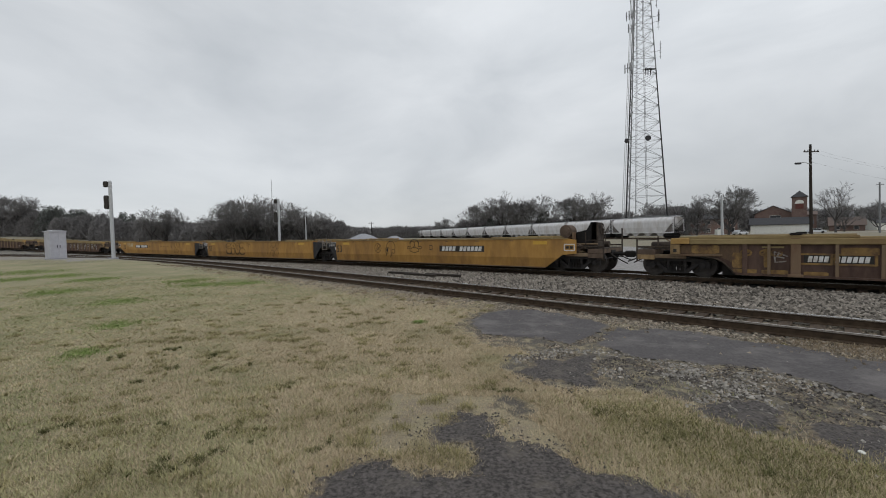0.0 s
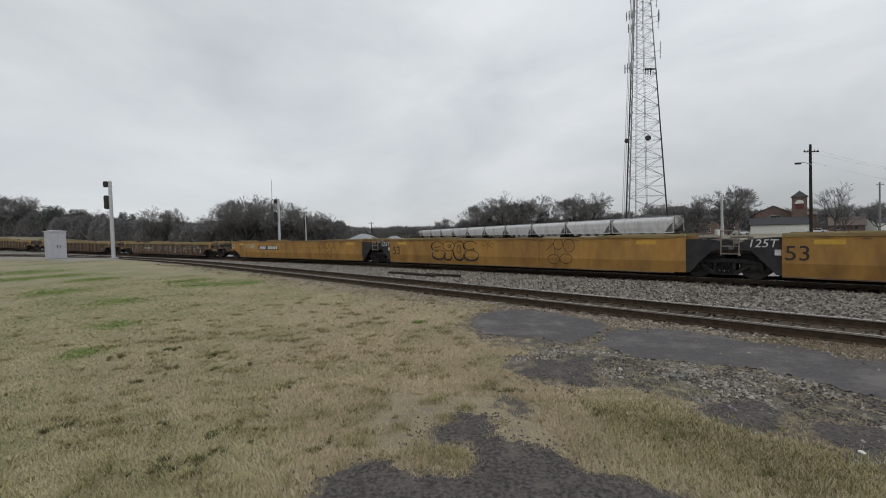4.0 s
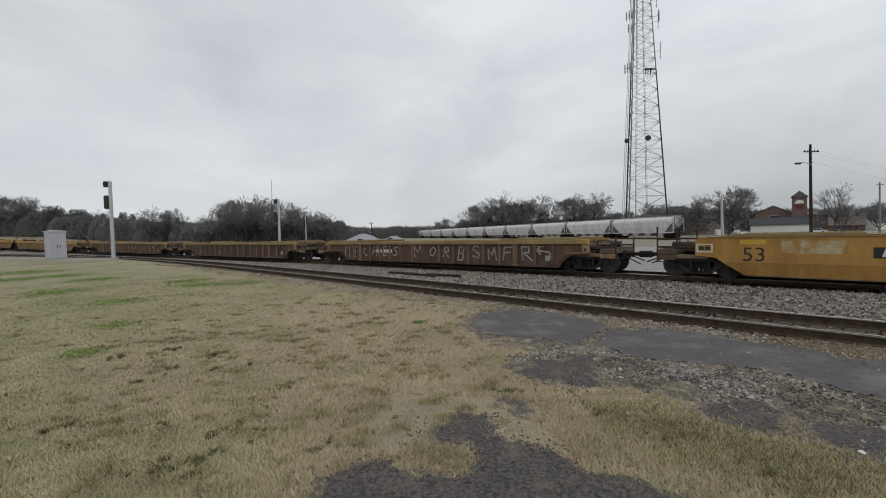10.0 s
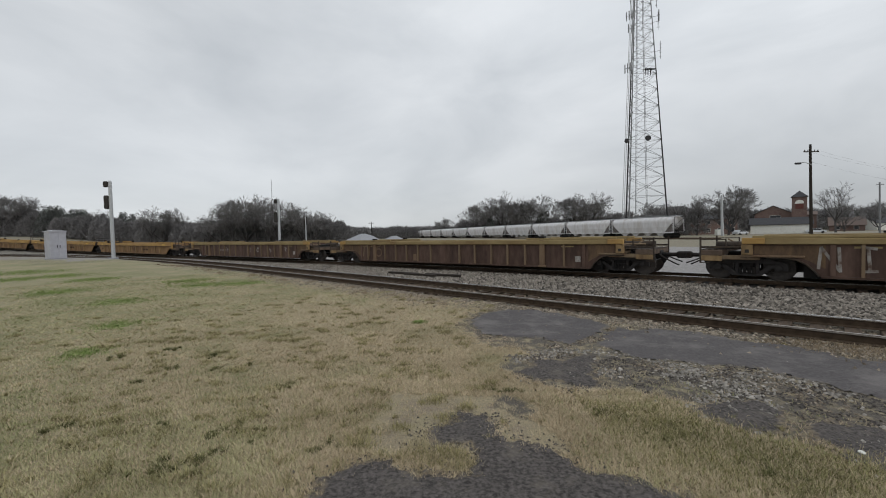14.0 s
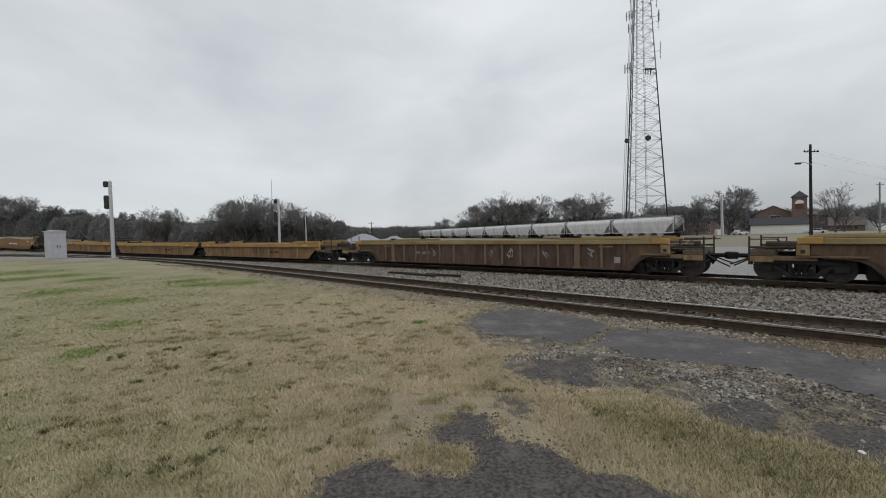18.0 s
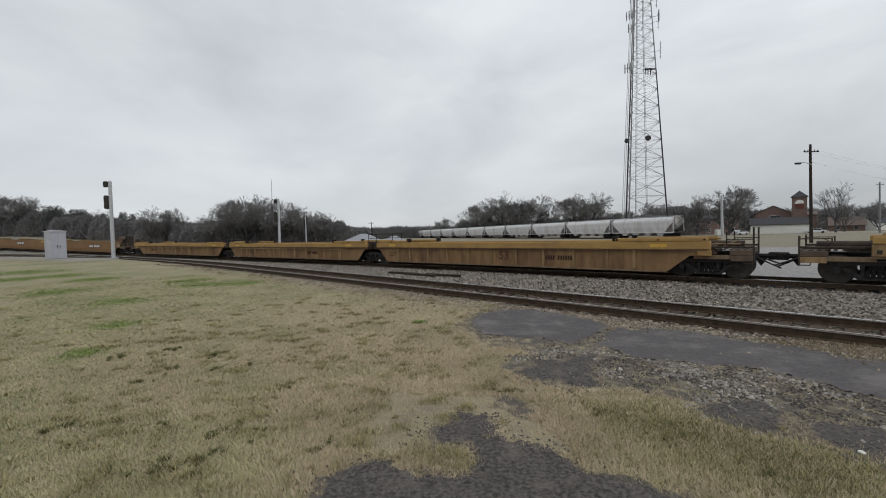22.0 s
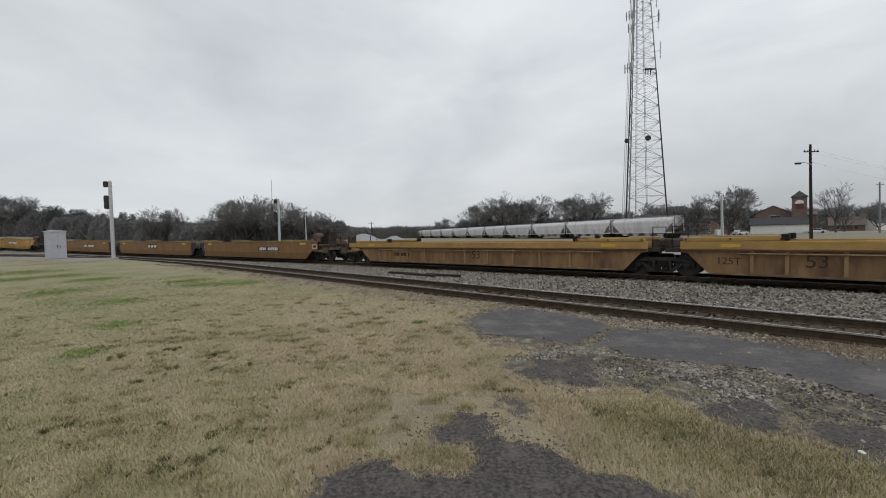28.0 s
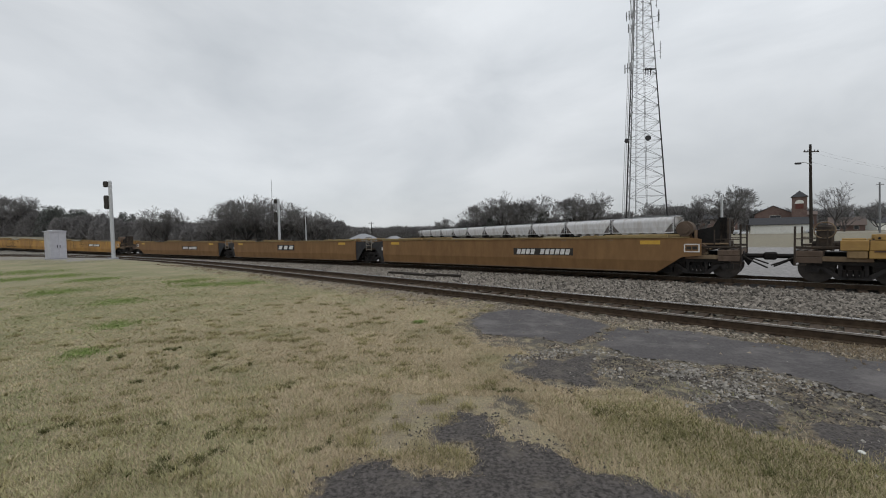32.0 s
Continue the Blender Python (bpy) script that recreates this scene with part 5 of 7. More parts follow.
def yellow_ribbed_unit(end, name, label):
    """An ochre articulated well unit with a deep yellow top chord and short ribs."""
    t = thing(name, label, "well car", "ribbed articulated set")
    x0, x1 = -9.45, (9.45 if end else 9.45)
    left = [(-8.55, 0.24), (-9.2, 0.95), (x0, 1.0)]
    right = [(9.45, 1.0), (9.2, 0.95), (8.55, 0.24)] if not end else [(9.45, 0.88), (8.75, 0.86), (8.0, 0.24)]
    for side in (-1, 1):
        bm = bmesh.new()
        slab(bm, left + [(x0, 1.1), (x1, 1.1)] + right, side, 1.42, 1.42, 0.05, 0.0, 1.0)
        part("side_panel", bm, OCHRE, t)
        bm = bmesh.new()
        box(bm, x0, x1, side * 1.43 - 0.08, side * 1.43 + 0.08, 1.1, 1.42, bevel=0.025)
        part("top_chord", bm, CHORD, t, "deep yellow top chord")
        bm = bmesh.new()
        box(bm, x0 + 0.1, x1 - 0.1, side * 1.44 - 0.09, side * 1.44 + 0.09, 1.06, 1.1)
        part("chord_lip", bm, BROWN, t)
        for a, b in ((x0 + 0.1, -6.45 if end else -6.3), (6.0, x1 - 0.1)):
            bm = bmesh.new()
            box(bm, a, b, side * 1.42 - 0.1, side * 1.42 + 0.1, 1.425, 1.56, bevel=0.015)
            part("container_guide", bm, CHORD, t, "raised yellow container guide")
            for u in (a + 0.1, (a + b) / 2, b - 0.1):
                bm = bmesh.new()
                rod(bm, (u, side * 1.535, 1.49), (u, side * 1.515, 1.49), 0.035, n=8)
                part("guide_bolt", bm, DARK, t)
            bm = bmesh.new()
            box(bm, (a + b) / 2 - 0.3, (a + b) / 2 + 0.3, side * 1.514 - 0.003, side * 1.514 + 0.003, 1.2, 1.32)
            part("reflective_strip", bm, SAFETY, t)
        bm = bmesh.new()
        box(bm, -8.5, 7.95 if end else 8.5, side * 1.42 - 0.07, side * 1.42 + 0.07, 0.19, 0.25)
        part("bottom_flange", bm, TAN, t, "pale worn bottom flange")
        bm = bmesh.new()
        box(bm, -0.05, 0.05, -0.05, 0.05, 0.0, 1.0)
        rib = None
        for u in ((-7.38, -6.35) if end else (-7.2, -6.25)) + (-4.83, -3.35, -1.81, -0.33, 1.15, 2.65, 4.15, 5.65, 6.75):
            if rib is None:
                rib = part("rib", bm, RIBTAN, t)
                ob = rib
            else:
                ob = new("rib", rib.data)
                ob.parent = t
            ob.matrix_basis = pose(u, side * 1.46, 0.27)
            ob.scale = (1, 1, 0.79)
            foot = bmesh.new()
            slab(foot, [(u - 0.1, 0.25), (u + 0.1, 0.25), (u + 0.065, 0.31), (u - 0.065, 0.31)], side, 1.5, 1.5, 0.06, 0.0, 1.0)
            part("rib_foot", foot, RIBTAN, t)
        bm = bmesh.new()
        rod(bm, (-7.6, side * 1.535, 0.97), (7.2, side * 1.535, 0.97), 0.026, n=6)
        part("air_pipe", bm, RIBTAN, t, "thin worn brake pipe")
        for u in (-6.45 if end else -6.3, 6.0):
            bm = bmesh.new()
            box(bm, u - 0.12, u + 0.12, side * 1.4 - 0.12, side * 1.4 + 0.12, 1.43, 1.66, bevel=0.03)
            part("guide_lug", bm, DARK, t)
    well_floor(t, -8.2, 7.6, OCHRE)
    for u in (-1, 1):
        bm = bmesh.new()
        slab(bm, [(u * 7.45, 0.28), (u * 8.6, 0.86), (u * 9.5, 0.9), (u * 9.5, 1.08), (u * 7.45, 1.08)], -1, 1.2, 1.2, 2.4, 0.0, 1.0)
        part("underframe", bm, DARK, t, "dark box frame over the truck")
        # added black fillers; the longer one closes the pale gap at a shared truck
        bm = bmesh.new()
        far = 8.98 if end and u < 0 else 8.5
        box(bm, min(u * 7.5, u * far), max(u * 7.5, u * far), -1.15, 1.15, 0.16, 0.9)
        part("well_end", bm, DARK, t, "dark filler block added to keep the gap beside the truck black")
        bm = bmesh.new()
        box(bm, min(u * 8.4, u * 9.55), max(u * 8.4, u * 9.55), -0.6, 0.6, 0.3, 0.96)
        part("center_sill", bm, DARK, t)
    for u in ((-1,) if end else (-1, 1)):
        bm = bmesh.new()
        box(bm, min(u * 8.9, u * 9.86), max(u * 8.9, u * 9.86), -1.25, 1.25, 0.98, 1.16, bevel=0.02)
        box(bm, u * 9.7 - 0.15, u * 9.7 + 0.15, -1.2, 1.2, 1.16, 1.5, bevel=0.04)
        part("articulation_deck", bm, GEAR, t, "dark rusty deck over the shared truck")
        bm = bmesh.new()
        for dy in (-1.2, 1.2):
            rod(bm, (u * 9.6, dy, 1.16), (u * 9.6, dy, 2.0), 0.02, n=6)
        rod(bm, (u * 9.6, -1.2, 1.72), (u * 9.6, 1.2, 1.72), 0.018, n=6)
        rod(bm, (u * 9.6, -1.2, 2.0), (u * 9.6, 1.2, 2.0), 0.018, n=6)
        part("end_rail", bm, DARK, t, "dark end rail")
    if end:
        truck(t, -TRUCK_AT)
        truck(t, TRUCK_AT)
        coupler_end(t, 9.45, EARTH, 1.9, brake=False)
        for side in (-1, 1):
            bm = bmesh.new()
            box(bm, 9.0, 9.46, side * 1.44 - 0.07, side * 1.44 + 0.07, 0.86, 1.1, bevel=0.02)
            part("corner_post", bm, CHORD, t, "yellow corner post")
    return t


def face_m(x, z, side=-1, out=1.503):
    """A pose on the lawn-facing side of a car, upright writing."""
    return pose(x, side * out, z, 90, 0, 0) if side < 0 else pose(x, out, z, 90, 0, 180)


def mark_plate(parent, x, z, sgn, out, w=3.1, h=0.33, plate=True, ink=None):
    """A dark plate with slanted pale bars where the car's registration stands."""
    if plate:
        bm = bmesh.new()
        box(bm, x - w / 2, x + w / 2, sgn * out - 0.003, sgn * out + 0.003, z - h / 2, z + h / 2)
        part("mark_plate", bm, BLACK, parent, "black registration plate")
    n = 11
    for k in range(n):
        if k == 4:
            continue
        bm = bmesh.new()
        u = x + sgn * -1 * (k - (n - 1) / 2) * (w * 0.9 / n)
        hh, ww = h * 0.37, w * 0.36 / n
        pts = [(u - ww, z - hh), (u + ww * 0.9, z - hh), (u + ww * 1.5, z + hh), (u - ww * 0.4, z + hh)]
        slab(bm, [(2 * u - a, b) for a, b in pts] if sgn > 0 else pts, sgn, out + 0.008, out + 0.008, 0.004, 0.0, 1.0)
        part("mark_bar", bm, ink or WHITE, parent, "pale slanted bar")


def scrawl(parent, strokes, x, z, sgn, out, size, width, material, label):
    """Spray-painted strokes, as thin flat bands on a car's side."""
    bm = bmesh.new()
    for pts in strokes:
        for (a, b), (c, d) in zip(pts, pts[1:]):
            p, q = Vector((a, b)) * size, Vector((c, d)) * size
            t = q - p
            if t.length < 1e-6:
                continue
            nrm = Vector((-t.y, t.x)).normalized() * width
            ext = t.normalized() * width * 0.5
            quad = [p - ext + nrm, p - ext - nrm, q + ext - nrm, q + ext + nrm]
            vs = [bm.verts.new((x + w.x * -sgn, sgn * out, z + w.y)) for w in quad]
            bm.faces.new(vs)
    part("spray_paint", bm, material, parent, label)


def loop(cx, cy, rx, ry, n=14, a0=0.0, a1=6.2832, wob=0.0):
    return [(cx + math.cos(a0 + (a1 - a0) * k / n) * rx * (1 + wob * math.sin(3 * k)), cy + math.sin(a0 + (a1 - a0) * k / n) * ry) for k in range(n + 1)]


YE = "weathered yellow smooth-sided well car unit on the main line"
GO = "faded gold-brown smooth-sided well car unit"
OC = "dusty ochre ribbed well car unit with deep yellow top sill"
T_END, T_MID = smooth_unit(True, YELLOW, "well_car", YE), smooth_unit(False, YELLOW, "well_car", YE)
G_END, G_MID = smooth_unit(True, GOLD, "well_car", GO), smooth_unit(False, GOLD, "well_car", GO)
R_END, R_MID = yellow_ribbed_unit(True, "well_car", OC), yellow_ribbed_unit(False, "well_car", OC)
B_ONE = ribbed_car()

# each unit: its model, the way marks of its two trucks at the start, whether it is turned round
CONSIST = [[B_ONE, 33.3, 13.4, False], [T_END, 9.55, -10.25, False], [T_MID, -10.25, -30.0, False], [T_END, -30.0, -49.6, True],
           [B_ONE, -53.2, -73.0, False], [B_ONE, -77.0, -96.9, False], [B_ONE, -100.7, -120.4, False],
           [R_END, -124.4, -144.5, False], [R_MID, -144.5, -164.5, False], [R_END, -164.75, -184.65, True],
           [G_END, -188.6, -207.9, False], [G_MID, -207.9, -228.0, False], [G_END, -228.0, -247.8, True],
           [T_END, -251.8, -271.6, False], [T_MID, -271.6, -291.3, False], [T_END, -291.3, -311.0, True]]
UNITS, used = [], set()
for model, a, b, turned in CONSIST:
    if model in used:
        ob = copy_thing(model, pose(0, 0, 0))
    else:
        ob = model
        used.add(model)
    UNITS.append((ob, a, b, turned))

# the set of trucks and end gear, for each model, ahead (+x end) and behind (-x end), and the decks over shared trucks
SET = {B_ONE: (-0.65, -0.15), T_END: (-0.55, -0.2), T_MID: (0.0, 0.0), G_END: (-0.55, -0.2), G_MID: (0.0, 0.0), R_END: (-0.58, -0.45), R_MID: (0.0, 0.0)}
for k, ((ob, a, b, turned), (model, _, _, _)) in enumerate(zip(UNITS, CONSIST)):
    ahead, behind = SET[model]
    if turned:
        for child in list(ob.children):
            if child.name.split(".")[0] in ("brake_stand", "brake_wheel", "brake_bracket", "brake_reservoir", "tank_bracket"):
                bpy.data.objects.remove(child)
        ahead, behind = (-0.1 if model == R_END else -0.4), 0.0
    for child in list(ob.children):
        kind = child.name.split(".")[0]
        if kind == "truck":
            child.location.x += ahead if child.location.x > 0 else behind
        elif turned and model == R_END and kind in ("rib", "rib_foot"):
            child.location.x += 0.18
        elif model == R_END and not turned and kind == "air_pipe":
            bpy.data.objects.remove(child)
        elif kind in ("articulation_deck", "brake_rigging", "end_rail"):
            child.location.x += 0.0 if turned else -0.2
        elif kind in END_GEAR:
            child.location.x += behind - (0.4 if k == 6 else 0.0) if child.matrix_basis[0][0] < 0 else ahead


def dress(k):
    """The unit k and the sign of its lawn side in its own space."""
    ob, a, b, turned = UNITS[k]
    return ob, (1 if turned else -1), (a + b) / 2


def at_mark(k, c):
    """A way mark c at the start, in the unit's own x."""
    ob, sgn, mid = dress(k)
    return (c - mid) * (1 if sgn < 0 else -1)


def dress_train():
    for k in (1, 13):
        ob, sgn, mid = dress(k)
        mark_plate(ob, at_mark(k, mid + 3.0), 1.07, sgn, 1.503)
        lettering("53", 0.7, BLACK, ob, face_m(at_mark(k, mid - 8.0), 0.98, sgn))
        lettering("125T", 0.4, WHITE, ob, face_m(at_mark(k, mid - 8.95), 1.32, sgn, 1.433), lean=0.2)
        scrawl(ob, [loop(0, 0, 0.62, 0.6), loop(0.15, 0.25, 0.22, 0.2), [(-0.35, 0.05), (-0.05, -0.15), (0.3, 0.0)], [(-0.3, -0.3), (0.1, -0.1), (0.35, -0.3)]], at_mark(k, mid - 3.85), 1.08, sgn, 1.504, 0.5, 0.02, SPRAYDARK, "dark spray-painted ring")
        scrawl(ob, [loop(0.2, 0.25, 0.62, 0.6, a0=-0.6, a1=3.3), loop(-0.3, -0.12, 0.36, 0.3, a0=0.6, a1=5.2), loop(0.55, -0.2, 0.24, 0.2, a0=-2.4, a1=2.6), [(-0.55, -0.3), (-0.4, -0.75)], [(0.1, -0.75), (0.35, -0.55), (0.3, -0.3)]], at_mark(k, mid - 2.75), 1.0, sgn, 1.504, 0.62, 0.022, SPRAYDARK, "dark spray-painted doodle")
        scrawl(ob, [[(-0.06, 0.0), (0.0, 0.08), (0.06, 0.0), (0.0, -0.1), (-0.06, 0.0)], [(-0.02, 0.04), (0.02, -0.05)]], at_mark(k, mid - 2.95), 0.95, sgn, 1.505, 1.0, 0.04, BLACK, "black spray-painted blot")
        scrawl(ob, [loop(-0.3, 0.38, 0.34, 0.42, a0=-0.5, a1=3.9), loop(0.3, 0.38, 0.34, 0.42, a0=-0.8, a1=3.6), loop(0, 0.42, 0.72, 0.55, a0=0.1, a1=3.0), loop(0, -0.2, 0.7, 0.26), loop(-0.88, 0.05, 0.2, 0.13, a0=0.5, a1=5.5), loop(0.9, 0.08, 0.22, 0.14, a0=-2.4, a1=2.6), [(-0.14, 0.0), (-0.1, 0.2)], [(0.1, 0.0), (0.12, 0.2)]], at_mark(k, mid - 0.55), 1.08, sgn, 1.504, 0.55, 0.024, SPRAYDARK, "dark spray-painted loops")
        scrawl(ob, [[(0, 0), (0.2, 0), (0.2, 0.25), (0, 0.25), (0, 0)]], at_mark(k, mid + 0.7), 1.0, sgn, 1.504, 1.0, 0.015, BLACK, "small stencil square")
    for k in (2, 14):
        ob, sgn, mid = dress(k)
        lettering("53", 0.7, BLACK, ob, face_m(at_mark(k, mid - 7.75), 0.9, sgn))
        lettering("125T", 0.4, WHITE, ob, face_m(at_mark(k, mid - 8.9), 1.32, sgn, 1.433), lean=0.2)
        bub = [loop(-1.2, 0.2, 0.42, 0.27, a0=0.3, a1=4.9), loop(-1.1, -0.24, 0.48, 0.25, a0=-2.6, a1=2.0), [(-1.45, 0.12), (-1.0, 0.2)],
               loop(-0.4, 0.22, 0.4, 0.27), loop(-0.45, -0.28, 0.26, 0.24, a0=2.4, a1=6.9), loop(-0.36, 0.22, 0.1, 0.07),
               loop(0.32, 0.0, 0.4, 0.5, wob=0.06), loop(0.3, 0.05, 0.13, 0.2), loop(1.05, 0.24, 0.42, 0.24, a0=0.4, a1=5.4), loop(1.12, -0.26, 0.46, 0.25, a0=2.2, a1=7.6), [(0.85, -0.02), (1.3, 0.1)]]
        scrawl(ob, bub, at_mark(k, mid - 3.0), 0.98, sgn, 1.504, 1.05, 0.024, SPRAYDARK, "brown bubble graffiti outline")
        scrawl(ob, [loop(-1.12, -0.27, 0.5, 0.25, a0=2.7, a1=5.6), loop(-0.46, -0.3, 0.28, 0.24, a0=2.9, a1=5.9), loop(0.31, -0.02, 0.42, 0.52, a0=3.1, a1=5.4), loop(1.1, -0.28, 0.48, 0.25, a0=2.8, a1=5.9), loop(-1.22, 0.2, 0.44, 0.27, a0=2.5, a1=3.8), loop(1.03, 0.24, 0.44, 0.24, a0=2.5, a1=3.9)], at_mark(k, mid - 3.0), 0.98, sgn, 1.505, 1.05, 0.04, BLACK, "black graffiti shadow")
        scrawl(ob, [[(math.cos(q) * 0.05, math.sin(q) * 0.05), (math.cos(q) * 0.32, math.sin(q) * 0.25)] for q in (0.2, 1.2, 2.3, 3.3, 4.4, 5.5)], at_mark(k, mid - 0.7), 1.3, sgn, 1.504, 1.0, 0.015, SPRAYDARK, "small dark scribble")
        scrawl(ob, [[(-1.3, -0.7), (-1.3, 0.6), (-0.8, 0.6)], [(-0.8, 0.0), (-0.3, 0.45), (-0.2, -0.2)], loop(0.0, 0.4, 0.3, 0.35), loop(0.7, 0.3, 0.35, 0.4), loop(-0.3, -0.55, 0.4, 0.3), loop(0.5, -0.5, 0.4, 0.3)], at_mark(k, mid + 3.2), 1.02, sgn, 1.504, 0.75, 0.016, SPRAYDARK, "dark spray-painted scrawl")
    for k in (3, 15):
        ob, sgn, mid = dress(k)
        mark_plate(ob, at_mark(k, mid - 3.3), 1.05, sgn, 1.503)
        lettering("53", 0.7, BLACK, ob, face_m(at_mark(k, mid - 7.75), 0.92, sgn))
        lettering("A", 0.34, BLACK, ob, face_m(at_mark(k, mid - 1.25), 1.05, sgn))
        for u, w in ((1.4, 0.5), (2.2, 0.6), (2.95, 0.5), (3.6, 0.45)):
            bm = bmesh.new()
            x = at_mark(k, mid + u)
            box(bm, x - w / 2, x + w / 2, sgn * 1.503 - 0.002, sgn * 1.503 + 0.002, 1.05, 1.075)
            part("stencil_bar", bm, SPRAYDARK, ob)
        scrawl(ob, [[(-1.3, -0.7), (-1.3, 0.6), (-0.9, 0.6)], [(-0.8, 0.4), (-0.5, 0.1), (-0.9, 0.0)], loop(-0.2, 0.3, 0.25, 0.35), loop(0.45, 0.35, 0.3, 0.35), [(0.45, 0.0), (0.45, -0.4)], loop(-0.4, -0.5, 0.3, 0.25), loop(0.25, -0.5, 0.3, 0.25), [(0.8, 0.5), (1.0, 0.2), (0.8, 0.0), (1.1, -0.1)]], at_mark(k, mid + 4.8), 1.03, sgn, 1.504, 0.8, 0.016, SPRAYDARK, "dark spray-painted scrawl")
        bm = bmesh.new()
        x = at_mark(k, mid - 6.2)
        box(bm, x - 0.8, x + 0.8, sgn * 1.502 - 0.002, sgn * 1.502 + 0.002, 1.0, 1.42)
        part("faded_patch", bm, FADED, ob, "pale faded patch of overspray")
    rng = random.Random(21)

    def tag(u, seed):
        r = random.Random(seed)
        return [[(u + r.uniform(-0.35, 0.35), r.uniform(-0.5, 0.5)) for _ in range(r.randint(3, 5))] for _ in range(2)]
    ob, sgn, mid = dress(4)
    glyph = {"N": [[(-0.3, -0.5), (-0.3, 0.5), (0.3, -0.5), (0.3, 0.5)]], "I": [[(0, -0.5), (0, 0.5)], [(-0.2, 0.5), (0.2, 0.5)], [(-0.2, -0.5), (0.2, -0.5)]],
             "C": [[(0.3, 0.4), (0.0, 0.5), (-0.3, 0.1), (-0.2, -0.4), (0.3, -0.4)]], "H": [[(-0.3, -0.5), (-0.3, 0.5)], [(0.3, -0.5), (0.3, 0.5)], [(-0.3, 0), (0.3, 0.05)]],
             "E": [[(0.3, 0.5), (-0.25, 0.5), (-0.25, -0.5), (0.3, -0.5)], [(-0.25, 0), (0.2, 0.05)]], "S": [[(0.35, 0.4), (-0.1, 0.5), (-0.3, 0.2), (0.3, -0.2), (0.1, -0.5), (-0.35, -0.35)]],
             "M": [[(-0.4, -0.5), (-0.35, 0.5), (0.0, -0.1), (0.35, 0.5), (0.4, -0.5)]], "O": [loop(0, 0, 0.32, 0.45, 10)], "R": [[(-0.28, -0.5), (-0.28, 0.5), (0.25, 0.4), (0.2, 0.05), (-0.25, 0.0), (0.35, -0.5)]],
             "B": [[(-0.3, -0.5), (-0.3, 0.5), (0.2, 0.4), (0.1, 0.05), (-0.25, 0.0), (0.3, -0.15), (0.2, -0.5), (-0.3, -0.5)]], "F": [[(-0.25, -0.5), (-0.25, 0.45), (0.45, 0.5)], [(-0.25, 0.05), (0.25, 0.1)]],
             "-": [[(0.5, -0.4), (0.48, 0.08), (-0.55, 0.22), (-0.15, 0.5)], [(-0.55, 0.22), (-0.2, -0.12)]]}
    for ch, u in zip("NICHESMORBSMFR-", (-7.85, -6.95, -5.9, -4.9, -3.92, -2.95, -0.98, 0.22, 1.25, 2.32, 3.35, 4.33, 5.28, 6.35, 7.3)):
        wob = random.Random(int(u * 100))
        lean, grow = wob.uniform(-0.25, 0.25), wob.uniform(0.85, 1.2)
        shape = [[((a + b * lean + wob.gauss(0, 0.04)) * grow, b * grow + wob.gauss(0, 0.04)) for a, b in s] for s in glyph[ch]]
        scrawl(ob, shape, at_mark(4, mid + u), 0.86 + wob.uniform(-0.05, 0.05), sgn, 1.411, 0.62, 0.042, SPRAY, "faded white graffiti letter")
    mark_plate(ob, at_mark(4, mid - 4.0), 0.88, sgn, 1.412, 1.7, 0.28, plate=False)
    # golden overspray on the leading brown car
    ob, sgn, mid = dress(0)
    for u, w, z0, z1 in ((-9.0, 0.45, 0.95, 1.27), (-8.0, 0.16, 0.45, 1.0), (-7.8, 0.36, 0.28, 0.42), (-6.95, 0.36, 0.28, 0.42), (-7.15, 0.1, 0.5, 1.15), (-5.9, 0.3, 0.28, 0.4), (-4.9, 0.42, 0.95, 1.2), (-3.9, 0.4, 0.3, 0.5), (-2.9, 0.4, 0.7, 1.2)):
        bm = bmesh.new()
        wob = random.Random(int(u * 50))
        pts = [(at_mark(0, mid + u) + w * math.cos(a) * wob.uniform(0.85, 1.1) * 1.55, (z0 + z1) / 2 + (z1 - z0) / 2 * math.sin(a) * wob.uniform(0.85, 1.05) * 1.55) for a in np.linspace(0, 6.283, 13)[:-1]]
        pts = [(min(max(p, at_mark(0, mid + u) - w), at_mark(0, mid + u) + w), min(max(q, z0), z1)) for p, q in pts]
        slab(bm, pts, sgn, 1.406, 1.406, 0.004, 0.0, 1.0)
        part("overspray_patch", bm, GOLDWASH, ob, "golden overspray patch")
    for u in (-7.75, -7.2, -6.9):
        scrawl(ob, [loop(0, 0, 0.3, 0.2), [(-0.25, -0.1), (0.25, 0.12)]], at_mark(0, mid + u), 1.0, sgn, 1.411, 0.5, 0.03, GOLDWASH, "golden chalk scribble")
    for u, w in ((-5.95, 0.42), (-5.0, 0.46)):
        scrawl(ob, [[(-w, -0.16), (w, -0.16), (w, 0.16), (-w, 0.16), (-w, -0.16)]], at_mark(0, mid + u), 0.82, sgn, 1.418, 1.0, 0.03, GOLDWASH, "golden frame round the mark")
    # tall hand brake housing and longer end on the trailing ochre unit
    ob, sgn, mid = dress(9)
    for side in (-1, 1):
        bm = bmesh.new()
        box(bm, 9.46, 10.1, side * 1.43 - 0.08, side * 1.43 + 0.08, 1.1, 1.42, bevel=0.02)
        part("chord_end", bm, CHORD, ob, "yellow chord end")
        bm = bmesh.new()
        box(bm, 9.48, 9.95, side * 1.42 - 0.06, side * 1.42 + 0.06, 0.86, 1.095, bevel=0.02)
        part("corner_post", bm, RIBTAN, ob, "worn golden corner post")
    bm = bmesh.new()
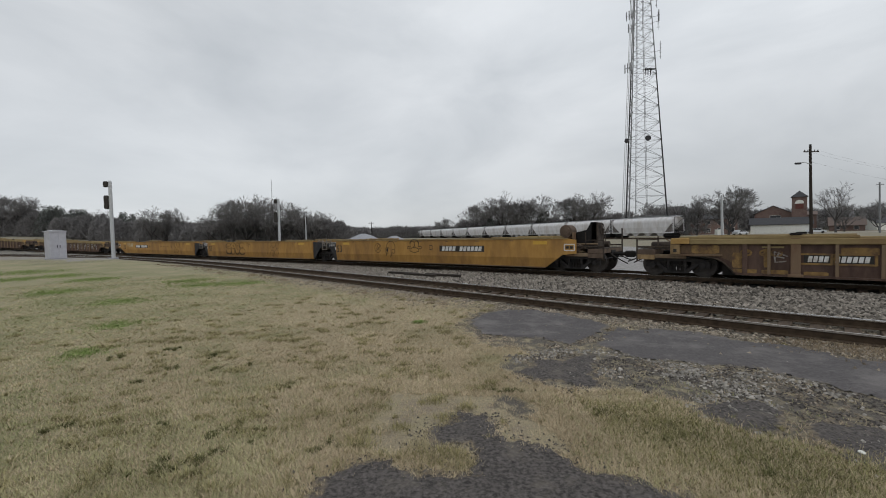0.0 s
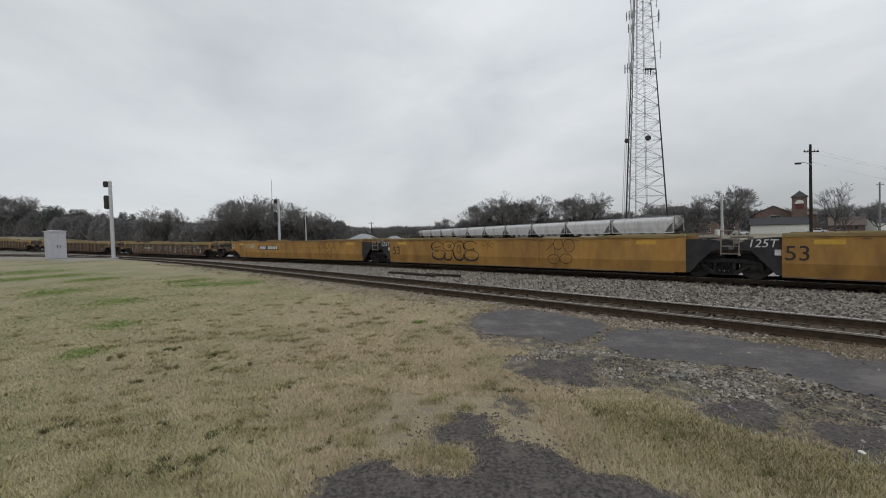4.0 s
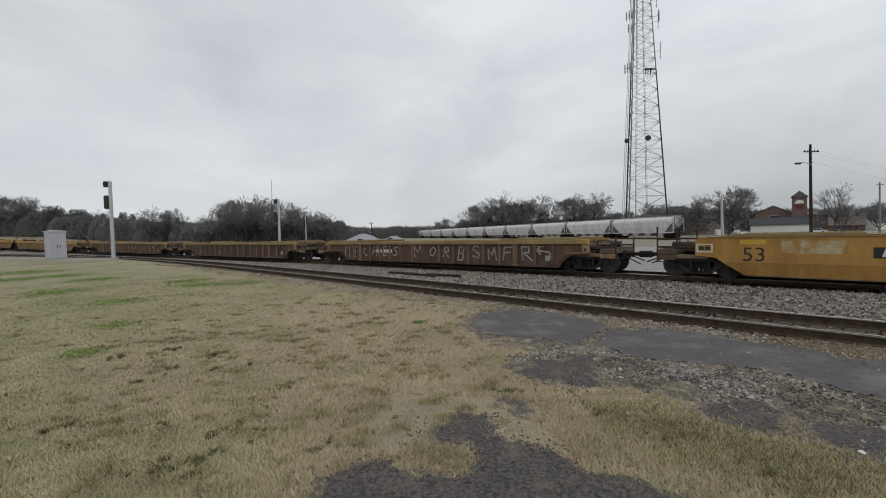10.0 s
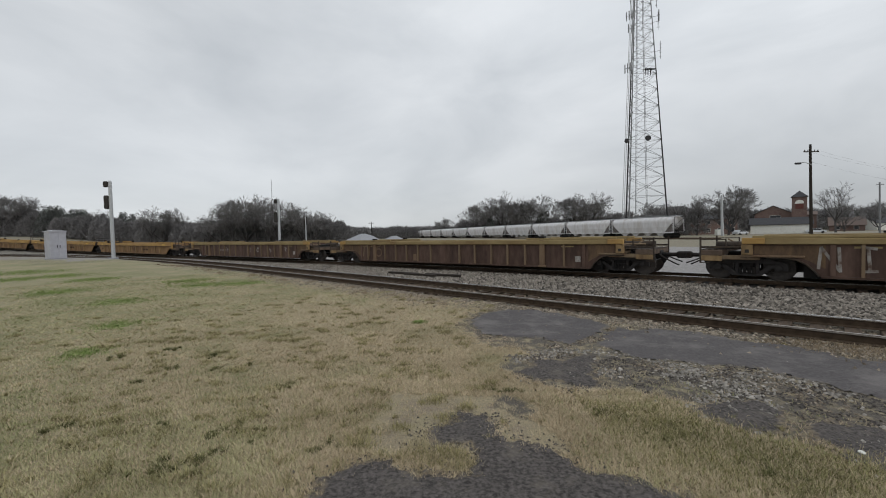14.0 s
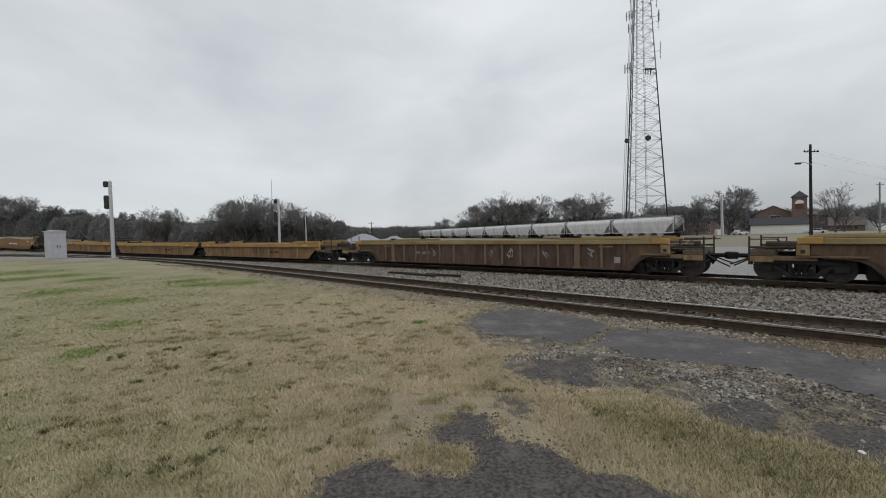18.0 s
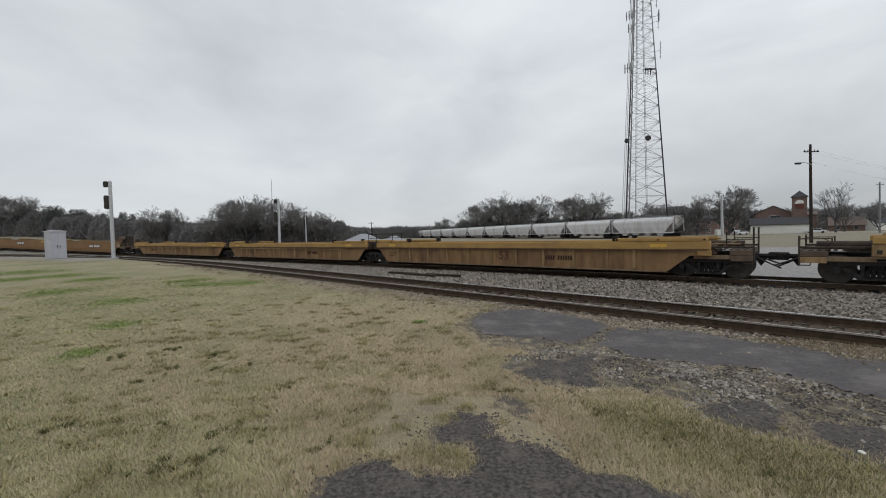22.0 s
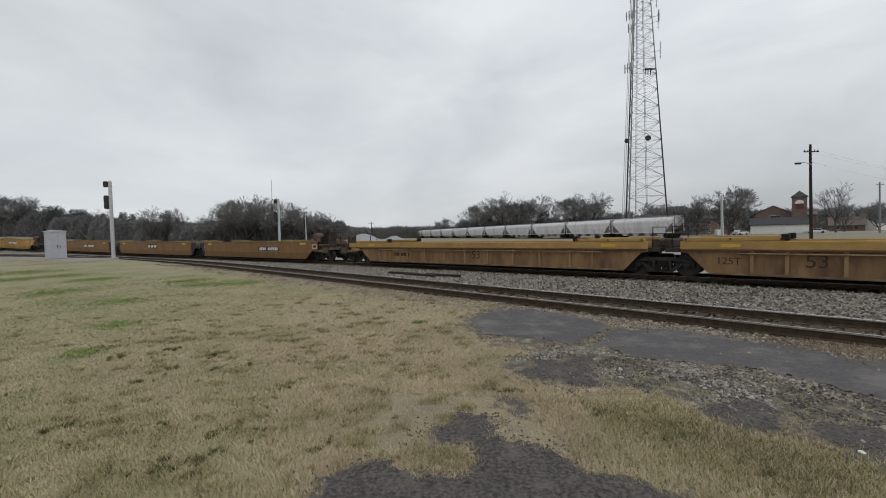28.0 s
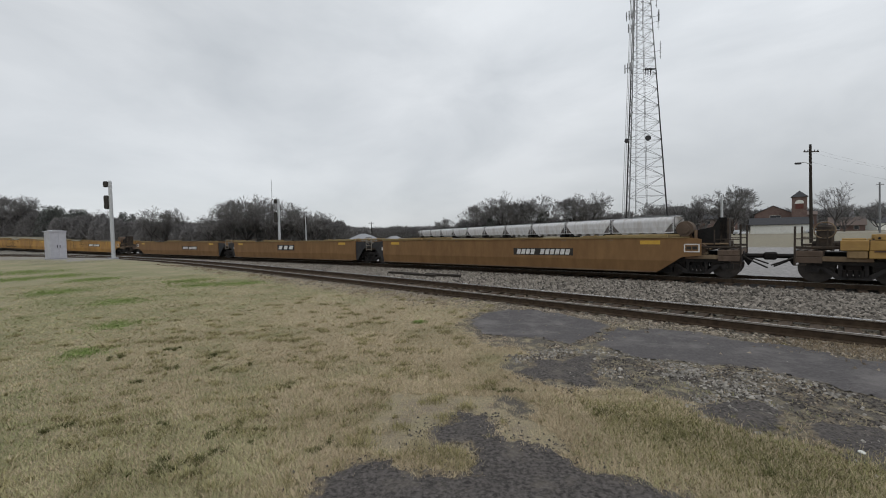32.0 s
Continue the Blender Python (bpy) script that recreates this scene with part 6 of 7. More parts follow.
    box(bm, 10.25, 10.68, sgn * 1.0 - 0.3, sgn * 1.0 + 0.2, 1.1, 1.92, bevel=0.06)
    part("brake_housing", bm, GEAR, ob, "tall dusty hand brake housing")
    bm = bmesh.new()
    for k in range(14):
        a, b = k * math.pi / 7, (k + 1) * math.pi / 7
        rod(bm, (10.47 + math.cos(a) * 0.27, sgn * 1.24, 1.75 + math.sin(a) * 0.27), (10.47 + math.cos(b) * 0.27, sgn * 1.24, 1.75 + math.sin(b) * 0.27), 0.018, n=6)
    rod(bm, (10.2, sgn * 1.24, 1.75), (10.74, sgn * 1.24, 1.75), 0.014, n=6)
    part("brake_wheel", bm, TAN, ob, "dull tan hand brake wheel")
    for k in (0, 5, 6):
        ob, sgn, mid = dress(k)
        if k == 5:
            for u, shape in ((-7.55, [[(-0.45, 0.5), (0.45, 0.45)], [(0.05, 0.5), (-0.1, -0.5)]]), (-6.95, [[(-0.1, -0.5), (0.0, 0.55)], [(-0.2, 0.3), (0.15, 0.5)]]), (-6.05, [loop(0, -0.12, 0.4, 0.36), [(-0.4, -0.1), (-0.2, 0.45), (0.3, 0.55)]])):
                scrawl(ob, shape, at_mark(k, mid + u), 0.86, sgn, 1.411, 0.68, 0.042, TAN, "broad faded tan stroke")
            bm = bmesh.new()
            x = at_mark(k, mid - 2.75)
            box(bm, x - 0.14, x + 0.14, sgn * 1.408 - 0.002, sgn * 1.408 + 0.002, 0.32, 0.72)
            part("pale_patch", bm, TAN, ob, "pale scraped patch")
            continue
        mark_plate(ob, at_mark(k, mid - (3.9 if k else 5.4)), 0.82, sgn, 1.412, 1.6 if k == 0 else 1.3, 0.25 if k == 0 else 0.2, plate=(k == 0), ink=WHITE if k == 0 else SPRAY)
        for i, u in enumerate((-6.8, -3.0, 1.1, 2.2, 4.2, 6.4)):
            if rng.random() < 0.75:
                scrawl(ob, tag(0, i + k * 7), at_mark(k, mid + u), 0.88, sgn, 1.411, 0.55, 0.02, SPRAY, "faded spray tag")

    for k in (7, 8, 9):
        ob, sgn, mid = dress(k)
        spot, load, mark = {7: (0.42, -7.95, 3.4), 8: (-5.5, -7.9, 3.4), 9: (0.85, -7.4, -4.9)}[k]
        lettering("53", 0.62, STENCIL, ob, face_m(at_mark(k, mid + spot), 0.72, sgn, 1.424))
        if k < 9:
            lettering("125T", 0.36, STENCIL, ob, face_m(at_mark(k, mid + load), 0.68, sgn, 1.424))
        mark_plate(ob, at_mark(k, mid + mark), 0.68, sgn, 1.424, 1.5, 0.28, plate=False, ink=STENCIL)
    for k in (10, 12):
        ob, sgn, mid = dress(k)
        mark_plate(ob, at_mark(k, mid + 3.0), 0.96, sgn, 1.503)
    ob, sgn, mid = dress(11)
    bm = bmesh.new()
    x = at_mark(11, mid)
    box(bm, x - 1.2, x + 1.2, sgn * 1.503 - 0.002, sgn * 1.503 + 0.002, 0.85, 1.3)
    part("emblem_panel", bm, SLATE, ob, "dark emblem panel")
    for u in (-0.75, 0.0, 0.75):
        bm = bmesh.new()
        slab(bm, [(x + u - 0.28, 0.93), (x + u + 0.18, 0.93), (x + u + 0.32, 1.22), (x + u - 0.18, 1.22)], sgn, 1.51, 1.51, 0.004, 0.0, 1.0)
        part("emblem_block", bm, WHITE, ob, "pale slanted block")


dress_train()


# ---- beside the tracks ----
def stand_z(x, y):
    return float(height([x], [y])[0])


def mast_signal(x, y, tall, turn, label, heads, col=GALV):
    t = thing("mast_signal", label, "railway signal", "mast signals", at=pose(x, y, stand_z(x, y), 0, 0, turn))
    bm = bmesh.new()
    rod(bm, (0, 0, 0), (0, 0, tall), 0.16, 0.14, n=14)
    m = part("mast", bm, col, t, "galvanized steel mast", smooth=False)
    bm = bmesh.new()
    box(bm, -0.28, 0.28, -0.28, 0.28, -0.15, 0.12, bevel=0.03)
    part("base", bm, PILE, t, "concrete base")
    bm = bmesh.new()
    rod(bm, (0, 0, tall), (0, 0, tall + 0.12), 0.17, 0.1, n=12)
    part("cap", bm, col, t)
    for z, hh in heads:
        bm = bmesh.new()
        box(bm, -0.55, -0.13, -0.16, 0.12, z - hh / 2, z + hh / 2, bevel=0.1)
        h = part("signal_head", bm, BLACK, t, "black signal head")
        k = max(1, int(round(hh / 0.55)))
        for i in range(k):
            c = z + hh / 2 - (i + 0.5) * hh / k
            bm = bmesh.new()
            rod(bm, (-0.35, 0.1, c), (-0.35, 0.34, c), 0.14, 0.13, n=12)
            part("lamp_hood", bm, BLACK, h)
        bm = bmesh.new()
        box(bm, -0.25, 0.02, -0.05, 0.05, z - 0.05, z + 0.05)
        part("bracket", bm, col, t)
    bm = bmesh.new()
    for u in (0.17, 0.45):
        rod(bm, (u, 0.12, 0.6), (u, 0.12, tall - 0.2), 0.016, n=5)
    for k in range(int((tall - 0.8) / 0.35)):
        rod(bm, (0.17, 0.12, 0.7 + k * 0.35), (0.45, 0.12, 0.7 + k * 0.35), 0.013, n=5)
    return t, bm


sig, lad = mast_signal(-30.45, 38.0, 7.05, 10, "tall grey mast signal with two black heads on the lawn", [(6.85, 0.55), (5.2, 1.25)])
lad.free()
sig, lad = mast_signal(-21.0, 53.0, 6.95, 10, "grey mast signal with two black heads beyond the main line", [(6.75, 0.55), (4.7, 1.35)])
part("ladder", lad, BLACK, sig)


def relay_case(x, y):
    """A pale metal relay house with a shallow roof, double door, vents and a foundation."""
    t = thing("relay_cabinet", "pale grey aluminium relay cabinet with a shallow roof", "cabinet", at=pose(x, y, stand_z(x, y) - 0.05, 0, 0, 66))
    bm = bmesh.new()
    box(bm, -0.6, 0.6, -0.47, 0.47, 0.1, 2.5, bevel=0.02)
    part("body", bm, SHELTER, t)
    bm = bmesh.new()
    slab(bm, [(-0.66, 2.49), (0.66, 2.49), (0.66, 2.56), (0.0, 2.66), (-0.66, 2.56)], -1, 0.53, 0.53, 1.06, 0.0, 1.0)
    part("roof", bm, SHELTER, t, "shallow pitched metal roof")
    bm = bmesh.new()
    box(bm, -0.66, 0.66, -0.53, 0.53, -0.25, 0.1)
    part("foundation", bm, PILE, t, "concrete foundation")
    for a in (-1, 1):
        bm = bmesh.new()
        box(bm, min(a * 0.03, a * 0.52), max(a * 0.03, a * 0.52), -0.49, -0.47, 0.2, 2.35, bevel=0.008)
        d = part("door", bm, SHELTER, t, "flush metal door")
        bm = bmesh.new()
        box(bm, a * 0.1 - 0.025, a * 0.1 + 0.025, -0.53, -0.491, 1.05, 1.3, bevel=0.01)
        part("handle", bm, SLATE, d, "dark latch handle")
        for z in (0.5, 1.2, 1.95):
            bm = bmesh.new()
            rod(bm, (a * 0.53, -0.497, z), (a * 0.53, -0.497, z + 0.15), 0.018, n=6)
            part("hinge", bm, SHELTER, d)
    for z in (0.45, 1.9):
        bm = bmesh.new()
        for k in range(5):
            box(bm, 0.601, 0.615, -0.3, 0.3, z + k * 0.05, z + k * 0.05 + 0.025)
        part("vent", bm, SLATE, t)
    bm = bmesh.new()
    rod(bm, (0.72, 0.3, -0.2), (0.72, 0.3, 2.75), 0.05, n=8)
    part("conduit", bm, DARK, t, "dark conduit pipe")


relay_case(-34.8, 37.0)


def small_post(x, y, tall):
    t = thing("trackside_post", "weathered trackside post with dark box", "post", at=pose(x, y, stand_z(x, y)))
    bm = bmesh.new()
    rod(bm, (0, 0, 0), (0, 0, tall), 0.09, 0.08, n=8)
    part("post", bm, GALV, t)
    bm = bmesh.new()
    box(bm, -0.22, -0.1, -0.1, 0.1, tall - 1.7, tall - 0.3, bevel=0.03)
    box(bm, 0.12, 0.24, -0.1, 0.1, tall - 1.2, tall, bevel=0.03)
    part("signal_box", bm, BLACK, t, "black target boxes")


small_post(-19.9, 60.0, 5.0)


def spare_ties(x, y, turn):
    """Dark spare ties lying between the tracks."""
    t = thing("spare_ties", "dark weathered spare ties lying in the ballast", "timber", at=pose(x, y, stand_z(x, y), 0, 0, turn))
    for a, b, c in ((0.0, 0.0, 0.03), (1.3, -0.3, 0.03), (2.4, 0.1, 0.03)):
        bm = bmesh.new()
        box(bm, a - 1.0, a + 1.0, b - 0.1, b + 0.1, c, c + 0.11, bevel=0.015)
        part("tie", bm, POLEWOOD, t)


spare_ties(-2.0, 20.6, -38)


def lattice_tower(x, y, base, tall, wide, top):
    """A three-legged lattice mast with bracing, antennas and dishes."""
    t = thing("lattice_tower", "tall grey steel lattice radio tower with antennas and dishes", "radio tower", at=pose(x, y, base))
    ang = [radians(a) for a in (-148, -28, 92)]

    def leg(k, z):
        r = wide + (top - wide) * z / tall
        return Vector((math.cos(ang[k]) * r, math.sin(ang[k]) * r, z))
    for k in range(3):
        bm = bmesh.new()
        rod(bm, leg(k, 0), leg(k, 46), 0.2, 0.15, n=6)
        part("leg", bm, SLATE if k < 2 else GREYSTEEL, t, "steel tower leg")
        bm = bmesh.new()
        rod(bm, leg(k, 46), leg(k, tall), 0.15, 0.09, n=6)
        part("upper_leg", bm, GREYSTEEL, t, "paler upper tower leg")
    bm = bmesh.new()
    z = 0.0
    while z < tall - 1:
        z2 = min(z + 5.8 - 3.6 * z / tall, tall)
        for k in range(3):
            j = (k + 1) % 3
            rod(bm, leg(k, z2), leg(j, z2), 0.04, n=4)
            rod(bm, leg(k, z), leg(j, z2), 0.05, n=4)
            rod(bm, leg(j, z), leg(k, z2), 0.05, n=4)
            zm = (z + z2) / 2
            cross = (leg(k, zm) + leg(j, zm)) / 2
            rod(bm, leg(k, zm), cross, 0.03, n=4)
            rod(bm, leg(j, zm), cross, 0.03, n=4)
        z = z2
    tagged(part("bracing", bm, TOWERGREY, t, "galvanized cross bracing"), kind="stuff")
    for a, b in ((-1.75, -0.55), (1.5, 0.3)):
        bm = bmesh.new()
        rod(bm, (a, -0.6, 0), (b, 0.0, tall), 0.07, n=5)
        rod(bm, (a + 0.35, -0.6, 0), (b + 0.25, 0.0, tall), 0.04, n=5)
        for k in range(70):
            q = (k + 0.5) / 70
            c = a + (b - a) * q
            rod(bm, (c, -0.6 * (1 - q), tall * q), (c + 0.33, -0.6 * (1 - q), tall * q), 0.03, n=4)
        part("cable_ladder", bm, TOWERGREY, t, "grey cable ladder inside the tower")
    bm = bmesh.new()
    for u in (0.75, 1.25):
        rod(bm, leg(0, 0) + Vector((-u, -0.2, 0)), leg(0, tall) + Vector((-u * 0.45, -0.1, 0)), 0.07, n=5)
    for k in range(90):
        q = tall * (k + 0.5) / 90
        w = 1 - 0.55 * q / tall
        rod(bm, leg(0, q) + Vector((-1.25 * w, -0.15, 0)), leg(0, q), 0.03, n=4)
    part("feed_ladder", bm, GALV, t, "pale antenna feed ladder")

    def dish(p, r):
        bm = bmesh.new()
        rod(bm, p, p + Vector((0, -0.45, 0)), r * 0.6, r, n=16)
        rod(bm, p + Vector((0, -0.45, 0)), p + Vector((0, -0.75, 0)), r, r, n=16)
        part("dish", bm, SLATE, t, "grey microwave dish")
    dish(leg(0, 26.3) + Vector((-1.0, -0.5, 0)), 0.62)
    dish((leg(0, 27) + leg(1, 27)) / 2 + Vector((0.35, -0.4, 0)), 0.75)

    def panels(zc, spread, faces):
        for k in faces:
            bm = bmesh.new()
            c = leg(k, zc)
            out = Vector((c.x, c.y, 0)).normalized()
            side = Vector((-out.y, out.x, 0))
            rod(bm, c + out * spread - side, c + out * spread + side, 0.05, n=5)
            rod(bm, c, c + out * spread, 0.05, n=5)
            arm = part("antenna_arm", bm, SLATE, t, "steel antenna arm")
            for w in (-0.8, 0.0, 0.8):
                bm = bmesh.new()
                q = c + out * spread + side * w
                rod(bm, q + Vector((0, 0, -1.2)), q + Vector((0, 0, 1.2)), 0.14, n=6)
                part("panel_antenna", bm, GREYSTEEL, arm)
    panels(46.2, 1.6, (0,))
    bm = bmesh.new()
    p = leg(1, 46.2)
    box(bm, p.x - 3.0, p.x - 0.2, p.y - 0.3, p.y + 0.3, p.z - 0.1, p.z + 0.12)
    for u in (-2.8, -2.2, -1.5):
        rod(bm, (p.x + u, p.y, p.z - 1.6), (p.x + u, p.y, p.z + 0.3), 0.12, n=6)
    part("antenna_platform", bm, DARK, t, "dark antenna platform")
    panels(60.5, 1.7, (0, 1, 2))
    for zc, k in ((51.0, 1), (59.0, 1), (65.0, 1), (66.0, 0)):
        bm = bmesh.new()
        c = leg(k, zc)
        out = Vector((c.x, c.y, 0)).normalized()
        rod(bm, c, c + out * 1.4, 0.04, n=5)
        rod(bm, c + out * 1.4 + Vector((0, 0, -2.2)), c + out * 1.4 + Vector((0, 0, 2.6)), 0.06, n=5)
        for q in (-1.6, -0.5, 0.6, 1.7):
            rod(bm, c + out * 1.1 + Vector((0, 0, q)), c + out * 1.8 + Vector((0, 0, q)), 0.04, n=4)
        part("whip_antenna", bm, SLATE, t, "side-mounted dipole antenna")
    return t


lattice_tower(56.25, 117.0, -0.2, 96.0, 7.05, 0.75)


# dark grey for the shaded hopper ends, with some rust in it
SLOPE_SHADE_RUST = paint("rust_stained_grey", (0.09, 0.08, 0.075), (0.15, 0.135, 0.125), 3.0, 0.8, 0.1)


def hopper_car():
    """A covered grain hopper: round-topped hull, sloped ends, hatches, trucks and ladders."""
    t = thing("covered_hopper_car", "pale grey covered hopper car parked on a far track", "freight car", "parked hopper cars")
    half, prof = 8.5, []
    for k in range(13):
        a = math.pi * k / 12
        prof.append((math.cos(a) * 1.55, 3.3 + math.sin(a) * 1.1))
    ring = [(1.3, 1.15), (1.52, 2.2)] + prof + [(-1.52, 2.2), (-1.3, 1.15)]
    bm = bmesh.new()
    rows = []
    for u in (-1, 1):
        rows.append([bm.verts.new((u * (half if z > 3.2 else 6.3 + (half - 6.3) * (z - 1.15) / 2.15), y, z)) for y, z in ring])
    n = len(ring)
    for i in range(n):
        j = (i + 1) % n
        bm.faces.new((rows[0][i], rows[0][j], rows[1][j], rows[1][i]))
    bm.faces.new(rows[0][::-1])
    bm.faces.new(rows[1])
    part("hull", bm, HOPPER, t)
    for u in (-1, 1):
        bm = bmesh.new()
        slab(bm, [(u * 6.2, 1.2), (u * 8.85, 1.2), (u * 8.6, 1.5), (u * 7.0, 2.0)], -1, 0.12, 0.12, 0.24, 0.0, 1.0)
        part("center_plate_web", bm, SLATE, t)
        for side in (-1, 1):
            bm = bmesh.new()
            rod(bm, (u * 8.7, side * 1.4, 1.2), (u * 8.3, side * 1.4, 3.5), 0.07, n=5)
            part("end_brace", bm, HOPPER, t)
            bm = bmesh.new()
            for v in (8.35, 8.75):
                rod(bm, (u * v, side * 1.5, 1.1), (u * v, side * 1.5, 4.3), 0.03, n=4)
            for k in range(9):
                rod(bm, (u * 8.35, side * 1.5, 1.3 + k * 0.35), (u * 8.75, side * 1.5, 1.3 + k * 0.35), 0.025, n=4)
            part("ladder", bm, HOPPER, t)
        bm = bmesh.new()
        for side in (-1, 1):
            rod(bm, (u * 8.8, side * 1.45, 1.1), (u * 8.8, side * 1.45, 4.2), 0.05, n=5)
        rod(bm, (u * 8.8, -1.45, 4.2), (u * 8.8, 1.45, 4.2), 0.05, n=5)
        rod(bm, (u * 8.8, -1.45, 2.4), (u * 8.8, 1.45, 2.4), 0.04, n=5)
        rod(bm, (u * 8.8, -1.45, 1.2), (u * 8.8, 1.45, 2.4), 0.05, n=5)
        rod(bm, (u * 8.8, 1.45, 2.4), (u * 8.8, -1.45, 4.2), 0.05, n=5)
        part("end_cage", bm, SLATE, t, "dark end cage")
        bm = bmesh.new()
        box(bm, min(u * 7.5, u * 8.9), max(u * 7.5, u * 8.9), -1.3, 1.3, 1.0, 1.16)
        part("end_platform", bm, SLATE, t)
        # dark triangular plates stand for the shade under the end slopes
        bm = bmesh.new()
        slab(bm, [(u * 6.5, 1.2), (u * 8.3, 1.2), (u * 8.45, 3.1)], -1, 1.46, 1.46, 0.04, 0.0, 1.0)
        slab(bm, [(u * 6.5, 1.2), (u * 8.3, 1.2), (u * 8.45, 3.1)], 1, 1.46, 1.46, 0.04, 0.0, 1.0)
        part("slope_gusset", bm, SLOPE_SHADE_RUST, t, "dark rusty triangle standing for the shade under the end slope")
        bm = bmesh.new()
        box(bm, u * 6.9 - 1.2, u * 6.9 + 1.2, -1.05, 1.05, 0.25, 0.75, bevel=0.05)
        for v in (-0.89, 0.89):
            rod(bm, (u * 6.9 + v, -0.85, 0.46), (u * 6.9 + v, 0.85, 0.46), 0.46, n=16)
        part("truck", bm, DARK, t)
    for u in (-5.0, -1.7, 1.7, 5.0):
        bm = bmesh.new()
        slab(bm, [(u - 1.4, 1.16), (u + 1.4, 1.16), (u + 0.4, 0.4), (u - 0.4, 0.4)], -1, 1.0, 1.0, 2.0, 0.0, 1.0)
        part("discharge_chute", bm, HOPPER, t)
    bm = bmesh.new()
    for side in (-1, 1):
        box(bm, -8.6, 8.6, side * 1.4 - 0.06, side * 1.4 + 0.06, 1.02, 1.22)
    part("side_sill", bm, HOPPER, t)
    bm = bmesh.new()
    box(bm, -half - 0.4, half + 0.4, -0.6, -0.35, 4.44, 4.5)
    box(bm, -half - 0.4, half + 0.4, 0.35, 0.6, 4.44, 4.5)
    box(bm, -half + 0.4, half - 0.4, -0.28, 0.28, 4.4, 4.55)
    part("roof_walk", bm, GALV, t, "galvanized roof walk and hatches")
    return t


HOP_DIR = Vector((-0.3308, 0.9437, 0))
HOP_TURN = math.degrees(math.atan2(HOP_DIR.y, HOP_DIR.x))
HOP_AT = Vector((42.2, 100.3, 0))
first_hopper = hopper_car()
for k in range(-1, 20):
    p = HOP_AT + HOP_DIR * (18.0 * (k + 0.5))
    m = pose(p.x, p.y, 0.02 + 0.004 * k, 0, 0, HOP_TURN)
    if k == -1:
        first_hopper.matrix_basis = m
    else:
        copy_thing(first_hopper, m)
bm = bmesh.new()
for side in (-0.75, 0.75):
    box(bm, -25, 400, side - 0.04, side + 0.04, -0.15, 0.0)
box(bm, -25, 400, -2.0, 2.0, -0.5, -0.14)
yard = part("yard_track", bm, RAILWEB, None)
yard.matrix_basis = pose(HOP_AT.x, HOP_AT.y, 0.02, 0, 0, HOP_TURN)
tagged(yard, "rusty yard track under the parked hopper cars", "railway track", kind="structure")


def gravel_pile(x, y, r, h, seed):
    t = bmesh.new()
    bmesh.ops.create_cone(t, cap_ends=True, segments=40, radius1=r, radius2=0.5, depth=h)
    bmesh.ops.subdivide_edges(t, edges=t.edges[:], cuts=4, use_grid_fill=True)
    for v in t.verts:
        q = noise.noise((v.co.x * 0.7 + seed, v.co.y * 0.7, v.co.z * 0.7)) * 0.25 + noise.noise((v.co.x * 3 + seed, v.co.y * 3, v.co.z * 3)) * 0.06
        v.co += Vector((v.co.x, v.co.y, 0.5)).normalized() * q
    ob = part("gravel_cone", t, PILE, None)
    ob.matrix_basis = pose(x, y, stand_z(x, y) + h / 2 - 0.1)
    return tagged(ob, "pale grey cone of heaped gravel beyond the train", "gravel pile", "gravel piles")


gravel_pile(-14.5, 75.0, 6.3, 2.6, 1)
gravel_pile(-10.0, 84.0, 4.8, 2.0, 5)


# ---- the town beyond ----
def window_on(parent, u, y, z, w, h):
    bm = bmesh.new()
    box(bm, u - w / 2 - 0.08, u + w / 2 + 0.08, y - 0.06, y + 0.04, z - h / 2 - 0.08, z + h / 2 + 0.08)
    f = part("window", bm, SIDING, parent, "white framed window")
    bm = bmesh.new()
    box(bm, u - w / 2, u + w / 2, y - 0.09, y - 0.05, z - h / 2, z + h / 2)
    part("pane", bm, GLASS, f)


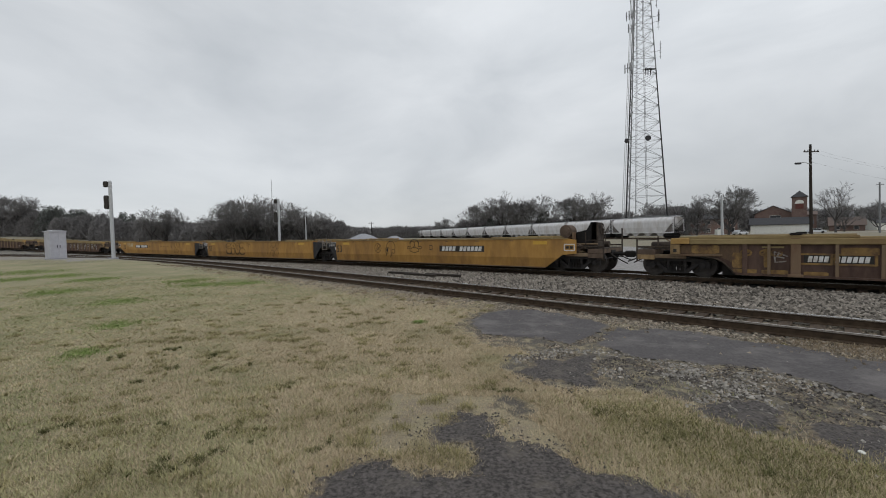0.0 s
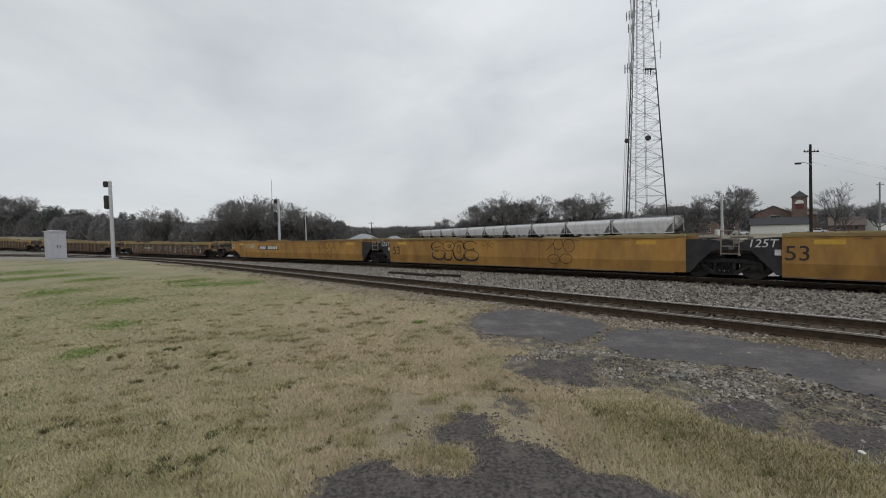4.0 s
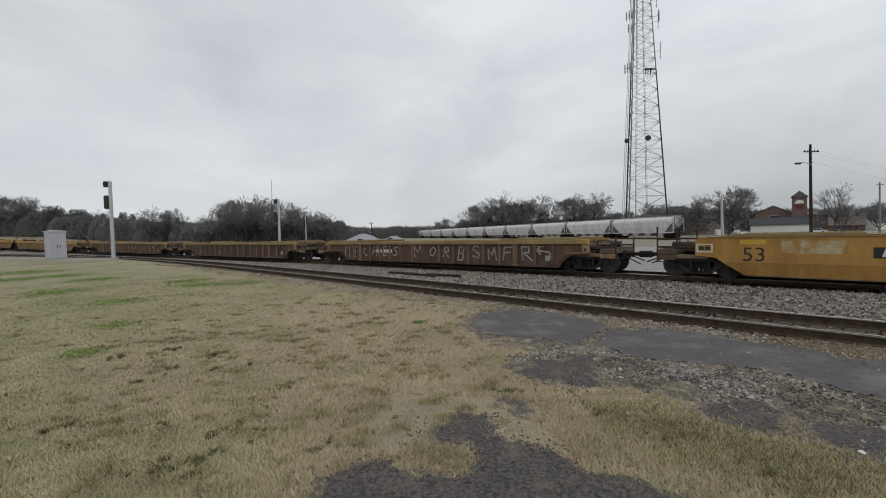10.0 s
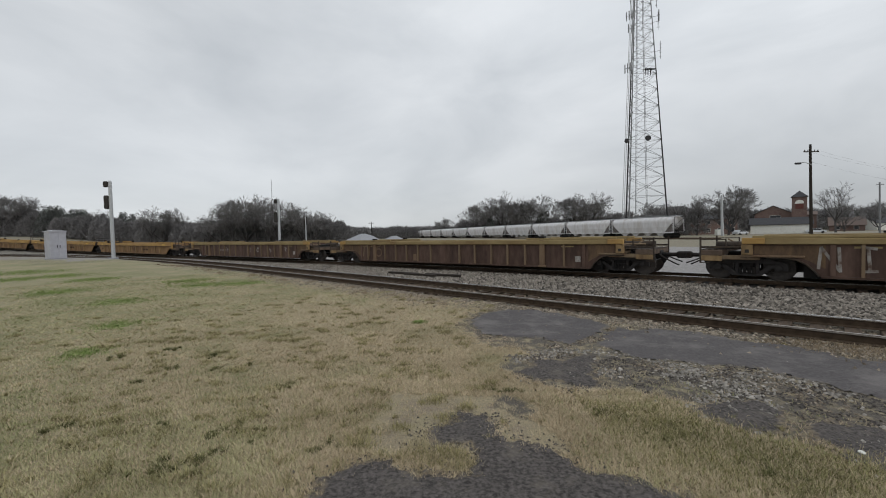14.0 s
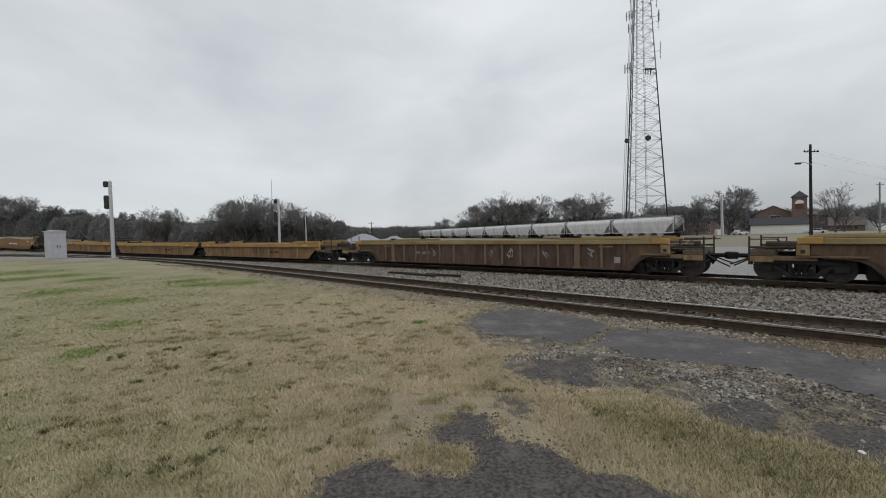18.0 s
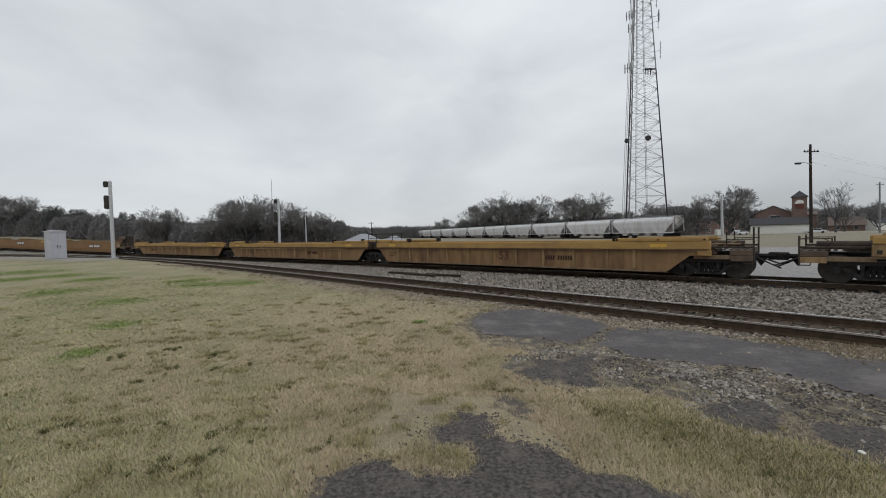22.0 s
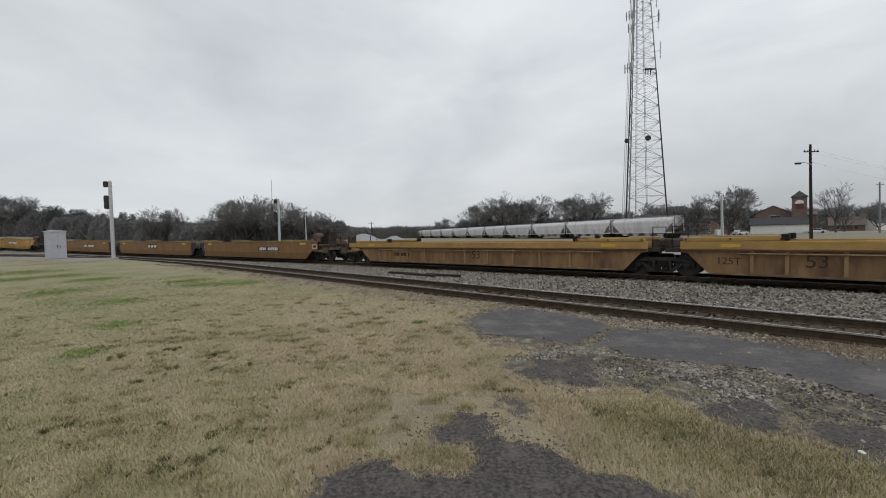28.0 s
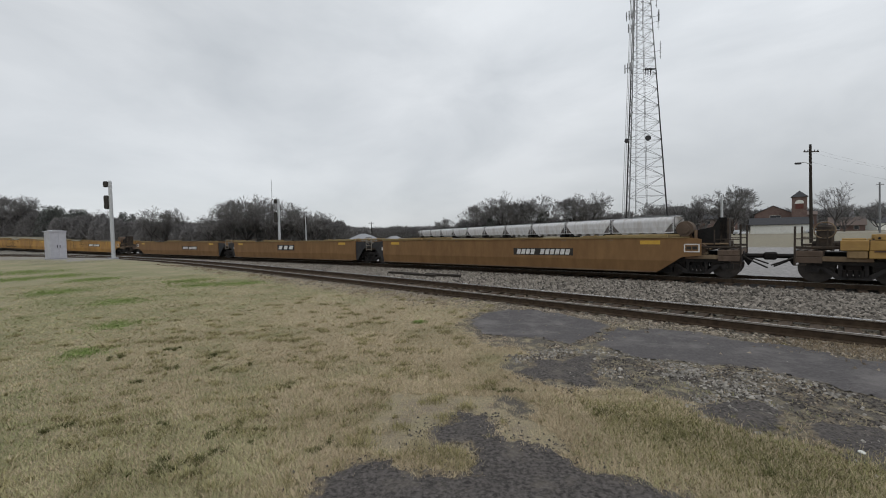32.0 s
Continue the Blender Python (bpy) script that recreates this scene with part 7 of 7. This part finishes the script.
def gabled(name, label, x, y, turn, w, d, h, ridge, wall, roof, windows=(), along_x=True, base=0.0, category="house", over=0.4):
    t = thing(name, label, category, at=pose(x, y, stand_z(x, y) + base, 0, 0, turn))
    bm = bmesh.new()
    if along_x:
        box(bm, -w / 2, w / 2, -d / 2, d / 2, -0.3, h)
        for u in (-w / 2 + 0.02, w / 2 - 0.02):
            vs = [bm.verts.new((u, -d / 2, h)), bm.verts.new((u, d / 2, h)), bm.verts.new((u, 0, ridge))]
            bm.faces.new(vs)
    else:
        slab(bm, [(-w / 2, -0.3), (w / 2, -0.3), (w / 2, h), (0, ridge), (-w / 2, h)], -1, d / 2, d / 2, d, 0.0, 1.0)
    part("wall", bm, wall, t)
    bm = bmesh.new()
    if along_x:
        a, b = w / 2 + over, d / 2 + over
        for side in (-1, 1):
            s = (ridge - h) / (d / 2)
            vs = [(-a, side * b, h - s * over), (a, side * b, h - s * over), (a, 0, ridge + 0.05), (-a, 0, ridge + 0.05)]
            lo = [bm.verts.new(v) for v in vs]
            hi = [bm.verts.new((v[0], v[1], v[2] + 0.18)) for v in vs]
            bm.faces.new(lo)
            bm.faces.new(hi)
            for i in range(4):
                bm.faces.new((lo[i], lo[(i + 1) % 4], hi[(i + 1) % 4], hi[i]))
    else:
        a, b = w / 2 + over, d / 2 + over
        for side in (-1, 1):
            s = (ridge - h) / (w / 2)
            vs = [(side * a, -b, h - s * over), (side * a, b, h - s * over), (0, b, ridge + 0.05), (0, -b, ridge + 0.05)]
            lo = [bm.verts.new(v) for v in vs]
            hi = [bm.verts.new((v[0], v[1], v[2] + 0.18)) for v in vs]
            bm.faces.new(lo)
            bm.faces.new(hi)
            for i in range(4):
                bm.faces.new((lo[i], lo[(i + 1) % 4], hi[(i + 1) % 4], hi[i]))
    part("roof", bm, roof, t)
    for u, z, ww, hh in windows:
        window_on(t, u, -d / 2, z, ww, hh)
    return t


gabled("long_shed", "long low white metal shed with a dark roof", 104.2, 127.2, -38, 14.4, 7.0, 2.85, 4.7, SIDING, ROOFING, category="shed")
gabled("brick_apartment", "two-storey red brick apartment block with dark roof", 91.0, 142.0, -4, 15.5, 8.0, 5.2, 7.0, BRICK, ROOFING,
       [(-5.8, 1.4, 1.5, 1.3), (-1.8, 1.4, 1.5, 1.3), (2.2, 1.4, 1.5, 1.3), (6.0, 1.4, 1.5, 1.3), (-5.8, 4.0, 1.5, 1.2), (-1.8, 4.0, 1.5, 1.2), (2.2, 4.0, 1.5, 1.2), (6.0, 4.0, 1.5, 1.2)])
gabled("brick_hall", "large red brick hall with gabled dark roof", 150.4, 187.4, -39, 13.0, 14.0, 7.9, 11.3, BRICK, ROOFING, [(0.8, 6.6, 3.6, 0.9)], along_x=False, category="building")
gabled("brick_wing", "red brick wing with brown roof beside the hall", 162.0, 189.0, -40, 14.0, 8.0, 7.2, 8.6, BRICK, BROWNROOF, [(-2.5, 5.9, 3.0, 0.8)], category="building")


def bell_tower(x, y):
    t = thing("brick_tower", "square red brick tower with arched louvre and pyramid roof", "tower", at=pose(x, y, stand_z(x, y), 0, 0, -40))
    w = 2.45
    bm = bmesh.new()
    box(bm, -w, w, -w, w, -0.3, 14.5)
    part("wall", bm, BRICK, t)
    bm = bmesh.new()
    rows = [bm.verts.new(v) for v in ((-w - 0.45, -w - 0.45, 14.5), (w + 0.45, -w - 0.45, 14.5), (w + 0.45, w + 0.45, 14.5), (-w - 0.45, w + 0.45, 14.5), (0, 0, 17.3))]
    for i in range(4):
        bm.faces.new((rows[i], rows[(i + 1) % 4], rows[4]))
    bm.faces.new(rows[:4][::-1])
    part("roof", bm, ROOFING, t)
    bm = bmesh.new()
    pts = [(-1.5, 11.7), (1.5, 11.7)] + [(1.5 * math.cos(a), 11.9 + 1.35 * math.sin(a)) for a in np.linspace(0, math.pi, 9)]
    slab(bm, pts, -1, w + 0.06, w + 0.06, 0.1, 0.0, 1.0)
    o = part("arch", bm, SIDING, t, "white arched panel")
    bm = bmesh.new()
    box(bm, -1.3, 1.3, -w - 0.1, -w - 0.03, 9.5, 11.68)
    part("louvre", bm, SIGNALRED, o, "dull red louvre")


bell_tower(152.4, 176.0)
gabled("small_house", "low brick house with brown roof", 151.0, 154.0, -42, 9.5, 8.0, 2.2, 5.0, BRICK, BROWNROOF, [(-2.5, 1.2, 1.2, 1.1), (2.5, 1.2, 1.2, 1.1)])
chim = bmesh.new()
box(chim, -0.5, 0.5, -0.5, 0.5, 0, 7.0, bevel=0.05)
ob = part("chimney", chim, PILE, None)
ob.matrix_basis = pose(157.5, 158.5, 0)
tagged(ob, "pale chimney stack behind the brick house", "chimney")
gabled("far_house", "pale house with grey roof among bare trees", 172.0, 160.0, -8, 12.0, 8.0, 2.8, 5.0, SIDING, ROOFING, [(-2.0, 1.4, 1.2, 1.2)])


def utility_pole(x, y, tall, wood, label, arm_z, lamp=False, r=0.15, turn=0):
    t = thing("utility_pole", label, "utility pole", at=pose(x, y, stand_z(x, y), 0, 0, turn))
    bm = bmesh.new()
    rod(bm, (0.25, 0, -0.3), (0, 0, tall), r * 1.25, r * 0.85, n=10)
    part("pole", bm, wood, t)
    if arm_z:
        bm = bmesh.new()
        box(bm, -0.9, 0.9, -0.2, -0.08, arm_z - 0.06, arm_z + 0.06)
        part("crossarm", bm, wood, t)
        for u in (-0.8, -0.4, 0.4, 0.8):
            bm = bmesh.new()
            rod(bm, (u, -0.14, arm_z + 0.06), (u, -0.14, arm_z + 0.24), 0.05, 0.035, n=6)
            part("insulator", bm, SLATE, t)
    if lamp:
        bm = bmesh.new()
        rod(bm, (0.05, -0.1, tall - 2.45), (-0.9, -0.25, tall - 2.15), 0.045, n=6)
        rod(bm, (-0.9, -0.25, tall - 2.15), (-1.4, -0.3, tall - 2.2), 0.045, n=6)
        arm = part("lamp_arm", bm, GALV, t, "curved lamp arm")
        bm = bmesh.new()
        box(bm, -2.1, -1.35, -0.45, -0.15, tall - 2.42, tall - 2.2, bevel=0.08)
        part("lamp_head", bm, SLATE, arm, "grey cobra-head lamp")
    return t


utility_pole(44.55, 50.0, 11.9, POLEWOOD, "dark wooden utility pole with crossarm and street lamp", 11.0, True, 0.15)
utility_pole(106.0, 100.0, 12.3, TOWERGREY, "weathered grey utility pole with short crossarm", 11.7, False, 0.18)
utility_pole(74.5, 110.0, 10.8, GALV, "pale grey round pole near bare trees", 0, False, 0.3)


def wires():
    for (ax, ay, az), (bx, by, bz) in (((43.8, 50, 10.9), (140, 96, 12.5)), ((45.3, 50, 10.9), (141, 97, 12.5)), ((44.4, 50, 9.6), (140, 98, 10.5)), ((105.0, 100, 11.2), (180, 120, 11.0))):
        bm = bmesh.new()
        prev = None
        for k in range(25):
            t = k / 24
            cur = (ax + (bx - ax) * t, ay + (by - ay) * t, az + (bz - az) * t - 2.2 * (1 - (2 * t - 1) ** 2))
            if prev:
                rod(bm, prev, cur, 0.006, n=4)
            prev = cur
        ob = part("overhead_wire", bm, BLACK, None)
        tagged(ob, "thin black overhead wire between poles", "wire", "overhead wires")


wires()
utility_pole(-25.9, 150.0, 7.2, POLEWOOD, "small dark far pole above the yard", 6.6, False, 0.14)
whip = bmesh.new()
rod(whip, (0, 0, 0), (0, 0, 22.0), 0.09, 0.05, n=6)
ob = part("radio_mast", whip, SLATE, None)
ob.matrix_basis = pose(-58.0, 141.0, stand_z(-58.0, 141.0))
tagged(ob, "thin grey radio mast above the woods", "mast")


def parked_car(x, y, turn, label):
    t = thing("parked_car", label, "car", "parked cars", at=pose(x, y, stand_z(x, y), 0, 0, turn))
    bm = bmesh.new()
    slab(bm, [(-2.2, 0.35), (2.2, 0.35), (2.25, 0.75), (1.4, 0.9), (0.7, 1.4), (-0.9, 1.42), (-1.7, 0.95), (-2.25, 0.85)], -1, 0.85, 0.85, 1.7, 0.0, 1.0)
    part("body", bm, CARPAINT, t)
    bm = bmesh.new()
    slab(bm, [(1.2, 0.92), (0.65, 1.34), (-0.85, 1.36), (-1.5, 0.96)], -1, 0.87, 0.87, 1.74, 0.0, 1.0)
    part("side_glass", bm, GLASS, t)
    for u in (-1.4, 1.4):
        for v in (-0.75, 0.75):
            bm = bmesh.new()
            rod(bm, (u, v - 0.12, 0.32), (u, v + 0.12, 0.32), 0.32, n=14)
            part("wheel", bm, BLACK, t)


parked_car(85.3, 118.0, 20, "pale silver car parked by the bare tree")
parked_car(107.6, 118.6, -38, "pale van parked beside the white shed")
tank = bmesh.new()
box(tank, -0.9, 0.9, -0.6, 0.6, 0, 1.7, bevel=0.15)
ob = part("utility_box", tank, SIDING, None)
ob.matrix_basis = pose(78.5, 117.0, -0.3)
tagged(ob, "white utility box beside a pale pole", "utility box")
lot = bmesh.new()
box(lot, -30, 30, -4, 4, -0.3, 0.02)
ob = part("road", lot, PALESTONE, None)
ob.matrix_basis = pose(135, 118, -0.26, 0, 0, -6)
tagged(ob, "pale concrete lot beyond the yard", "road", kind="structure")


# ---- bare winter trees ----
def bare_tree(seed, tall, spread, label, levels=6, bole=0.28, trunk=0.2, limbs=5, crown=(0.42, 0.42, 0.58), lift=0.03, material=BARK, group="bare trees"):
    """A leafless tree: trunk and main limbs, and a crown of forking twigs."""
    rng = random.Random(seed)
    t = thing("bare_tree", label, "tree", group)
    wood, wf, twig, tf = [], [], [], []

    def tube(vs, fs, a, b, r0, r1):
        d = (b - a).normalized()
        u = d.orthogonal().normalized()
        w = d.cross(u)
        k = len(vs)
        for p, r in ((a, r0), (b, r1)):
            for i in range(3):
                c, s = math.cos(i * 2.0944), math.sin(i * 2.0944)
                vs.append(p + (u * c + w * s) * r)
        for i in range(3):
            fs.append((k + i, k + (i + 1) % 3, k + 3 + (i + 1) % 3, k + 3 + i))

    def bent(d, angle):
        u = d.orthogonal().normalized()
        q = rng.uniform(0, 6.283)
        side = u * math.cos(q) + d.cross(u) * math.sin(q)
        return (d * math.cos(angle) + side * math.sin(angle) + Vector((0, 0, lift))).normalized()

    def outside(p):
        a, b, c = (tall * v for v in crown)
        bump = 1 + 0.22 * noise.noise(p * 0.45 + Vector((seed, 0, 0)))
        return (p.x * p.x + p.y * p.y) / (a * a) + (p.z - c) ** 2 / (b * b) > bump * bump

    def grow(p, d, length, r, lev):
        if outside(p):
            lev = 0
            length = min(length, 0.7)
        thick = lev >= levels - 2
        for i in range(3):
            d = (d + Vector((rng.gauss(0, 0.09), rng.gauss(0, 0.09), rng.gauss(0.02, 0.06)))).normalized()
            q, r2 = p + d * length / 3, r * 0.9
            if thick:
                tube(wood, wf, p, q, r, r2)
            else:
                tube(twig, tf, p, q, max(r, 0.02), max(r2, 0.016))
            p, r = q, r2
            if lev <= levels - 2 and i < 2 and lev > 0 and rng.random() < 0.85:
                grow(p, bent(d, rng.uniform(0.5, 0.95)), length * rng.uniform(0.4, 0.6), r * 0.5, max(lev - 2, 0))
        if lev > 0:
            for _ in range(3 if rng.random() < 0.3 else 2):
                grow(p, bent(d, spread * rng.uniform(0.5, 1.15)), length * rng.uniform(0.7, 0.9), r * 0.68, lev - 1)
        else:
            for _ in range(11):
                side = bent(d, rng.uniform(0.1, 0.8))
                w = side.orthogonal().normalized() * 0.016
                base = p - d * length * rng.random() * 0.6
                k = len(twig)
                twig.extend((base - w, base + w, base + side * rng.uniform(0.5, 1.2)))
                tf.append((k, k + 1, k + 2))

    base = Vector((0, 0, -0.3))
    fork = Vector((rng.gauss(0, 0.1), rng.gauss(0, 0.1), tall * trunk))
    tube(wood, wf, base, base.lerp(fork, 0.5), bole * 1.25, bole)
    tube(wood, wf, base.lerp(fork, 0.5), fork, bole, bole * 0.92)
    for k in range(limbs):
        a = 6.283 * (k + rng.uniform(-0.25, 0.25)) / limbs
        tilt = spread * rng.uniform(0.9, 1.7) if k else 0.12
        d = Vector((math.sin(tilt) * math.cos(a), math.sin(tilt) * math.sin(a), math.cos(tilt)))
        grow(fork, d, tall * rng.uniform(0.2, 0.25), bole * 0.6, levels - 1)
    top = max(v.z for v in twig)
    k = tall / top
    raw("trunk", [tuple(v * k) for v in wood], wf, material, t, "grey bark trunk and limbs")
    raw("crown", [tuple(v * k) for v in twig], tf, TWIG, t, "bare grey-brown twigs")
    return t


def place_trees():
    models = [bare_tree(3, 15.0, 0.52, "wide bare deciduous tree with grey bark", bole=0.4, trunk=0.1, limbs=7, crown=(0.5, 0.5, 0.5)),
              bare_tree(8, 15.0, 0.46, "upright bare deciduous tree with a clear trunk", bole=0.34, trunk=0.26, limbs=5, crown=(0.31, 0.42, 0.6)),
              bare_tree(14, 15.0, 0.52, "rounded bare deciduous tree with forked limbs", bole=0.34, trunk=0.18, limbs=6, crown=(0.42, 0.43, 0.57))]
    rng = random.Random(5)
    # x, y, height, model
    spots = [(80.7, 116.0, 14.9, 0), (84.0, 121.0, 10.5, 2), (76.5, 124, 12.5, 1), (114.6, 120.0, 15.6, 1), (148.5, 140.0, 11.5, 0), (125.0, 128.0, 9.8, 0),
             (16.0, 190.0, 15.5, 0), (20.0, 192.0, 15.0, 2), (27.0, 190.0, 20.4, 1), (24.0, 195.0, 18.0, 2), (30.0, 193.0, 17.0, 0), (35.0, 192.0, 17.0, 0), (38.5, 190.0, 17.4, 1), (43.0, 190.0, 17.2, 2), (47.5, 190.0, 18.4, 2), (60.0, 190.0, 18.6, 1), (64.0, 192.0, 18.4, 0),
             (69.0, 190.0, 19.4, 2), (73.0, 192.0, 16.0, 1), (80.0, 195, 11.0, 0), (88.0, 198.0, 13.0, 0), (94.0, 190.0, 14.0, 2), (101.0, 186.0, 14.5, 1), (107.0, 180.0, 13.5, 0), (1.2, 260.0, 13.5, 0), (10.0, 270.0, 10.0, 1), (-4.0, 280.0, 9.0, 2),
             (-106.0, 150.0, 15.2, 1), (-101.5, 150.0, 14.2, 0), (-98.0, 152.0, 14.6, 2), (-111.0, 152.0, 12.0, 1), (-69.0, 135.0, 15.5, 2), (-65.0, 137.0, 17.0, 0), (-61.5, 135.0, 17.2, 1), (-57.5, 136.0, 16.9, 2), (-54.0, 135.0, 16.6, 0),
             (-50.0, 137.0, 14.2, 1), (-46.0, 135.0, 12.6, 0), (-41.5, 135.0, 11.2, 2), (-38.0, 136.0, 10.5, 1), (-74.0, 137.0, 12.5, 0), (-79.0, 139.0, 11.0, 1), (-182.0, 170.0, 19.0, 0), (-176.0, 172.0, 18.0, 2), (-170.0, 170.0, 17.2, 1),
             (-134.0, 165.0, 12.5, 0), (-139.0, 165.0, 13.0, 1), (-128.0, 165.0, 11.0, 2)]
    done = set()
    for x, y, h, k in spots:
        f = h * (1.1 if 185 < y < 197 else 1.0) / 15.0
        m = pose(x, y, stand_z(x, y) - 0.1, 0, 0, rng.uniform(0, 360))
        if k not in done:
            models[k].matrix_basis = m
            ob = models[k]
            done.add(k)
        else:
            ob = copy_thing(models[k], m)
        wide = f * rng.uniform(0.9, 1.15)
        ob.scale = (wide, wide, f)


place_trees()


def thicket(name, label, clumps, material, seed, dense=260, leaf=(0.5, 1.6), wide=0.1):
    """Far woods: stems and countless twigs, joined. Clumps: x, y, height, radius."""
    rng = np.random.default_rng(seed)
    verts = []
    for cx, cy, h, r in clumps:
        g = stand_z(cx, cy)
        n = int(dense * (h / 8.0) * (r / 3.0))
        u = rng.uniform(0, 1, n) ** 0.8
        a = rng.uniform(0, 6.28, n)
        q = r * np.sqrt(rng.uniform(0, 1, n)) * np.sqrt(np.clip(1.15 - u * u, 0.05, 1.2))
        p = np.stack([cx + np.cos(a) * q, cy + np.sin(a) * q, g + u * h * rng.uniform(0.82, 1.0, n)], 1)
        d = np.stack([np.cos(a) * 0.5 + rng.normal(0, 0.4, n), np.sin(a) * 0.5 + rng.normal(0, 0.4, n), rng.normal(0.7, 0.5, n)], 1)
        d *= rng.uniform(leaf[0], leaf[1], n)[:, None] / np.linalg.norm(d, axis=1)[:, None]
        w = rng.normal(0, 1, (n, 3))
        w *= wide / np.linalg.norm(w, axis=1)[:, None]
        verts.append(np.stack([p - w, p + w, p + d], 1).reshape(-1, 3))
    v = np.concatenate(verts)
    ob = raw(name, v.tolist(), np.arange(len(v)).reshape(-1, 3).tolist(), material)
    return tagged(ob, label, "woods", kind="stuff")


def row(rng, x0, y0, x1, y1, n, h0, h1, r):
    return [(x0 + (x1 - x0) * t + rng.uniform(-2, 2), y0 + (y1 - y0) * t + rng.uniform(-3, 3), h0 + (h1 - h0) * t + rng.uniform(-0.8, 0.8), r * rng.uniform(0.8, 1.2)) for t in np.linspace(0, 1, n)]


R = random.Random(31)
thicket("far_woods", "dark leafless winter woods along the line", row(R, -260, 178, -140, 172, 42, 16, 9.0, 5) + row(R, -150, 165, -92, 152, 26, 9.0, 8.0, 4) + row(R, -96, 152, -36, 140, 30, 7.0, 7.0, 4)
        + row(R, -82, 146, -44, 142, 20, 7.5, 8.0, 4) + row(R, -36, 142, -30, 150, 4, 7.0, 5.0, 3), THICKET, 41, dense=2600, leaf=(0.35, 1.1), wide=0.15)
thicket("distant_woods", "distant grey winter treeline", row(R, -75, 262, 20, 265, 34, 7.6, 6.6, 6) + row(R, 10, 205, 130, 200, 40, 8.5, 8.5, 5) + row(R, 100, 190, 240, 200, 36, 10.5, 10.0, 5) + row(R, -420, 300, -60, 300, 50, 14.0, 8.0, 10) + [(72.0, 128.0, 9.0, 4.0), (68.0, 130.0, 8.6, 4.0), (77.0, 126, 8.6, 3.5)], THICKET, 42, dense=700, leaf=(0.8, 2.2), wide=0.15)
thicket("evergreen_clump", "dark evergreen trees among bare woods", [(21.5, 189.0, 9.0, 3.0), (-126.0, 163, 12.0, 2.2), (-122.5, 163, 11.5, 2.0), (46.5, 190.0, 12.5, 3.5), (-160, 170, 13.0, 6), (-150, 170, 12.0, 6), (160.5, 165, 8.3, 3.0), (164.5, 165, 8.0, 3.0), (79.0, 140.0, 9.5, 4.0), (73.0, 140.0, 9.0, 4.0), (86.0, 150.0, 10.5, 5.0)], PINE, 43, dense=1500, leaf=(0.3, 0.9), wide=0.16)


lump = bmesh.new()
bmesh.ops.create_icosphere(lump, subdivisions=2, radius=0.028)
for v in lump.verts:
    v.co *= 1 + 0.5 * noise.noise(v.co * 30)
    v.co.z *= 0.5
ob = part("white_rock", lump, SIDING, None)
ob.matrix_basis = pose(3.51, 3.42, stand_z(3.51, 3.42) + 0.02)
tagged(ob, "single pale white rock on the broken asphalt", "rock")


# ---- what moves: the train rolls past at a steady pace ----
def unit_pose(a, b, t, turned):
    xa, ya, za, _ = main_at(a + SPEED * t)
    xb, yb, zb, _ = main_at(b + SPEED * t)
    d = Vector((float(xa - xb), float(ya - yb), float(za - zb)))
    h = math.atan2(d.y, d.x)
    tilt = math.atan2(d.z, math.hypot(d.x, d.y))
    m = Matrix.Translation(((xa + xb) / 2, (ya + yb) / 2, (za + zb) / 2)) @ Matrix.Rotation(h, 4, "Z") @ Matrix.Rotation(-tilt, 4, "Y")
    return m @ Matrix.Rotation(math.pi, 4, "Z") if turned else m


def motions():
    for ob, a, b, turned in UNITS:
        walk(ob, [(t, unit_pose(a, b, t, turned)) for t in range(33)])
        for w in ob.children_recursive:
            if w.name.split(".")[0] == "wheelset":
                at = w.matrix_basis.translation.copy()
                way = -1 if turned else 1
                walk(w, [(k / 10, Matrix.Translation(at) @ Matrix.Rotation(way * (SPEED * k / 10 / WHEEL_R) % (2 * math.pi), 4, "Y")) for k in range(321)])


motions()
